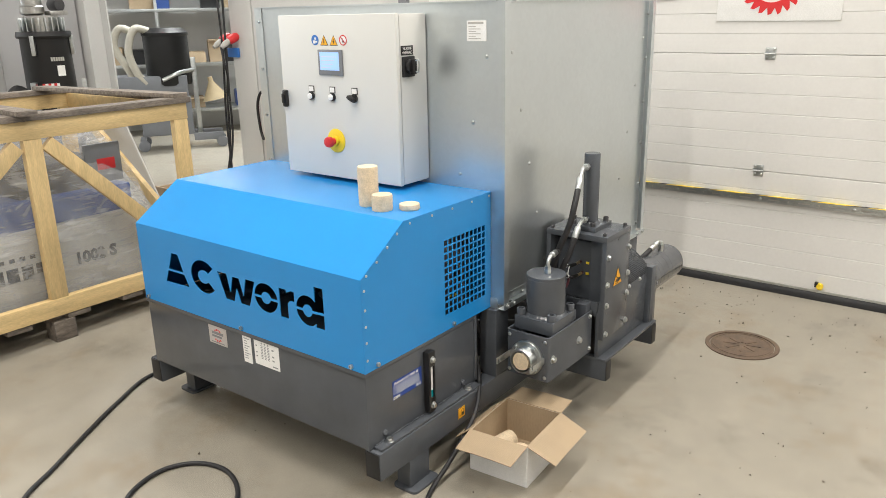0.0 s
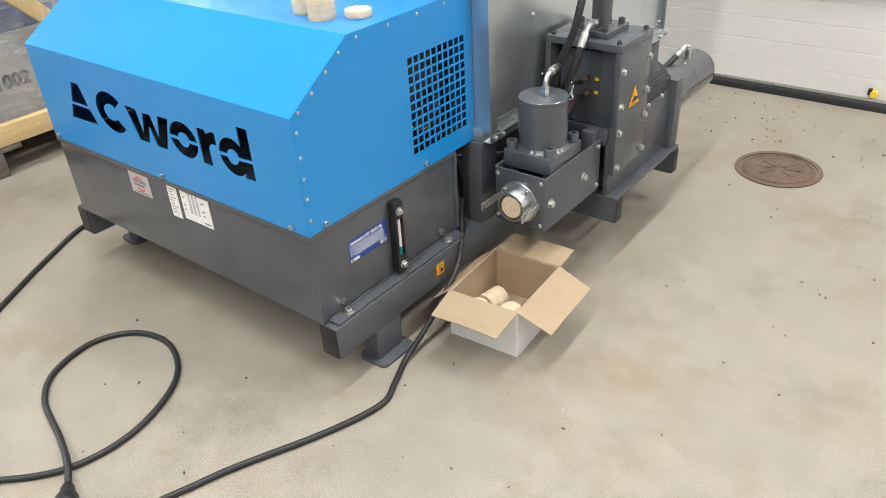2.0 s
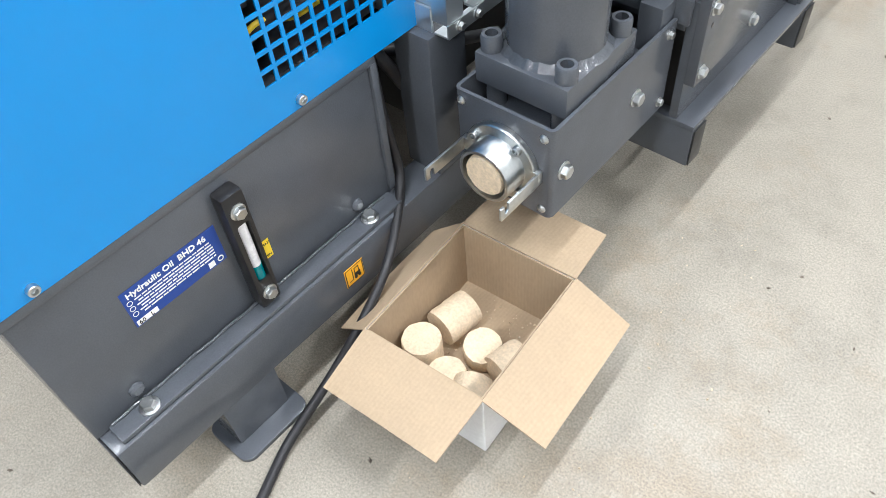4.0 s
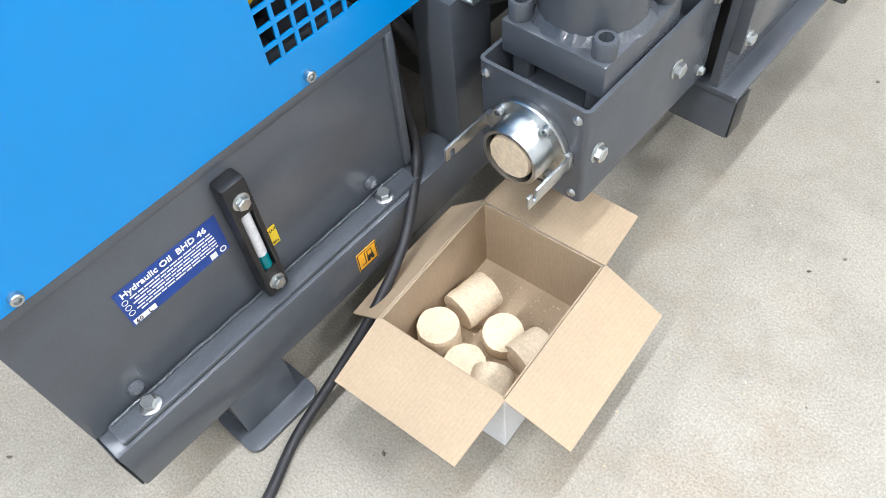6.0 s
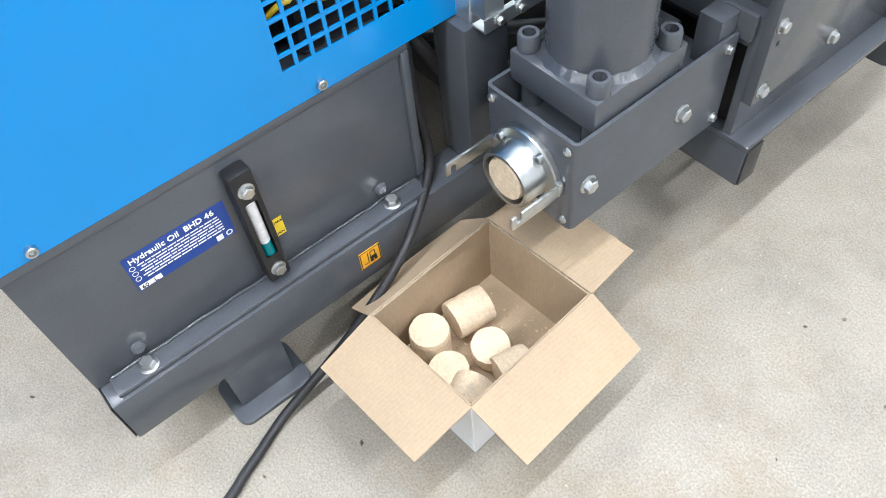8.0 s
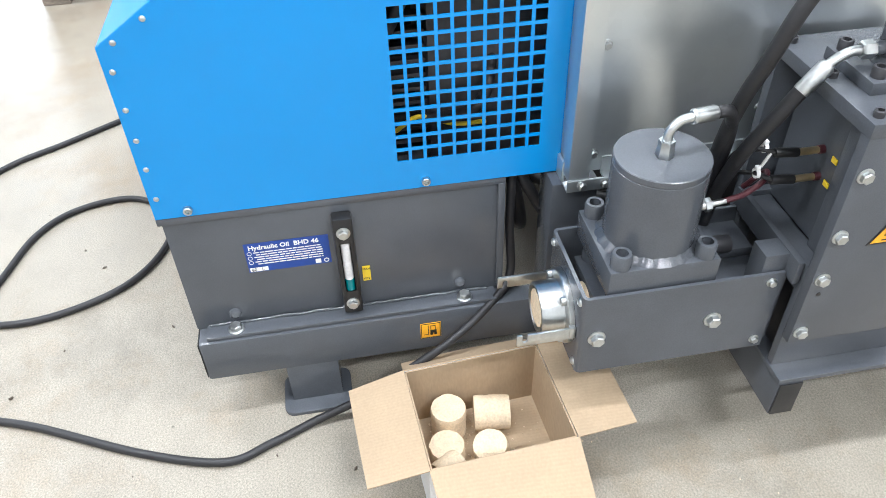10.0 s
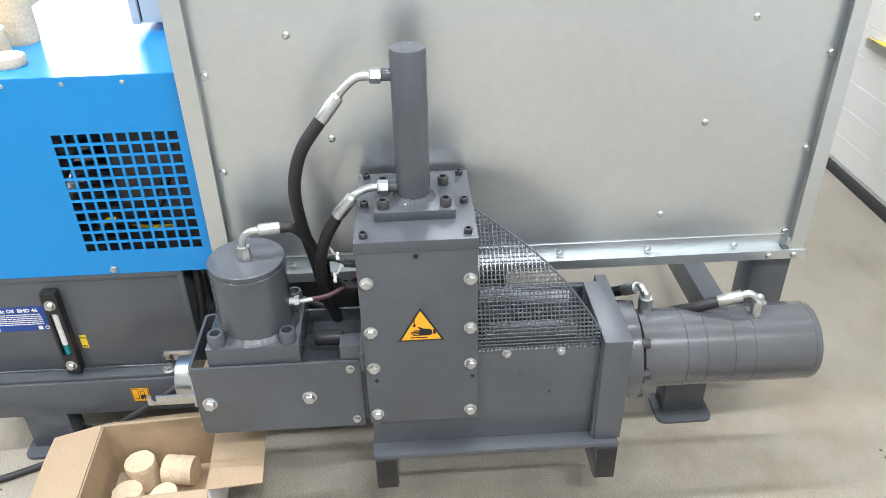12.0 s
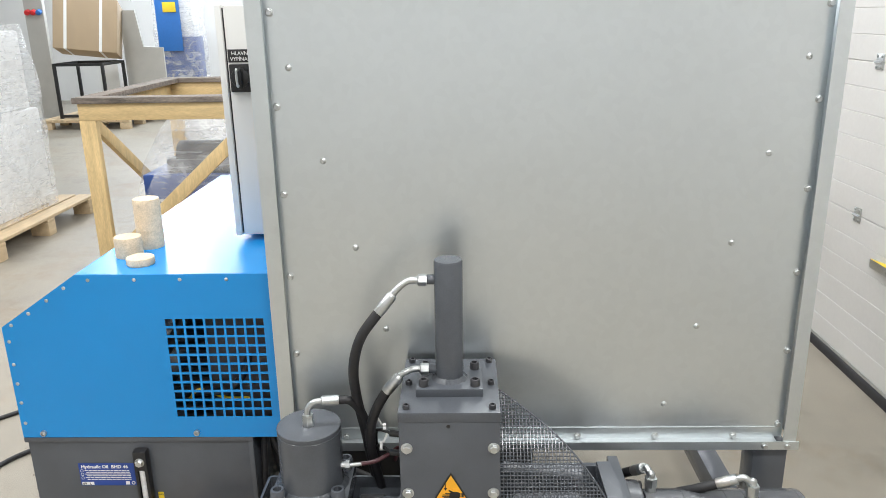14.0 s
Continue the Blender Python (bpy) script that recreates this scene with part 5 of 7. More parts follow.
for j in range(NV + 1):
    reach = max(k / 200 for k in range(201) if k == 0 or guard_top(k / 200) >= j / NV)
    if reach > 0.03:
        add_tube(bm, [guard_point(0, j / NV), guard_point(reach, j / NV)], 0.0015, 4, 1)
add_tube(bm, [guard_point(i / 16, guard_top(i / 16)) for i in range(17)], 0.0022, 5, 1)
part("mesh_guard", bm, M_GREY, press, "bent dark grey wire mesh guard")
for by in (2.924, 3.030):
    place("bolt", HEX_S, (-1.286, by, 0.457), X, press)
bm = bm_new()
add_box(bm, (-1.46, 2.885, 0.395), (-1.34, 3.075, 0.45), 0.003)
part("guide_bed", bm, M_DARK, press)
bm = bm_new()
add_box(bm, (-1.365, 2.90, 0.45), (-1.345, 3.05, 0.474), 0.002)
add_box(bm, (-1.43, 2.89, 0.45), (-1.415, 3.07, 0.50), 0.002)
add_cyl(bm, (-1.395, 2.88, 0.52), (-1.395, 3.06, 0.50), 0.014, 16)
part("guide_block", bm, M_MIDGREY, press, "grey guide parts behind the mesh")
bm = bm_new()
cutter = bm_new()
add_box(cutter, (-1.60, 3.05, 0.2), (-1.465, 3.138, 0.55))
add_box(bm, (-1.490, 3.108, 0.2335), (-1.262, 3.163, 0.490), 0.003)
eplate = part("end_plate", carve(bm, cutter), M_GREY, press)
bm = bm_new()
add_prism(bm, [(3.102, 0.2335), (3.130, 0.2335), (3.130, 0.475), (3.116, 0.475), (3.110, 0.46)], "x", -1.300, -1.268)
part("gusset", bm, M_GREY, press)
# horizontal cylinder
HXC, HZC = -1.372, 0.380
bm = bm_new()
add_lathe(bm, [(0.070, 0), (0.072, 0.1), (0.072, 1)], (HXC, 3.163, HZC), (HXC, 3.208, HZC), 36)
part("cylinder_neck", bm, M_GREY, press)
bm = bm_new()
prof = [(0.0785, 0), (0.0815, 0.004)]
for g in (0.235, 0.345, 0.50, 0.615, 0.955):      # turned joints round the barrel
    prof += [(0.0815, g), (0.0806, g + 0.002), (0.0806, g + 0.006), (0.0815, g + 0.008)]
prof += [(0.0815, 0.985), (0.079, 1)]
add_lathe(bm, prof, (HXC, 3.205, HZC), (HXC, 3.568, HZC), 48)
hcyl = part("horizontal_cylinder", bm, M_PEEL, press)
bm = bm_new()
add_lathe(bm, [(0.100, 0), (0.102, 0.08), (0.102, 0.92), (0.100, 1)], (HXC, 3.1635, HZC), (HXC, 3.196, HZC), 48)
flange = part("cylinder_flange", bm, M_PEEL, press)
for ax_, az_ in ((0.064, 0.064), (0.090, 0.006), (0.064, -0.064), (-0.064, 0.064), (-0.064, -0.064)):
    place("cap_screw", CAP_M, (HXC + ax_, 3.196, HZC + az_), Y, flange)
ELBOW = {3.222: Vector((-0.72, -0.30, -0.62)).normalized(), 3.445: Vector((-0.22, -0.86, -0.42)).normalized()}
for ey, ex in ((3.222, HXC - 0.02), (3.445, HXC + 0.01)):
    bm = bm_new()
    add_cyl(bm, (ex, ey, HZC + 0.074), (ex, ey, HZC + 0.093), 0.013, 16, 0.001)
    add_lathe(bm, [(0.0145, 0), (0.0145, 1)], (ex, ey, HZC + 0.092), (ex, ey, HZC + 0.114), 6)
    d_ = ELBOW[ey]
    e0 = Vector((ex, ey, HZC + 0.126))
    e1 = e0 + Vector((d_.x * 0.024, d_.y * 0.024, 0.004))
    add_tube(bm, [(ex, ey, HZC + 0.112), (ex, ey, HZC + 0.124), e0 + d_ * 0.008, e1, e1 + d_ * 0.02], 0.008, 12, 6)
    add_lathe(bm, [(0.0125, 0), (0.0125, 1)], e1 + d_ * 0.014, e1 + d_ * 0.030, 16)
    part("hose_fitting", bm, M_ZINC, hcyl, "zinc hose elbow")
    bm = bm_new()
    add_lathe(bm, [(0.0118, 0), (0.0130, 0.08), (0.0130, 0.92), (0.0118, 1)], e1 + d_ * 0.030, e1 + d_ * 0.062, 16)
    part("ferrule", bm, M_STEEL, hcyl, "dull steel hose ferrule")
    bm = bm_new()
    add_tube(bm, [e1 + d_ * 0.060, e1 + d_ * 0.11, e1 + d_ * 0.17 + Vector((-0.03, 0, -0.03)), e1 + d_ * 0.21 + Vector((-0.05, 0.0, -0.14))], 0.0115)
    part("hydraulic_hose", bm, M_RUBBER, hcyl)

# chuck housing
bm = bm_new()
BXL, BXR, BY0, BY1, BZ0, BZ1 = -1.490, -1.310, 2.303, 2.638, 0.263, 0.436
t_ = 0.006
u_pts = [(BXL, BY1), (BXL, BY0 + 0.008), (BXL + 0.003, BY0 + 0.003), (BXL + 0.008, BY0), (BXR - 0.008, BY0), (BXR - 0.003, BY0 + 0.003), (BXR, BY0 + 0.008), (BXR, BY1),
         (BXR - t_, BY1), (BXR - t_, BY0 + 0.009), (BXR - 0.009, BY0 + t_), (BXL + 0.009, BY0 + t_), (BXL + t_, BY0 + 0.009), (BXL + t_, BY1)]
add_prism(bm, u_pts, "z", BZ0, BZ1)
housing = part("chuck_housing", bm, M_GREY, press)
bm = bm_new()
add_box(bm, (-1.470, 2.34, 0.275), (-1.33, 2.640, 0.385), 0.003)
part("die_holder", bm, M_GREY, press)
bm = bm_new()
CXc, CYc = -1.400, 2.433
add_box(bm, (-1.481, 2.343, 0.427), (-1.3185, 2.523, 0.478), 0.003)
block = part("clamp_block", bm, M_GREY, press)
for dx in (-0.060, 0.060):
    for dy in (-0.065, 0.065):
        bm = bm_new()
        add_cyl(bm, (CXc + dx, CYc + dy, 0.384), (CXc + dx, CYc + dy, 0.428), 0.017, 20)
        part("spacer", bm, M_GREY, block)
        place("cap_screw", CAP, (CXc + dx * 1.08, CYc + dy * 1.06, 0.478), Z, block)
bm = bm_new()
add_lathe(bm, [(0.0735, 0), (0.0735, 0.915), (0.0722, 0.92), (0.0722, 0.935), (0.0735, 0.94), (0.0735, 0.99), (0.072, 1)], (CXc, CYc, 0.478), (CXc, CYc, 0.632), 48)
ccyl = part("clamp_cylinder", bm, M_GREY, press)
part("weld_seam", weld_fillet(CXc, CYc, 0.478, 0.0735, 0.011, 9, 110), M_WELD, ccyl)
bm = bm_new()
add_lathe(bm, [(0.0135, 0), (0.0135, 0.45), (0.0125, 0.5), (0.0125, 1)], (CXc + 0.005, CYc, 0.632), (CXc + 0.005, CYc, 0.660), 6)
add_tube(bm, [(CXc + 0.005, CYc, 0.658), (CXc + 0.005, CYc + 0.002, 0.676), (CXc + 0.004, CYc + 0.016, 0.690), (CXc + 0.003, CYc + 0.034, 0.693)], 0.0075, 12, 6)
add_lathe(bm, [(0.0095, 0), (0.012, 0.08), (0.012, 0.92), (0.011, 1)], (CXc + 0.003, CYc + 0.032, 0.693), (CXc - 0.004, CYc + 0.072, 0.692), 18)
part("hose_fitting", bm, M_ZINC, ccyl, "zinc hose elbow")
bm = bm_new()
add_tube(bm, [(CXc - 0.004, CYc + 0.070, 0.692), (-1.41, 2.532, 0.685), (-1.435, 2.556, 0.63), (-1.46, 2.565, 0.54), (-1.50, 2.58, 0.40), (-1.53, 2.61, 0.30)], 0.010)
part("hydraulic_hose", bm, M_RUBBER, ccyl)
bm = bm_new()
add_cyl(bm, (CXc + 0.01, CYc + 0.070, 0.530), (CXc + 0.01, CYc + 0.084, 0.530), 0.0085, 14)
add_lathe(bm, [(0.0115, 0), (0.0115, 1)], (CXc + 0.01, CYc + 0.082, 0.530), (CXc + 0.01, CYc + 0.092, 0.531), 6)
add_cyl(bm, (CXc + 0.01, CYc + 0.090, 0.530), (CXc + 0.008, CYc + 0.118, 0.532), 0.0050, 12)
part("hose_fitting", bm, M_ZINC, ccyl, "zinc push-in hose fitting")
bm = bm_new()
add_tube(bm, [(CXc + 0.008, CYc + 0.116, 0.532), (CXc + 0.004, CYc + 0.150, 0.537), (CXc - 0.006, CYc + 0.185, 0.552), (CXc - 0.03, CYc + 0.20, 0.55), (CXc - 0.06, CYc + 0.19, 0.50)], 0.0050, 10)
part("air_line", bm, M_MAROON, ccyl, "thin dark red hose")
bm = bm_new()
add_cyl(bm, (CXc - 0.02, 2.540, 0.412), (CXc - 0.02, 2.598, 0.412), 0.016, 18, 0.002)
part("tie_rod", bm, M_BLACKSTEEL, press)
bm = bm_new()
add_box(bm, (-1.492, 2.530, 0.386), (-1.410, 2.640, 0.405), 0.003)
part("guide_rail", bm, M_GREY, press)
for by, bz in ((2.332, 0.346), (2.531, 0.350)):
    place("bolt", HEX_L, (BXR, by, bz), X, housing, spin=by)
for by, bz in ((2.618, 0.418), (2.621, 0.283)):
    place("bolt", HEX_S, (BXR, by, bz), X, housing)
for bx in (BXL + 0.014, BXR - 0.016):
    for bz in (0.278, 0.418):
        place("screw", SCREW, (bx, BY0, bz), -Y, housing)
# chuck with two slotted arms and a briquette in its mouth
NX, NZ = -1.398, 0.343
bm = bm_new()
add_lathe(bm, [(0.030, 0), (0.066, 0), (0.066, 0.8), (0.064, 1), (0.030, 1)], (NX, BY0 - 0.0005, NZ), (NX, BY0 - 0.011, NZ), 48, cap=False)
add_lathe(bm, [(0.048, 0), (0.047, 0.1), (0.046, 0.95), (0.0448, 1), (0.040, 1), (0.0395, 0.85), (0.0395, 0)], (NX, BY0 - 0.010, NZ), (NX, BY0 - 0.050, NZ), 48, cap=False)
chuck = part("outlet_collar", bm, M_ZINC, press, "bright zinc outlet collar")
for a in (0.9, 2.5, 4.1, 5.5):
    place("cap_screw", CAP_ZN, (NX + 0.056 * math.cos(a), BY0 - 0.011, NZ + 0.056 * math.sin(a)), -Y, chuck)
for sg in (-1, 1):
    ax_, az_ = NX + sg * 0.070, NZ + 0.003
    bm = bm_new()
    # flat upright strip; its slot opens down on one arm and up on the other
    pts = [(BY0 - 0.0115, -0.012), (BY0 - 0.0115, 0.012), (2.205, 0.012), (2.203, 0.010), (2.203, -0.012), (2.212, -0.012), (2.212, 0.001), (2.2145, 0.004), (2.2185, 0.004), (2.221, 0.001), (2.221, -0.012)]
    pts = [(y_, az_ - sg * z_) for y_, z_ in pts]
    add_prism(bm, pts, "x", ax_ - 0.002, ax_ + 0.002, 0.0005)
    arm = part("slotted_arm", bm, M_ZINC, chuck, "flat zinc arm with an open slot")
    bm = bm_new()
    x_in = NX + sg * 0.050
    add_box(bm, (min(x_in, ax_ + sg * 0.002), BY0 - 0.0115, az_ - 0.012), (max(x_in, ax_ + sg * 0.002), BY0 - 0.0006, az_ + 0.012), 0.002)
    part("foot", bm, M_ZINC, arm)


def briquette_mesh(name, r, h, seed):
    """A pressed cylinder with crumbly layers and a ragged rim, standing on z = 0."""
    b = bm_new()
    n, k = 32, max(4, int(h / 0.006))
    rng_ = random.Random(seed)
    rings = []
    for j in range(k + 1):
        lay = rng_.uniform(-0.0006, 0.0006)
        ring = []
        for i in range(n):
            a = 2 * math.pi * i / n
            rr = r + lay + 0.0009 * noise.noise(Vector((math.cos(a) * 4, math.sin(a) * 4, j * 0.7 + seed)))
            if j in (0, k):
                rr -= 0.0010 + rng_.uniform(0, 0.0012)
            ring.append(b.verts.new((rr * math.cos(a), rr * math.sin(a), h * j / k)))
        rings.append(ring)
    for p_, q_ in zip(rings, rings[1:]):
        for i in range(n):
            b.faces.new((p_[i], p_[(i + 1) % n], q_[(i + 1) % n], q_[i]))
    for ring, flip in ((rings[0], True), (rings[-1], False)):
        z = ring[0].co.z
        mids = [b.verts.new((v.co.x * 0.55, v.co.y * 0.55, z + (rng_.uniform(-0.0006, 0.0006)))) for v in ring]
        for i in range(n):
            f = (ring[i], ring[(i + 1) % n], mids[(i + 1) % n], mids[i])
            b.faces.new(tuple(reversed(f)) if flip else f)
        b.faces.new(list(reversed(mids)) if flip else mids)
    return finish(name, b, M_BRIQ)


def briquette(r, h, seed, m, label, group="sample briquettes"):
    ob = new("briquette", briquette_mesh("briquette", r, h, seed))
    ob.matrix_world = m
    return tagged(ob, label, "briquette", group)


briquette(0.0345, 0.12, 11, pose(NX, BY0 - 0.0492, NZ, -90, 0, 0), "pale pressed sawdust briquette in the outlet collar", "outlet briquette")
TOPZ = 0.937
briquette(0.0345, 0.134, 1, pose(-1.818, 1.945, TOPZ), "tall pale sawdust briquette standing on the blue hood")
briquette(0.0345, 0.053, 2, pose(-1.735, 1.920, TOPZ), "short pale sawdust briquette standing on the blue hood")
briquette(0.0345, 0.019, 3, pose(-1.665, 1.977, TOPZ), "thin pale sawdust briquette disc lying on the blue hood")

# ---- open carton ----
BOXC, BOXA = Vector((-1.3565, 2.163, 0)), radians(4.0)
carton = thing("cardboard_box", BOXC, "open cardboard box, white outside and brown inside, flaps folded out", "box")
MB = Matrix.Translation(BOXC) @ Matrix.Rotation(BOXA, 4, "Z")
HW, HD, HH, TT = 0.1125, 0.134, 0.157, 0.004


def carton_wall(name, lo, hi, material):
    b = bm_new()
    add_box(b, lo, hi, 0, MB)
    return part(name, b, material, carton)


carton_wall("bottom", (-HW, -HD, 0.0005), (HW, HD, 0.004), M_CARD)
for sgn in (-1, 1):
    carton_wall("inner_wall", (sgn * (HW - TT) - 0.0014, -HD + TT, 0.004), (sgn * (HW - TT) + 0.0014, HD - TT, HH), M_CARD)
    carton_wall("outer_wall", (sgn * HW - 0.0012, -HD, 0.0005), (sgn * HW + 0.0012, HD, HH), M_CARDWHITE)
    carton_wall("inner_wall", (-HW + TT, sgn * (HD - TT) - 0.0014, 0.004), (HW - TT, sgn * (HD - TT) + 0.0014, HH), M_CARD)
    carton_wall("outer_wall", (-HW, sgn * HD - 0.0012, 0.0005), (HW, sgn * HD + 0.0012, HH), M_CARDWHITE)


def flap(edge, length, drop, w0, w1):
    """A fold-out flap; edge gives the outward way, drop the fall of its outer rim."""
    b = bm_new()
    ang = math.asin(drop / length)
    turn = {"+x": 0, "+y": 90, "-x": 180, "-y": 270}[edge]
    off = HW - 0.002 if edge[1] == "x" else HD - 0.002
    m = MB @ Matrix.Rotation(radians(turn), 4, "Z") @ Matrix.Translation((off, 0, HH)) @ Matrix.Rotation(ang, 4, "Y")
    n = 10
    grid = [[None] * (n + 1) for _ in range(2)]
    for side_, z in ((0, 0.0028), (1, 0.0004)):
        rows = []
        for i in range(7):
            u = i / 6
            row = []
            for j in range(7):
                v = j / 6
                y_ = w0 + (w1 - w0) * v
                inset = 0.006 * u * (1 - 2 * v)
                row.append(b.verts.new(m @ Vector((u * length, y_ + inset, z + 0.004 * math.sin(u * 2.2) * math.sin(v * 3.1)))))
            rows.append(row)
        for i in range(6):
            for j in range(6):
                f = (rows[i][j], rows[i + 1][j], rows[i + 1][j + 1], rows[i][j + 1])
                b.faces.new(f if side_ == 0 else tuple(reversed(f)))
        grid[side_] = rows
    ra, rb = grid
    loop_a = [ra[i][0] for i in range(7)] + [ra[6][j] for j in range(1, 7)] + [ra[i][6] for i in range(5, -1, -1)] + [ra[0][j] for j in range(5, 0, -1)]
    loop_b = [rb[i][0] for i in range(7)] + [rb[6][j] for j in range(1, 7)] + [rb[i][6] for i in range(5, -1, -1)] + [rb[0][j] for j in range(5, 0, -1)]
    for i in range(len(loop_a)):
        k2 = (i + 1) % len(loop_a)
        b.faces.new((loop_a[i], loop_b[i], loop_b[k2], loop_a[k2]))
    return part("flap", b, M_CARD, carton, "brown fold-out flap")


flap("+x", 0.112, 0.042, -HD, HD)
flap("-y", 0.110, 0.020, -HW, HW)
flap("+y", 0.112, 0.004, -HW, HW)
flap("-x", 0.085, 0.055, -HD, HD)
IN = 0.0045
lyin = "pale sawdust briquette lying in the open box"
briquette(0.0345, 0.074, 21, pose(-1.418, 2.100, IN), "pale sawdust briquette standing in the open box", "briquettes in the box")
briquette(0.0345, 0.070, 22, pose(-1.425, 2.152, IN + 0.0352, -90, 0, -8), lyin, "briquettes in the box")
briquette(0.0345, 0.040, 23, pose(-1.345, 2.172, IN + 0.006, 9, 6, 0), "pale sawdust briquette tilted in the open box", "briquettes in the box")
briquette(0.0345, 0.058, 24, pose(-1.292, 2.140, IN + 0.0352, -90, 0, -14), lyin, "briquettes in the box")
briquette(0.0345, 0.050, 25, pose(-1.352, 2.085, IN), "pale sawdust briquette standing in the open box", "briquettes in the box")
briquette(0.0345, 0.050, 26, pose(-1.288, 2.062, IN + 0.0352, -90, 0, 30), lyin, "briquettes in the box")

# ---- power cable on the floor ----
cable = thing("power_cable", (-2.0, 1.2, 0), "black rubber power cable looped on the floor", "cable")
R_ = 0.0085
bm = bm_new()
add_tube(bm, [(-1.62, 2.262, 0.486), (-1.606, 2.258, 0.36), (-1.585, 2.256, 0.245), (-1.545, 2.20, 0.205), (-1.506, 2.122, 0.170), (-1.490, 2.03, 0.118), (-1.494, 1.945, 0.055), (-1.487, 1.84, R_ + 0.004), (-1.452, 1.75, R_), (-1.425, 1.66, R_), (-1.475, 1.50, R_),
              (-1.58, 1.28, R_), (-1.63, 1.15, R_), (-1.74, 0.90, R_), (-1.95, 0.72, R_), (-2.22, 0.70, R_), (-2.33, 0.80, R_), (-2.26, 0.90, R_), (-2.10, 0.92, R_), (-1.98, 0.85, R_), (-1.86, 0.70, R_), (-1.7, 0.52, R_)], R_, 12, 10)
part("sheath", bm, M_RUBBER, cable)
bm = bm_new()
add_tube(bm, [(-2.95, 2.2, 0.05), (-3.04, 1.95, R_), (-3.06, 1.75, R_), (-2.95, 1.54, R_), (-2.83, 1.35, R_), (-2.68, 1.13, R_), (-2.58, 0.98, R_), (-2.40, 0.84, R_), (-2.17, 0.82, R_ * 3), (-2.03, 0.92, R_), (-1.92, 1.05, R_), (-1.90, 1.22, R_), (-1.98, 1.40, R_),
              (-2.13, 1.487, R_), (-2.27, 1.465, R_), (-2.345, 1.36, R_), (-2.315, 1.22, R_), (-2.22, 1.135, R_), (-2.05, 1.085, R_), (-1.93, 1.045, R_ * 3), (-1.86, 1.005, R_ * 1.6)], R_, 12, 10)
part("sheath", bm, M_RUBBER, cable)
plug = bm_new()
add_lathe(plug, [(0.010, 0), (0.016, 0.15), (0.020, 0.5), (0.027, 0.62), (0.028, 0.95), (0.025, 1)], (-1.865, 1.008, 0.018), (-1.79, 0.965, 0.028), 20)
part("plug", plug, M_BLACK, cable, "black cable plug")

# crumbs of sawdust and grit
def crumbs(name, spots, material, label, seed, lo, hi):
    rng_ = random.Random(seed)
    b = bm_new()
    for x0, x1, y0, y1, z, n in spots:
        for _ in range(n):
            r = rng_.uniform(lo, hi)
            p = Vector((rng_.uniform(x0, x1), rng_.uniform(y0, y1), z + r * 0.4))
            m_ = Matrix.Translation(p) @ Euler((rng_.uniform(0, 6), rng_.uniform(0, 6), rng_.uniform(0, 6))).to_matrix().to_4x4() @ Matrix.Diagonal((r * rng_.uniform(0.6, 1.6), r, r * 0.5, 1))
            vs = [b.verts.new(m_ @ Vector(c)) for c in ((1, 0, 0), (-1, 0, 0), (0, 1, 0), (0, -1, 0), (0, 0, 1), (0, 0, -1))]
            for i, j, k in ((0, 2, 4), (2, 1, 4), (1, 3, 4), (3, 0, 4), (2, 0, 5), (1, 2, 5), (3, 1, 5), (0, 3, 5)):
                b.faces.new((vs[i], vs[j], vs[k]))
    return single(name, b, material, label, "crumbs", kind="stuff")


crumbs("sawdust_crumbs", [(-1.45, -1.27, 2.06, 2.28, 0.0042, 160), (-1.35, -1.0, 1.85, 2.7, 0.0, 60)], M_BRIQ, "pale sawdust crumbs in the box and on the floor", 8, 0.0008, 0.0028)
crumbs("floor_grit", [(-1.7, -0.2, 3.85, 4.4, 0.0, 90), (-1.2, 0.2, 2.2, 3.9, 0.0, 60), (-2.4, -0.6, 0.9, 2.0, 0.0, 50)], M_OLDWOOD, "small brown grit and dirt on the concrete floor", 9, 0.001, 0.006)

# ---- wooden crate with a wrapped machine ----
crate = thing("wooden_crate", (-4.4, 1.7, 0), "open pale pine transport crate with weathered top boards", "crate")
KX, KY0, KY1, KXB = -3.80, 0.80, 2.62, -5.05


def stick(name, p0, p1, w, d, material=None, label="", parent=None):
    """A squared timber from p0 to p1."""
    b = bm_new()
    m, length = frame_of(p0, p1)
    add_box(b, (-w / 2, -d / 2, 0), (w / 2, d / 2, length), 0.003, m)
    return part(name, b, material or M_WOODX, parent or crate, label)


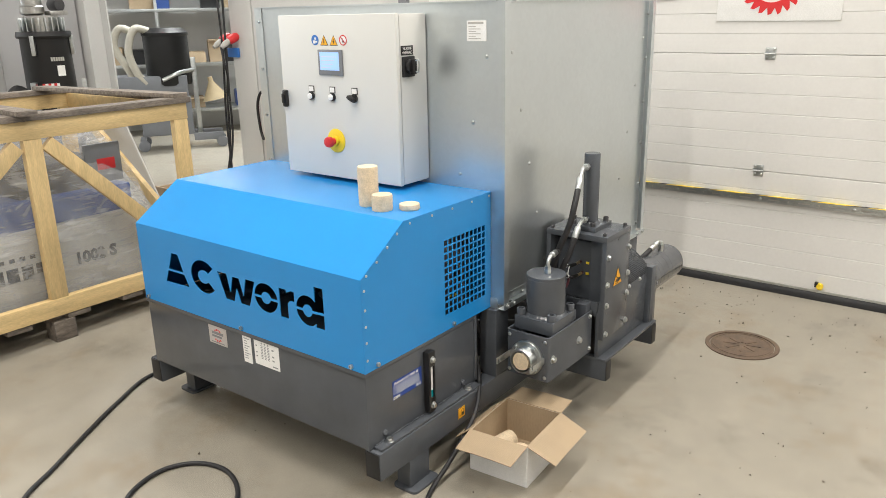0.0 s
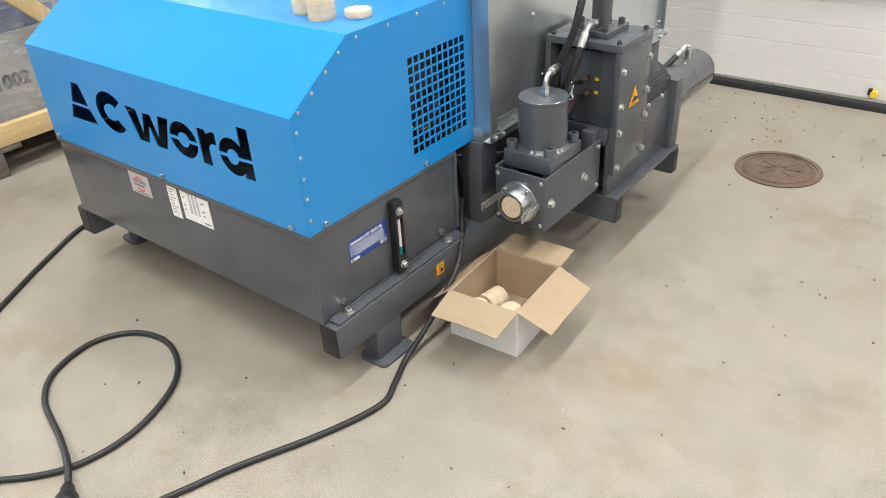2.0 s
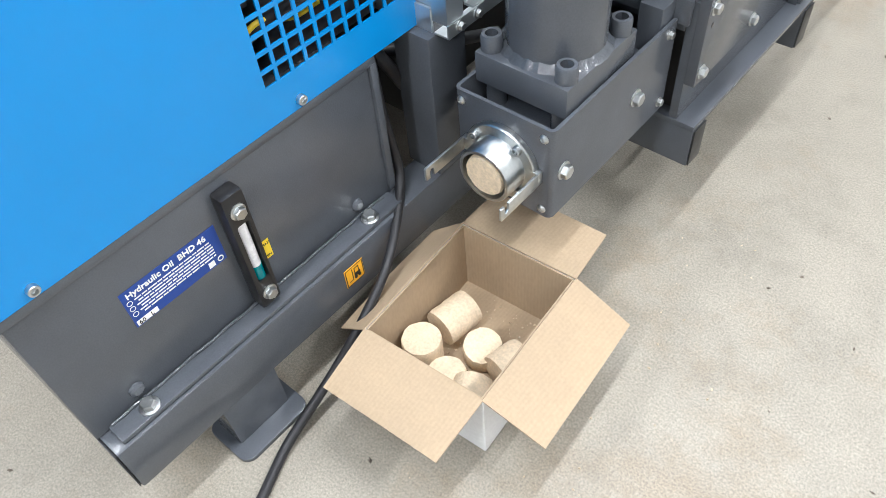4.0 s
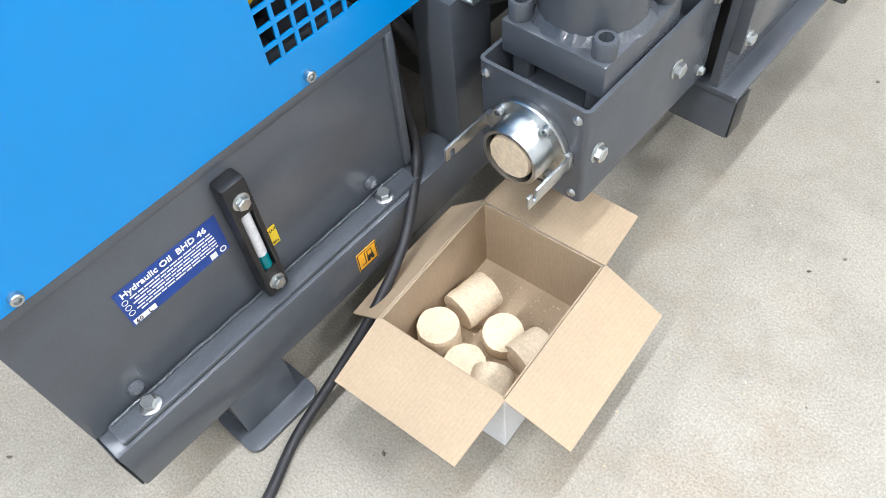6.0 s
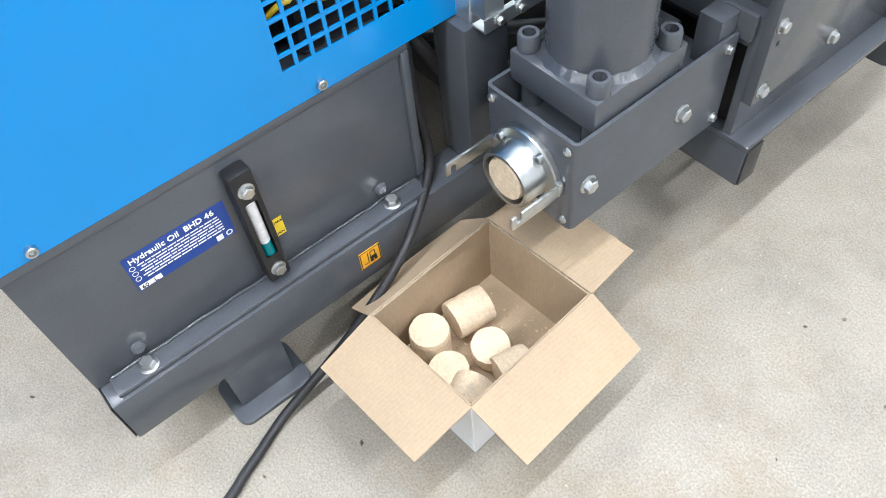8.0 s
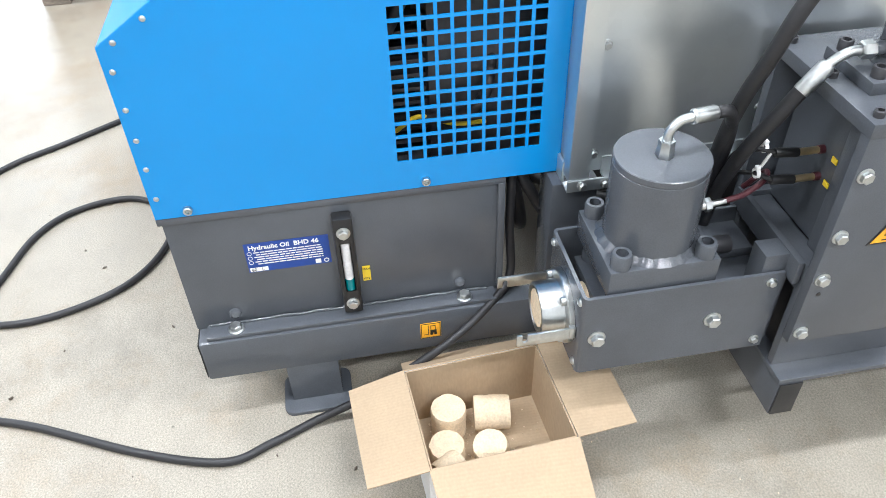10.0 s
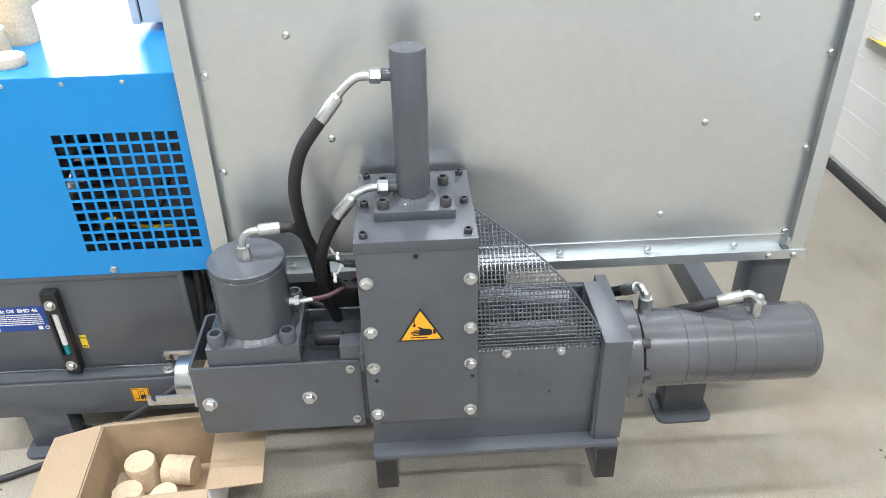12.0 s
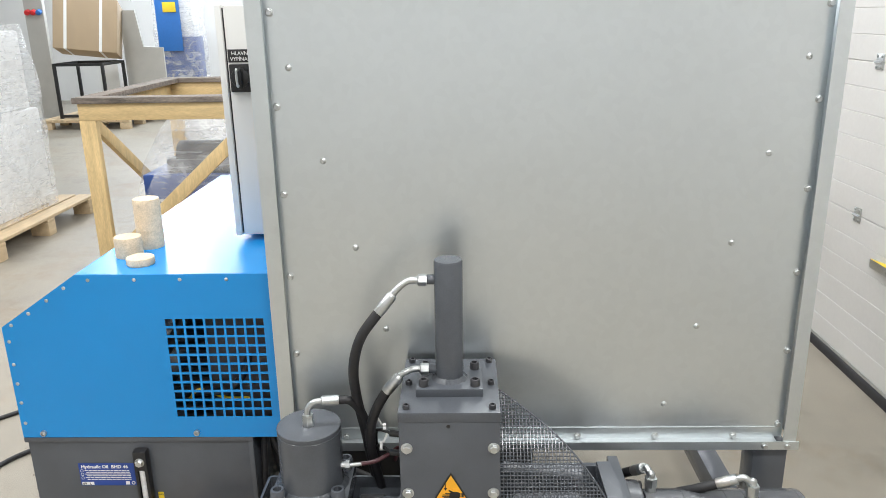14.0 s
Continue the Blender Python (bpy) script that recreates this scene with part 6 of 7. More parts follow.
for fx in (KX, KXB):
    b = bm_new()
    add_box(b, (fx - 0.035, KY0, 1.025), (fx, KY1, 1.112), 0.003)
    part("rail", b, M_WOOD, crate)
    b = bm_new()
    add_box(b, (fx - 0.045, KY0, 0.135), (fx, KY1, 0.225), 0.003)
    part("rail", b, M_WOOD, crate)
    b = bm_new()
    add_box(b, (fx - 0.09, KY0 - 0.02, 1.113), (fx + 0.015, KY1 + 0.02, 1.143), 0.003)
    part("top_board", b, M_OLDWOOD, crate, "weathered grey-brown top board")
    for py_ in (KY0 + 0.04, 1.766, KY1 - 0.045):
        b = bm_new()
        add_box(b, (fx - 0.042, py_ - 0.043, 0.226), (fx - 0.002, py_ + 0.043, 1.024), 0.003)
        part("post", b, M_WOODX, crate)
    for s_ in (-1, 1):
        e = KY0 + 0.09 if s_ < 0 else KY1 - 0.09
        b = bm_new()
        L_ = Vector((fx - 0.022, 1.766 + s_ * 0.07, 1.0)), Vector((fx - 0.022, e, 0.28))
        m, length = frame_of(*L_)
        d_ = (L_[1] - L_[0]).normalized()
        up_ = X.cross(d_)
        rot = Matrix((X, up_, d_)).transposed().to_4x4()
        rot.translation = L_[0]
        add_box(b, (-0.018, -0.036, 0), (0.018, 0.036, length), 0.003, rot)
        part("brace", b, M_WOODX, crate)
for py_ in (KY0, KY1):
    s_ = 1 if py_ == KY0 else -1
    for z0, z1, mt in ((1.025, 1.112, M_WOOD), (0.135, 0.225, M_WOOD)):
        b = bm_new()
        add_box(b, (KXB + 0.001, py_, z0), (KX - 0.046, py_ + s_ * 0.035, z1), 0.003)
        part("rail", b, mt, crate)
    b = bm_new()
    add_box(b, (KXB + 0.016, py_ - 0.02, 1.113), (KX - 0.091, py_ + 0.07 * (s_ > 0) + 0.02, 1.143), 0.003)
    part("top_board", b, M_OLDWOOD, crate, "weathered grey-brown top board")
for py_ in (KY0 + 0.018, KY1 - 0.018):
    near, far = (1.0, 0.30) if py_ < 1.5 else (0.30, 1.0)
    p0_, p1_ = Vector((KX - 0.11, py_, near)), Vector((KXB + 0.12, py_, far))
    d_ = (p1_ - p0_).normalized()
    rot = Matrix((Y, d_.cross(Y), d_)).transposed().to_4x4()
    rot.translation = p0_
    b = bm_new()
    add_box(b, (-0.016, -0.034, 0), (0.016, 0.034, (p1_ - p0_).length), 0.003, rot)
    part("brace", b, M_WOODX, crate)
b = bm_new()
for py_ in (0.95, 1.25, 1.55, 1.85, 2.15, 2.45):
    add_box(b, (KXB - 0.04, py_ - 0.06, 0.108), (KX - 0.004, py_ + 0.06, 0.132), 0.003)
part("deck", b, M_OLDWOOD, crate)
for px_ in (KX - 0.05, (KX + KXB) / 2, KXB + 0.05):
    for py_ in (0.88, 1.766, 2.56):
        b = bm_new()
        add_box(b, (px_ - 0.05, py_ - 0.055, 0), (px_ + 0.05, py_ + 0.055, 0.107), 0.004)
        part("block", b, M_OLDWOOD, crate)

# loose weathered boards lying across the crate
for p0_, p1_, w_ in (((-5.09, 2.44, 1.143), (-3.79, 2.585, 1.143), 0.095), ((-5.05, 1.78, 1.143), (-3.72, 1.73, 1.143), 0.09)):
    p0_, p1_ = Vector(p0_), Vector(p1_)
    d_ = (p1_ - p0_).normalized()
    n_ = Z.cross(d_)
    rot = Matrix((d_, n_, Z)).transposed().to_4x4()
    rot.translation = p0_
    b = bm_new()
    add_box(b, (0, -w_ / 2, 0.0005), ((p1_ - p0_).length, w_ / 2, 0.024), 0.003, rot)
    single("loose_board", b, M_OLDWOOD, "loose weathered board lying across the top of the crate", "board")
packed = thing("packed_machine", (-4.4, 1.8, 0.132), "grey and navy machine in clear stretch film inside the crate", "machine")
b = bm_new()
add_prism(b, [(0.98, 0.133), (2.42, 0.133), (2.42, 0.50), (2.36, 0.56), (1.02, 0.56), (0.98, 0.5)], "x", -4.80, -3.93, 0.008)
body = part("body", b, M_LGREY, packed, "light grey sheet body")
b = bm_new()
add_box(b, (-4.75, 1.02, 0.56), (-3.97, 2.32, 0.70), 0.01)
part("upper_body", b, M_NAVY, packed, "navy painted upper body")
b = bm_new()
add_cyl(b, (-4.1, 1.2, 0.78), (-4.1, 1.5, 0.78), 0.09, 24, 0.01)
add_box(b, (-4.6, 1.15, 0.70), (-4.0, 1.65, 0.78), 0.01)
add_box(b, (-4.5, 1.75, 0.70), (-4.02, 2.2, 0.86), 0.01)
part("motor", b, M_DARK, packed)
b = bm_new()
add_box(b, (-4.01, 2.10, 0.72), (-3.99, 2.30, 0.93), 0.004)
part("control_panel", b, M_MIDGREY, packed)
b = bm_new()
add_box(b, (-3.989, 2.16, 0.79), (-3.984, 2.26, 0.85), 0.002)
part("red_plate", b, M_RED, packed)
writing("lettering", "1002 S", 0.085, basis((-3.927, 1.93, 0.335), Y, Z), M_BLACK, packed, bold=0.004)
b = bm_new()
for k in range(7):
    add_box(b, (-3.929, 1.30 + k * 0.072, 0.325), (-3.925, 1.355 + k * 0.072, 0.395))
for k in range(9):
    add_box(b, (-3.929, 1.36 + k * 0.05, 0.425), (-3.925, 1.385 + k * 0.05, 0.445))
part("letter_bar", b, M_BLACK, packed)
# stretch film
b = bm_new()
rows = []
rng = random.Random(5)
prof = [(0.14, 0.03), (0.35, 0.035), (0.55, 0.03), (0.75, -0.02), (0.92, -0.10), (1.0, -0.16)]
NP = 60
for z, grow in prof:
    row = []
    for i in range(NP):
        a = 2 * math.pi * i / NP
        cx_, cy_ = math.cos(a), math.sin(a)
        f = 1 / max(abs(cx_), abs(cy_))
        f = min(f, 1.25)
        w = 0.012 * noise.noise(Vector((cx_ * 5, cy_ * 5, z * 9)))
        row.append(b.verts.new((-4.365 + (0.435 + grow + w) * cx_ * f, 1.70 + (0.72 + grow + w) * cy_ * f, z)))
    rows.append(row)
for p_, q_ in zip(rows, rows[1:]):
    for i in range(NP):
        b.faces.new((p_[i], p_[(i + 1) % NP], q_[(i + 1) % NP], q_[i]))
b.faces.new(rows[-1])
part("stretch_film", b, M_FILM, packed, "crinkled clear stretch film")

# pale sheet leaning on the crate's end, open carton on the floor behind it
b = bm_new()
add_box(b, (-0.15, 0, 0), (0.15, 0.012, 0.97), 0.003, Matrix.Translation((-4.66, 2.955, 0.0)) @ Matrix.Rotation(radians(18), 4, "X"))
single("leaning_sheet", b, M_WALL2, "pale grey sheet leaning against the end of the crate", "sheet")
spare = thing("cardboard_box", (-4.72, 3.30, 0), "open brown cardboard box standing on the floor behind the crate", "box")
for lo, hi in (((-5.00, 3.10, 0.0005), (-4.44, 3.106, 0.40)), ((-5.00, 3.50, 0.0005), (-4.44, 3.506, 0.40)), ((-5.00, 3.107, 0.0005), (-4.994, 3.499, 0.40)), ((-4.446, 3.107, 0.0005), (-4.44, 3.499, 0.40)), ((-4.993, 3.107, 0.0005), (-4.447, 3.499, 0.007))):
    b = bm_new()
    add_box(b, lo, hi, 0.001)
    part("side", b, M_CARD, spare)
b = bm_new()
add_box(b, (0, -0.28, 0), (0.19, 0.28, 0.005), 0.001, Matrix.Translation((-4.72, 3.105, 0.402)) @ Matrix.Rotation(radians(-90), 4, "Z") @ Matrix.Rotation(radians(-20), 4, "Y"))
part("flap", b, M_CARD, spare)
b = bm_new()
add_box(b, (0, -0.19, 0), (0.20, 0.19, 0.005), 0.001, Matrix.Translation((-4.443, 3.303, 0.402)) @ Matrix.Rotation(radians(35), 4, "Y"))
part("flap", b, M_CARD, spare)

# ---- workshop behind: partition, columns, shelves ----
wall("wall_partition", (-7.42, 2.55, 0), (-7.30, 3.93, CEILING), M_GREYWALL, "grey sheet partition wall")
for k, yy in enumerate((2.85, 3.2, 3.55)):
    bm = bm_new()
    add_box(bm, (-7.2985, yy - 0.012, 0), (-7.288, yy + 0.012, CEILING - 0.01), 0.002)
    single("trim", bm, M_GREYWALL, "thin grey cover strip on the partition wall", "trim", kind="structure")


def column(name, x0, x1, y0, y1, label):
    b = bm_new()
    t_c = 0.016
    add_box(b, (x0, y0, 0), (x1, y0 + t_c, CEILING), 0.002)
    add_box(b, (x0, y1 - t_c, 0), (x1, y1, CEILING), 0.002)
    add_box(b, ((x0 + x1) / 2 - 0.008, y0 + t_c, 0), ((x0 + x1) / 2 + 0.008, y1 - t_c, CEILING))
    return single(name, b, M_WALL2, label, "column", kind="structure")


column("column_1", -7.42, -7.18, 3.95, 4.18, "light grey painted steel column")
b = bm_new()
add_box(b, (-5.76, 4.48, 0), (-5.47, 4.76, CEILING), 0.004)
single("column_2", b, M_WALL2, "off-white boxed steel column", "column", kind="structure")

sockets = thing("power_sockets", (-5.70, 4.48, 1.3), "red industrial sockets with plugs on the column", "socket")
for sx in (-5.78, -5.68):
    b = bm_new()
    add_lathe(b, [(0.03, 0), (0.038, 0.2), (0.038, 0.8), (0.03, 1)], (sx, 4.48, 1.40), (sx, 4.38, 1.36), 20)
    part("socket", b, M_RED, sockets)
    b = bm_new()
    add_lathe(b, [(0.026, 0), (0.026, 0.5), (0.015, 1)], (sx, 4.385, 1.362), (sx, 4.30, 1.31), 18)
    part("plug", b, M_LGREY, sockets, "grey plug")
b = bm_new()
add_box(b, (-5.80, 4.455, 1.22), (-5.66, 4.48, 1.30), 0.006)
part("cover", b, M_SIGNBLUE, sockets, "blue socket cover")
hang = thing("hanging_cable", (-5.75, 4.40, 0), "black cables hanging down beside the column", "cable")
for pts in ([(-5.80, 4.42, 3.0), (-5.80, 4.40, 1.9), (-5.74, 4.36, 1.3), (-5.76, 4.34, 0.7), (-5.70, 4.30, 0.25), (-5.62, 4.22, 0.012)], [(-5.72, 4.42, 3.0), (-5.70, 4.38, 1.8), (-5.68, 4.34, 1.0), (-5.69, 4.33, 0.5), (-5.72, 4.22, 0.012)],
            [(-5.68, 4.30, 1.31), (-5.60, 4.26, 1.18), (-5.63, 4.30, 1.06), (-5.70, 4.33, 0.9), (-5.74, 4.33, 0.4), (-5.80, 4.25, 0.012)]):
    b = bm_new()
    add_tube(b, pts, 0.009, 10)
    part("cable", b, M_RUBBER, hang)
ext = thing("fire_extinguisher", (-5.180, 4.36, 0.45), "red fire extinguisher with black hose at the wall", "fire extinguisher")
b = bm_new()
add_lathe(b, [(0.06, 0), (0.062, 0.03), (0.062, 0.85), (0.05, 0.95), (0.025, 1)], (-5.180, 4.39, 0.45), (-5.180, 4.39, 0.88), 24)
part("bottle", b, M_RED, ext)
b = bm_new()
add_tube(b, [(-5.180, 4.36, 0.90), (-5.240, 4.33, 0.95), (-5.290, 4.32, 0.84), (-5.280, 4.32, 0.65), (-5.250, 4.32, 0.55)], 0.012, 10)
add_box(b, (-5.205, 4.36, 0.87), (-5.155, 4.42, 0.93), 0.008)
part("hose", b, M_BLACK, ext, "black hose and valve head")
b = bm_new()
add_box(b, (-5.230, 4.320, 0.62), (-5.130, 4.326, 0.76))
part("label", b, M_PAPER, ext)
b = bm_new()
add_box(b, (-5.190, 4.46, 0.6), (-5.170, 4.482, 0.8))
part("bracket", b, M_ZINC, ext)

# industrial vacuum with finned motor head
vac = thing("industrial_vacuum", (-6.35, 3.15, 0), "black drum industrial vacuum with finned motor head", "vacuum cleaner")
VXc, VYc = -6.45, 3.12
b = bm_new()
add_lathe(b, [(0.215, 0), (0.225, 0.02), (0.215, 0.97), (0.222, 1)], (VXc, VYc, 0.80), (VXc, VYc, 1.44), 36)
part("drum", b, M_DRUM, vac)
b = bm_new()
add_lathe(b, [(0.20, 0), (0.22, 0.1), (0.22, 1)], (VXc, VYc, 0.22), (VXc, VYc, 0.80), 30)
part("bin", b, M_MIDGREY, vac, "grey dust bin")
b = bm_new()
add_lathe(b, [(0.235, 0), (0.245, 0.3), (0.235, 1)], (VXc, VYc, 1.43), (VXc, VYc, 1.48), 36)
part("lid", b, M_DRUM, vac)
for i in range(22):
    b = bm_new()
    mm = Matrix.Translation((VXc, VYc, 0)) @ Matrix.Rotation(i * 2 * math.pi / 22, 4, "Z")
    add_box(b, (0.151, -0.006, 1.48), (0.20, 0.006, 1.585), 0.002, mm)
    part("fin", b, M_ZINC, vac)
b = bm_new()
add_cyl(b, (VXc - 0.06, VYc + 0.15, 1.68), (VXc + 0.10, VYc + 0.15, 1.68), 0.05, 18, 0.006)
part("outlet_silencer", b, M_BLACKSTEEL, vac, "black outlet silencer")
b = bm_new()
add_cyl(b, (VXc, VYc, 1.48), (VXc, VYc, 1.60), 0.15, 24)
add_lathe(b, [(0.07, 0), (0.105, 0.05), (0.105, 0.2), (0.09, 0.24), (0.09, 0.85), (0.07, 1)], (VXc - 0.02, VYc - 0.06, 1.60), (VXc - 0.02, VYc - 0.06, 1.92), 28)
add_box(b, (VXc + 0.02, VYc + 0.03, 1.60), (VXc + 0.14, VYc + 0.2, 1.635), 0.01)
part("motor_head", b, M_STEEL, vac, "bare metal finned motor head")
b = bm_new()
for k in range(6):
    mm = Matrix.Translation((VXc, VYc, 0)) @ Matrix.Rotation(-0.30 + k * 0.095, 4, "Z")
    add_box(b, (0.2215, -0.008, 1.255), (0.2290, 0.008, 1.285), 0, mm)
part("letter_bar", b, M_LGREY, vac)
b = bm_new()
mm = Matrix.Translation((VXc, VYc, 0)) @ Matrix.Rotation(0.02, 4, "Z")
add_box(b, (0.2195, -0.035, 1.14), (0.228, 0.035, 1.22), 0, mm)
part("label", b, M_PAPER, vac)
for k in range(6):
    b = bm_new()
    mm = Matrix.Translation((VXc, VYc, 0)) @ Matrix.Rotation(-0.75 + k * 0.11, 4, "Z")
    add_box(b, (0.220, -0.012, 1.03), (0.2290, 0.012, 1.085), 0, mm)
    part("hazard_patch", b, M_RED if k % 2 == 0 else M_PAPER, vac)
for s_ in (-0.9, 0.9):
    b = bm_new()
    mm = Matrix.Translation((VXc, VYc, 0)) @ Matrix.Rotation(s_, 4, "Z")
    add_box(b, (0.220, -0.02, 1.30), (0.25, 0.02, 1.45), 0.004, mm)
    part("clamp", b, M_ZINC, vac)
    b = bm_new()
    mm = Matrix.Translation((VXc, VYc, 0)) @ Matrix.Rotation(s_ * 1.1, 4, "Z")
    add_box(b, (0.27, -0.025, 0.06), (0.31, 0.025, 1.1), 0.004, mm)
    add_cyl(b, mm @ Vector((0.29, -0.03, 0.06)), mm @ Vector((0.29, 0.03, 0.06)), 0.06, 20)
    part("stand", b, M_ZINC, vac)
b = bm_new()
add_box(b, (VXc - 0.28, VYc - 0.3, 0.12), (VXc + 0.28, VYc + 0.3, 0.225), 0.01)
part("base", b, M_MIDGREY, vac)
b = bm_new()
add_tube(b, [(VXc + 0.1, VYc - 0.25, 1.0), (VXc + 0.2, VYc - 0.45, 1.05), (VXc + 0.2, VYc - 0.6, 0.8), (VXc + 0.15, VYc - 0.6, 0.4), (VXc + 0.2, VYc - 0.5, 0.03)], 0.035, 12)
part("hose", b, M_RUBBER, vac, "black suction hose")

squeeze = Matrix.Translation(Vector((VXc + 0.02, VYc + 0.055, 0)) - ORIGIN[vac.name]) @ Matrix.Diagonal((0.84, 0.84, 1, 1)) @ Matrix.Translation(ORIGIN[vac.name] - Vector((VXc, VYc, 0)))
for piece in vac.children:
    piece.data.transform(squeeze)

# second vacuum on a trolley, beige hose
cart = thing("vacuum_trolley", (-8.6, 5.6, 0), "grey wheeled trolley vacuum with black drum and beige hoses", "vacuum cleaner")
AX = Vector((0.56, 0.83, 0)).normalized()      # along the trolley, seen across


def tp(u, v, z):
    """u along the trolley, v away from the yard side."""
    return Vector((-8.62, 5.60, 0)) + AX * u + Vector((-0.83, 0.56, 0)) * v + Vector((0, 0, z))


b = bm_new()
add_lathe(b, [(0.25, 0), (0.26, 0.04), (0.26, 0.86), (0.27, 0.88), (0.27, 0.92), (0.2, 1)], tp(0.08, 0, 0.78), tp(0.08, 0, 1.45), 32)
part("drum", b, M_DRUM, cart)
b = bm_new()
mt = Matrix.Translation(tp(0, 0, 0)) @ Matrix((AX, Vector((-0.83, 0.56, 0)), Z)).transposed().to_4x4()
add_box(b, (-0.60, -0.24, 0.62), (0.28, 0.22, 0.90), 0.02, mt)
add_box(b, (-0.30, -0.20, 0.18), (0.30, 0.20, 0.62), 0.02, mt)
part("body", b, M_MIDGREY, cart)
b = bm_new()
add_box(b, (0.34, -0.05, 0.15), (0.40, 0.0, 1.1), 0.01, mt)
add_tube(b, [mt @ Vector(p) for p in ((0.37, -0.03, 0.95), (0.2, -0.24, 0.93), (0.0, -0.26, 0.85))], 0.025, 10)
part("arm", b, M_ZINC, cart)
b = bm_new()
add_lathe(b, [(0.03, 0), (0.03, 0.2), (0.16, 1)], mt @ Vector((0.55, 0, 0.85)), mt @ Vector((0.60, 0, 0.58)), 28)
part("nozzle_cone", b, M_TAN, cart, "tan cone nozzle")
for pts in (((-0.25, -0.05, 1.40), (-0.42, -0.05, 1.45), (-0.5, -0.05, 1.25), (-0.38, -0.1, 1.0), (-0.3, -0.15, 0.81)), ((-0.1, -0.1, 1.42), (-0.25, -0.15, 1.44), (-0.34, -0.18, 1.2), (-0.28, -0.2, 0.95), (-0.18, -0.2, 0.81))):
    b = bm_new()
    add_tube(b, [mt @ Vector(p) for p in pts], 0.045, 14)
    part("hose", b, M_BEIGEHOSE, cart, "beige ribbed hose")
for wu, wv in ((-0.3, -0.22), (0.62, -0.18), (-0.3, 0.22), (0.62, 0.18)):
    b = bm_new()
    add_lathe(b, [(0.035, 0), (0.065, 0.05), (0.07, 0.5), (0.065, 0.95), (0.035, 1)], mt @ Vector((wu, wv - 0.02, 0.070)), mt @ Vector((wu, wv + 0.02, 0.070)), 22)
    part("wheel", b, M_MIDGREY, cart)
    b = bm_new()
    add_box(b, (wu - 0.03 - (0.3 if wu > 0 else 0), wv - 0.015, 0.10), (wu + 0.03, wv + 0.015, 0.19), 0.008, mt)
    part("bracket", b, M_MIDGREY, cart)

# steel shelves with boxes
SHX = Matrix.Translation((-9.75, 6.05, 0)) @ Matrix.Rotation(math.atan2(0.83, 0.56), 4, "Z")
shelf = thing("storage_shelf", (-9.75, 6.05, 0), "galvanised steel storage shelf filled with boxes and black parts", "shelf")
for u in (-0.85, 0.25, 1.35):
    for v in (0.0, 0.55):
        b = bm_new()
        add_box(b, (u - 0.02, v - 0.02, 0), (u + 0.02, v + 0.02, 2.3), 0.003, SHX)
        part("upright", b, M_ZINC, shelf)
b = bm_new()
add_box(b, (-3.2, 0.66, 0), (3.2, 0.76, CEILING), 0, SHX)
single("wall_store", b, M_WALL2, "white painted wall behind the shelves", "wall", kind="structure")
SHELF_Z = (0.30, 0.92, 1.64, 2.25)
for z in SHELF_Z:
    b = bm_new()
    add_box(b, (-0.87, -0.03, z), (1.37, 0.58, z + 0.045), 0.004, SHX)
    part("shelf_board", b, M_ZINC, shelf)
rng = random.Random(12)
GOODS = [("cardboard_box", M_CARD, "closed brown cardboard box on the steel shelf", "box"), ("parts_case", M_BLACK, "black plastic parts case on the steel shelf", "case"),
         ("storage_bin", M_NAVY, "dark blue storage bin on the steel shelf", "bin"), ("carton", M_LGREY, "pale grey carton on the steel shelf", "box")]
for z in SHELF_Z[:3] + SHELF_Z[3:]:
    u = -0.80
    while u < 1.2:
        w = rng.uniform(0.14, 0.36)
        h = rng.uniform(0.12, 0.36)
        nm, mt_, lb, ct = GOODS[rng.choice((0, 0, 1, 1, 2, 3))]
        if abs(u + w / 2 - 0.25) > 0.0 and rng.random() > 0.12:
            b = bm_new()
            add_box(b, (u, 0.02 + rng.uniform(0, 0.1), z + 0.0455), (u + w, 0.5, z + 0.0455 + h), 0.006, SHX)
            add_box(b, (u + 0.01, 0.03, z + 0.0455 + h), (u + w - 0.01, 0.49, z + 0.0455 + h + 0.012), 0.004, SHX)
            single(nm, b, mt_, lb, ct, "goods on the shelf")
        u += w + rng.uniform(0.02, 0.07)

# ---- far side: wrapped pallets, strapped carton on a stand ----


def pallet(name, x0, x1, y0, y1, label):
    p = thing(name, ((x0 + x1) / 2, (y0 + y1) / 2, 0), label, "pallet", "pallets")
    n = 7
    for i in range(n):
        w = (y1 - y0) / n
        b_ = bm_new()
        add_box(b_, (x0, y0 + i * w + 0.012, 0.122), (x1, y0 + (i + 1) * w - 0.012, 0.144), 0.003)
        part("deck_board", b_, M_PALLET, p)
    for i in range(3):
        cx_ = x0 + 0.06 + i * (x1 - x0 - 0.12) / 2
        b_ = bm_new()
        add_box(b_, (cx_ - 0.05, y0 + 0.01, 0.10), (cx_ + 0.05, y1 - 0.01, 0.1215), 0.003)
        part("stringer", b_, M_PALLET, p)
        for yy in (y0 + 0.08, (y0 + y1) / 2, y1 - 0.08):
            b_ = bm_new()
            add_box(b_, (cx_ - 0.05, yy - 0.07, 0.0), (cx_ + 0.05, yy + 0.07, 0.0995), 0.004)
            part("block", b_, M_PALLET, p)
    return p


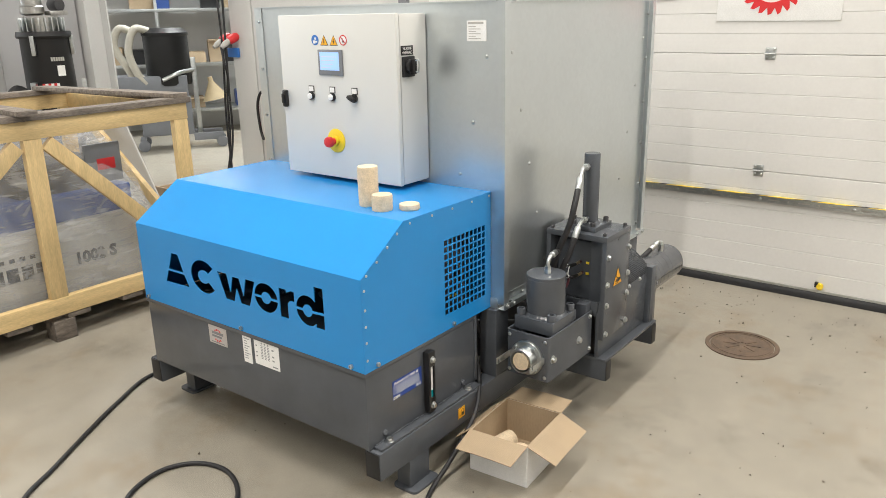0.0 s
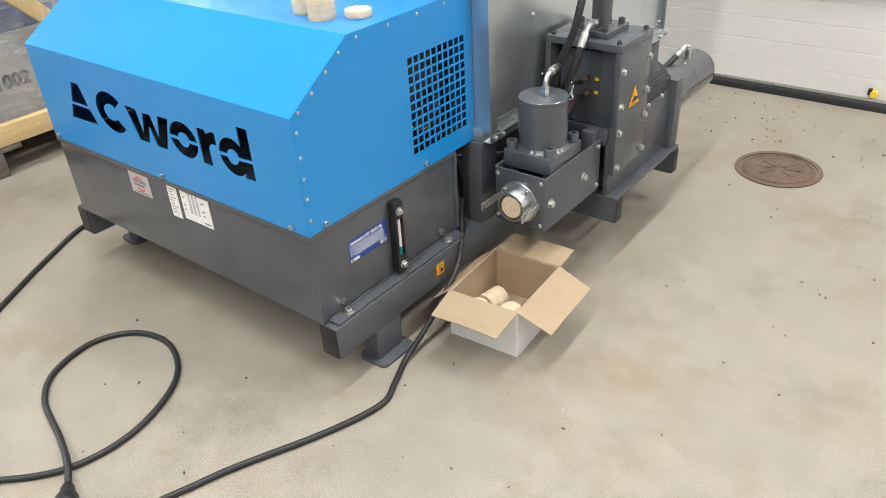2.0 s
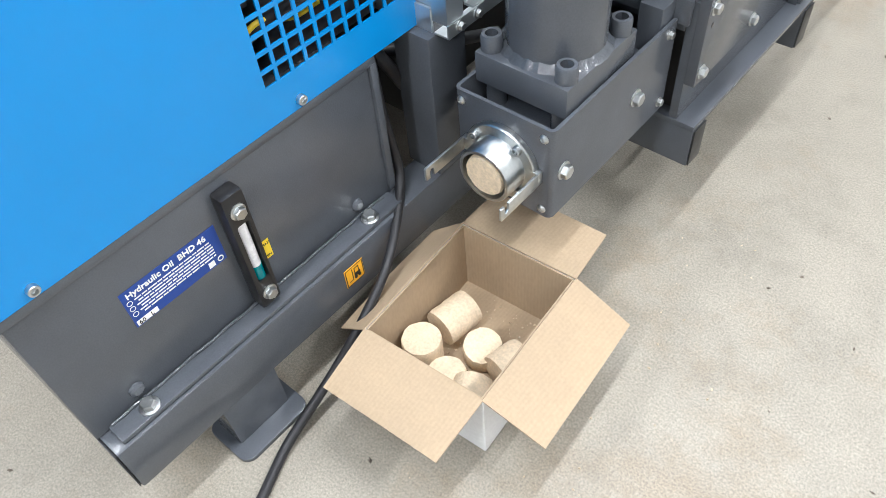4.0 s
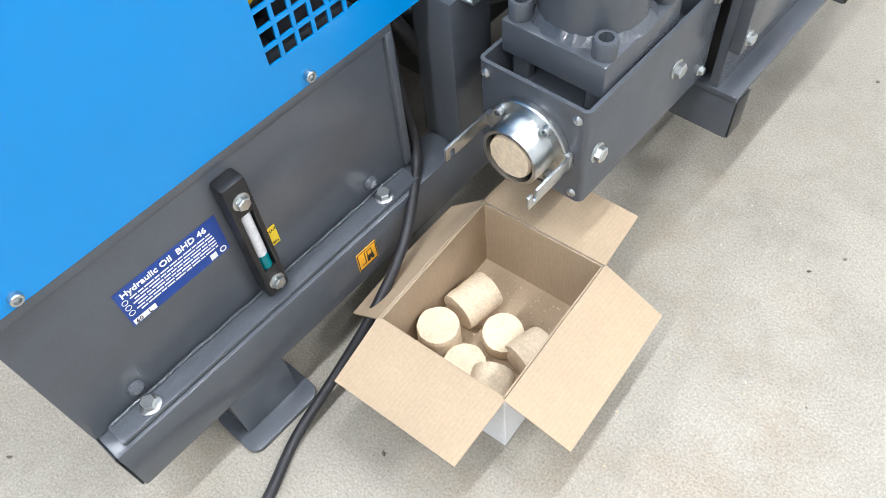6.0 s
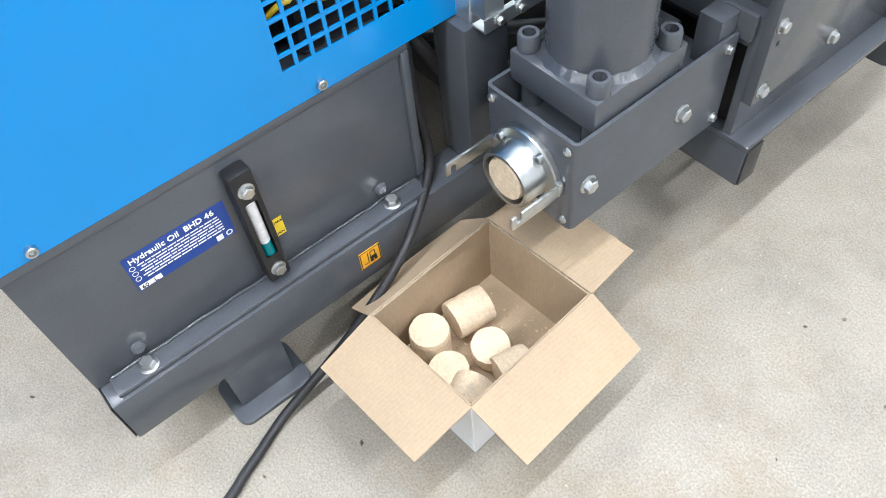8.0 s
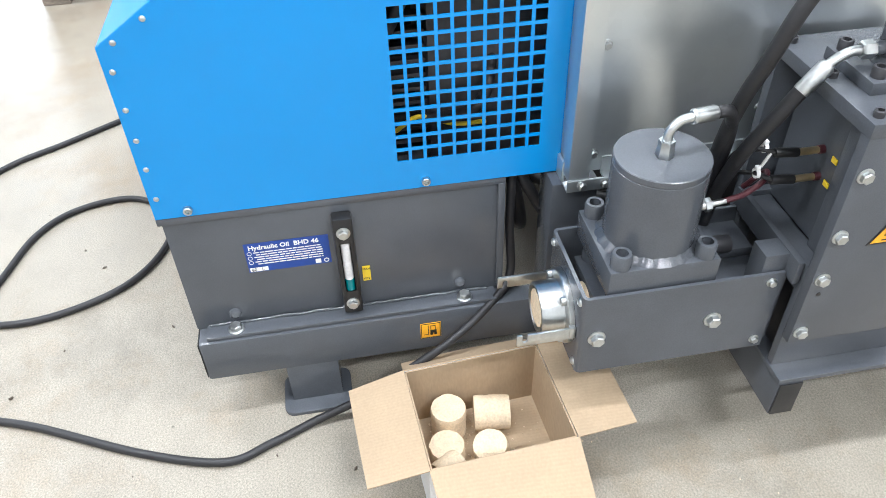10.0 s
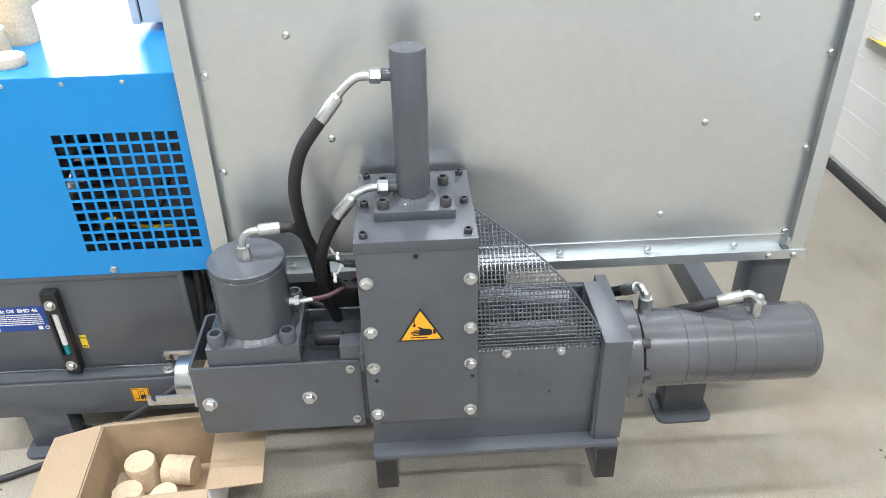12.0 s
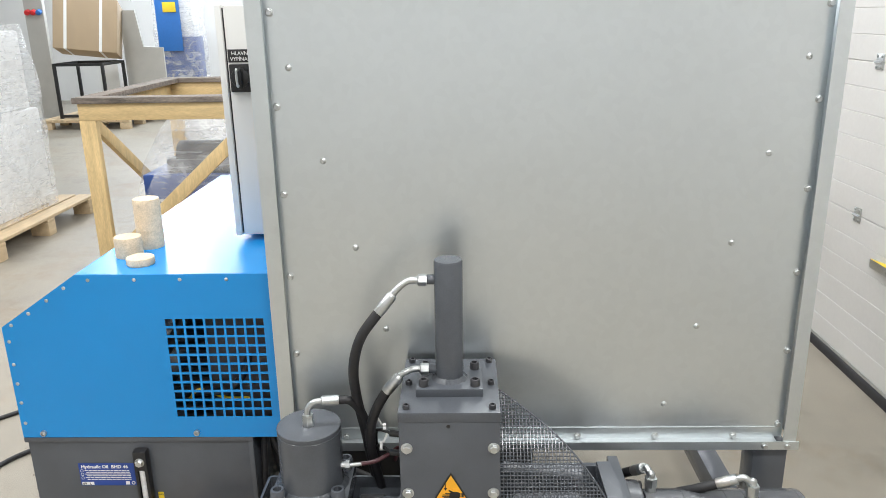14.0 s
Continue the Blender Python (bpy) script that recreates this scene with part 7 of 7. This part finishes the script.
def wrapped_load(name, x0, x1, y0, y1, z0, z1, inner_mat, label, lean=0.0):
    w = thing(name, ((x0 + x1) / 2, (y0 + y1) / 2, z0), label, "wrapped goods")
    b_ = bm_new()
    add_box(b_, (x0 + 0.06, y0 + 0.06, z0), (x1 - 0.06, y1 - 0.06, z0 + (z1 - z0) * 0.55), 0.02)
    part("load", b_, inner_mat, w)
    b_ = bm_new()
    add_box(b_, (x0 + 0.1, y0 + 0.12, z0 + (z1 - z0) * 0.55), (x1 - 0.15, y1 - 0.1, z1 - 0.04), 0.02)
    part("load", b_, M_WHITEPL, w)
    b_ = bm_new()
    rows_ = []
    n_ = 64
    for k_ in range(15):
        z = z0 + 0.004 + (z1 - z0) * k_ / 14
        row_ = []
        for i in range(n_):
            a = 2 * math.pi * i / n_
            c_, s_ = math.cos(a), math.sin(a)
            f = min(1 / max(abs(c_), abs(s_)), 1.3)
            wob = 0.022 * noise.noise(Vector((c_ * 4 + x0, s_ * 4, z * 5))) + 0.02 * noise.noise(Vector((c_ * 11, s_ * 11, z * 2)))
            t2 = 1 - 0.10 * (k_ / 14) ** 3
            row_.append(b_.verts.new(((x0 + x1) / 2 + ((x1 - x0) / 2 + wob) * c_ * f * t2, (y0 + y1) / 2 + ((y1 - y0) / 2 + wob) * s_ * f * t2, z)))
        rows_.append(row_)
    for p_, q_ in zip(rows_, rows_[1:]):
        for i in range(n_):
            b_.faces.new((p_[i], p_[(i + 1) % n_], q_[(i + 1) % n_], q_[i]))
    b_.faces.new(rows_[-1])
    part("stretch_film", b_, M_FILM, w, "crinkled clear stretch film")
    return w


pallet("pallet", -5.96, -4.55, -1.35, -0.25, "pale wooden pallet under wrapped goods")
wrapped_load("wrapped_goods", -5.80, -4.66, -1.28, -0.42, 0.1445, 1.50, M_WHITEPL, "white machine parts in crinkled clear film on a pallet")
pallet("pallet", -11.9, -10.8, -3.3, -2.0, "pale wooden pallet under a metal stand")
pallet("pallet", -12.6, -11.95, -2.4, -1.2, "pale wooden pallet on the workshop floor")
stand = thing("metal_stand", (-11.3, -2.75, 0.144), "black square-tube metal stand on a pallet", "stand")
for lx, ly in ((-10.95, -3.05), (-10.95, -2.35), (-11.65, -3.05), (-11.65, -2.35)):
    b = bm_new()
    add_box(b, (lx - 0.02, ly - 0.02, 0.1445), (lx + 0.02, ly + 0.02, 0.93), 0.003)
    part("leg", b, M_BLACK, stand)
b = bm_new()
for lx in (-10.95, -11.65):
    add_box(b, (lx - 0.02, -3.03, 0.89), (lx + 0.02, -2.37, 0.93), 0.003)
    add_box(b, (lx - 0.02, -3.03, 0.16), (lx + 0.02, -2.37, 0.20), 0.003)
for ly in (-3.05, -2.35):
    add_box(b, (-11.63, ly - 0.02, 0.89), (-10.97, ly + 0.02, 0.93), 0.003)
part("frame", b, M_BLACK, stand)
big = thing("cardboard_box", (-11.3, -2.7, 0.931), "large brown cardboard box with white straps tilted on a metal stand", "box")
b = bm_new()
mc = Matrix.Translation((-11.30, -2.68, 1.047)) @ Matrix.Rotation(radians(18), 4, "Z") @ Matrix.Rotation(radians(-7), 4, "X") @ Matrix.Rotation(radians(-9), 4, "Y")
add_box(b, (-0.40, -0.42, 0), (0.40, 0.42, 0.74), 0.012, mc)
part("carton", b, M_CARD, big)
for yy in (-0.26, 0.20):
    b = bm_new()
    add_box(b, (-0.405, yy - 0.02, -0.0004), (0.406, yy + 0.02, 0.746), 0.004, mc)
    part("strap", b, M_WHITEPL, big, "white strap")
panel = thing("steel_bracket", (-11.8, -2.1, 0.144), "grey sheet steel bracket standing on a pallet", "bracket")
b = bm_new()
add_prism(b, [(-2.35, 0.1445), (-1.75, 0.1445), (-1.75, 1.10), (-2.05, 1.12), (-2.12, 1.65), (-2.35, 1.65)], "x", -11.80, -11.76)
part("plate", b, M_LGREY, panel)
b = bm_new()
add_box(b, (-12.2, -2.3, 0.1445), (-11.80, -1.80, 0.19), 0.004)
part("base", b, M_LGREY, panel)
pallet("pallet", -13.6, -12.9, -2.6, -1.2, "pale wooden pallet under a blue wrapped machine")
blue = wrapped_load("wrapped_goods", -13.5, -12.95, -2.35, -1.60, 0.1445, 2.1, M_NAVY, "blue machine in clear stretch film on a pallet")
b = bm_new()
add_box(b, (-12.945, -2.25, 1.0), (-12.925, -1.85, 2.0), 0.004)
part("blue_panel", b, M_SIGNBLUE, blue, "blue sheet panel")
b = bm_new()
add_box(b, (-12.92, -2.12, 1.62), (-12.915, -1.90, 1.78), 0.002)
part("document_pouch", b, M_YELLOW, blue, "yellow and red document pouch")
b = bm_new()
add_box(b, (-12.96, -3.22, 0), (-12.7, -2.90, CEILING), 0.004)
single("column_3", b, M_WALL2, "off-white steel column in the far hall", "column", kind="structure")
cee = thing("power_sockets", (-12.2, -3.9, 1.6), "red and blue industrial sockets on a grey wall box", "socket")
b = bm_new()
add_box(b, (-12.30, -4.05, 0.0), (-12.22, -3.75, 2.2), 0.01)
part("post", b, M_LGREY, cee)
for k, mt_ in enumerate((M_RED, M_RED, M_SIGNBLUE)):
    b = bm_new()
    add_cyl(b, (-12.22, -3.98 + k * 0.09, 1.66), (-12.15, -3.98 + k * 0.09, 1.64), 0.04, 18, 0.005)
    part("socket", b, mt_, cee)
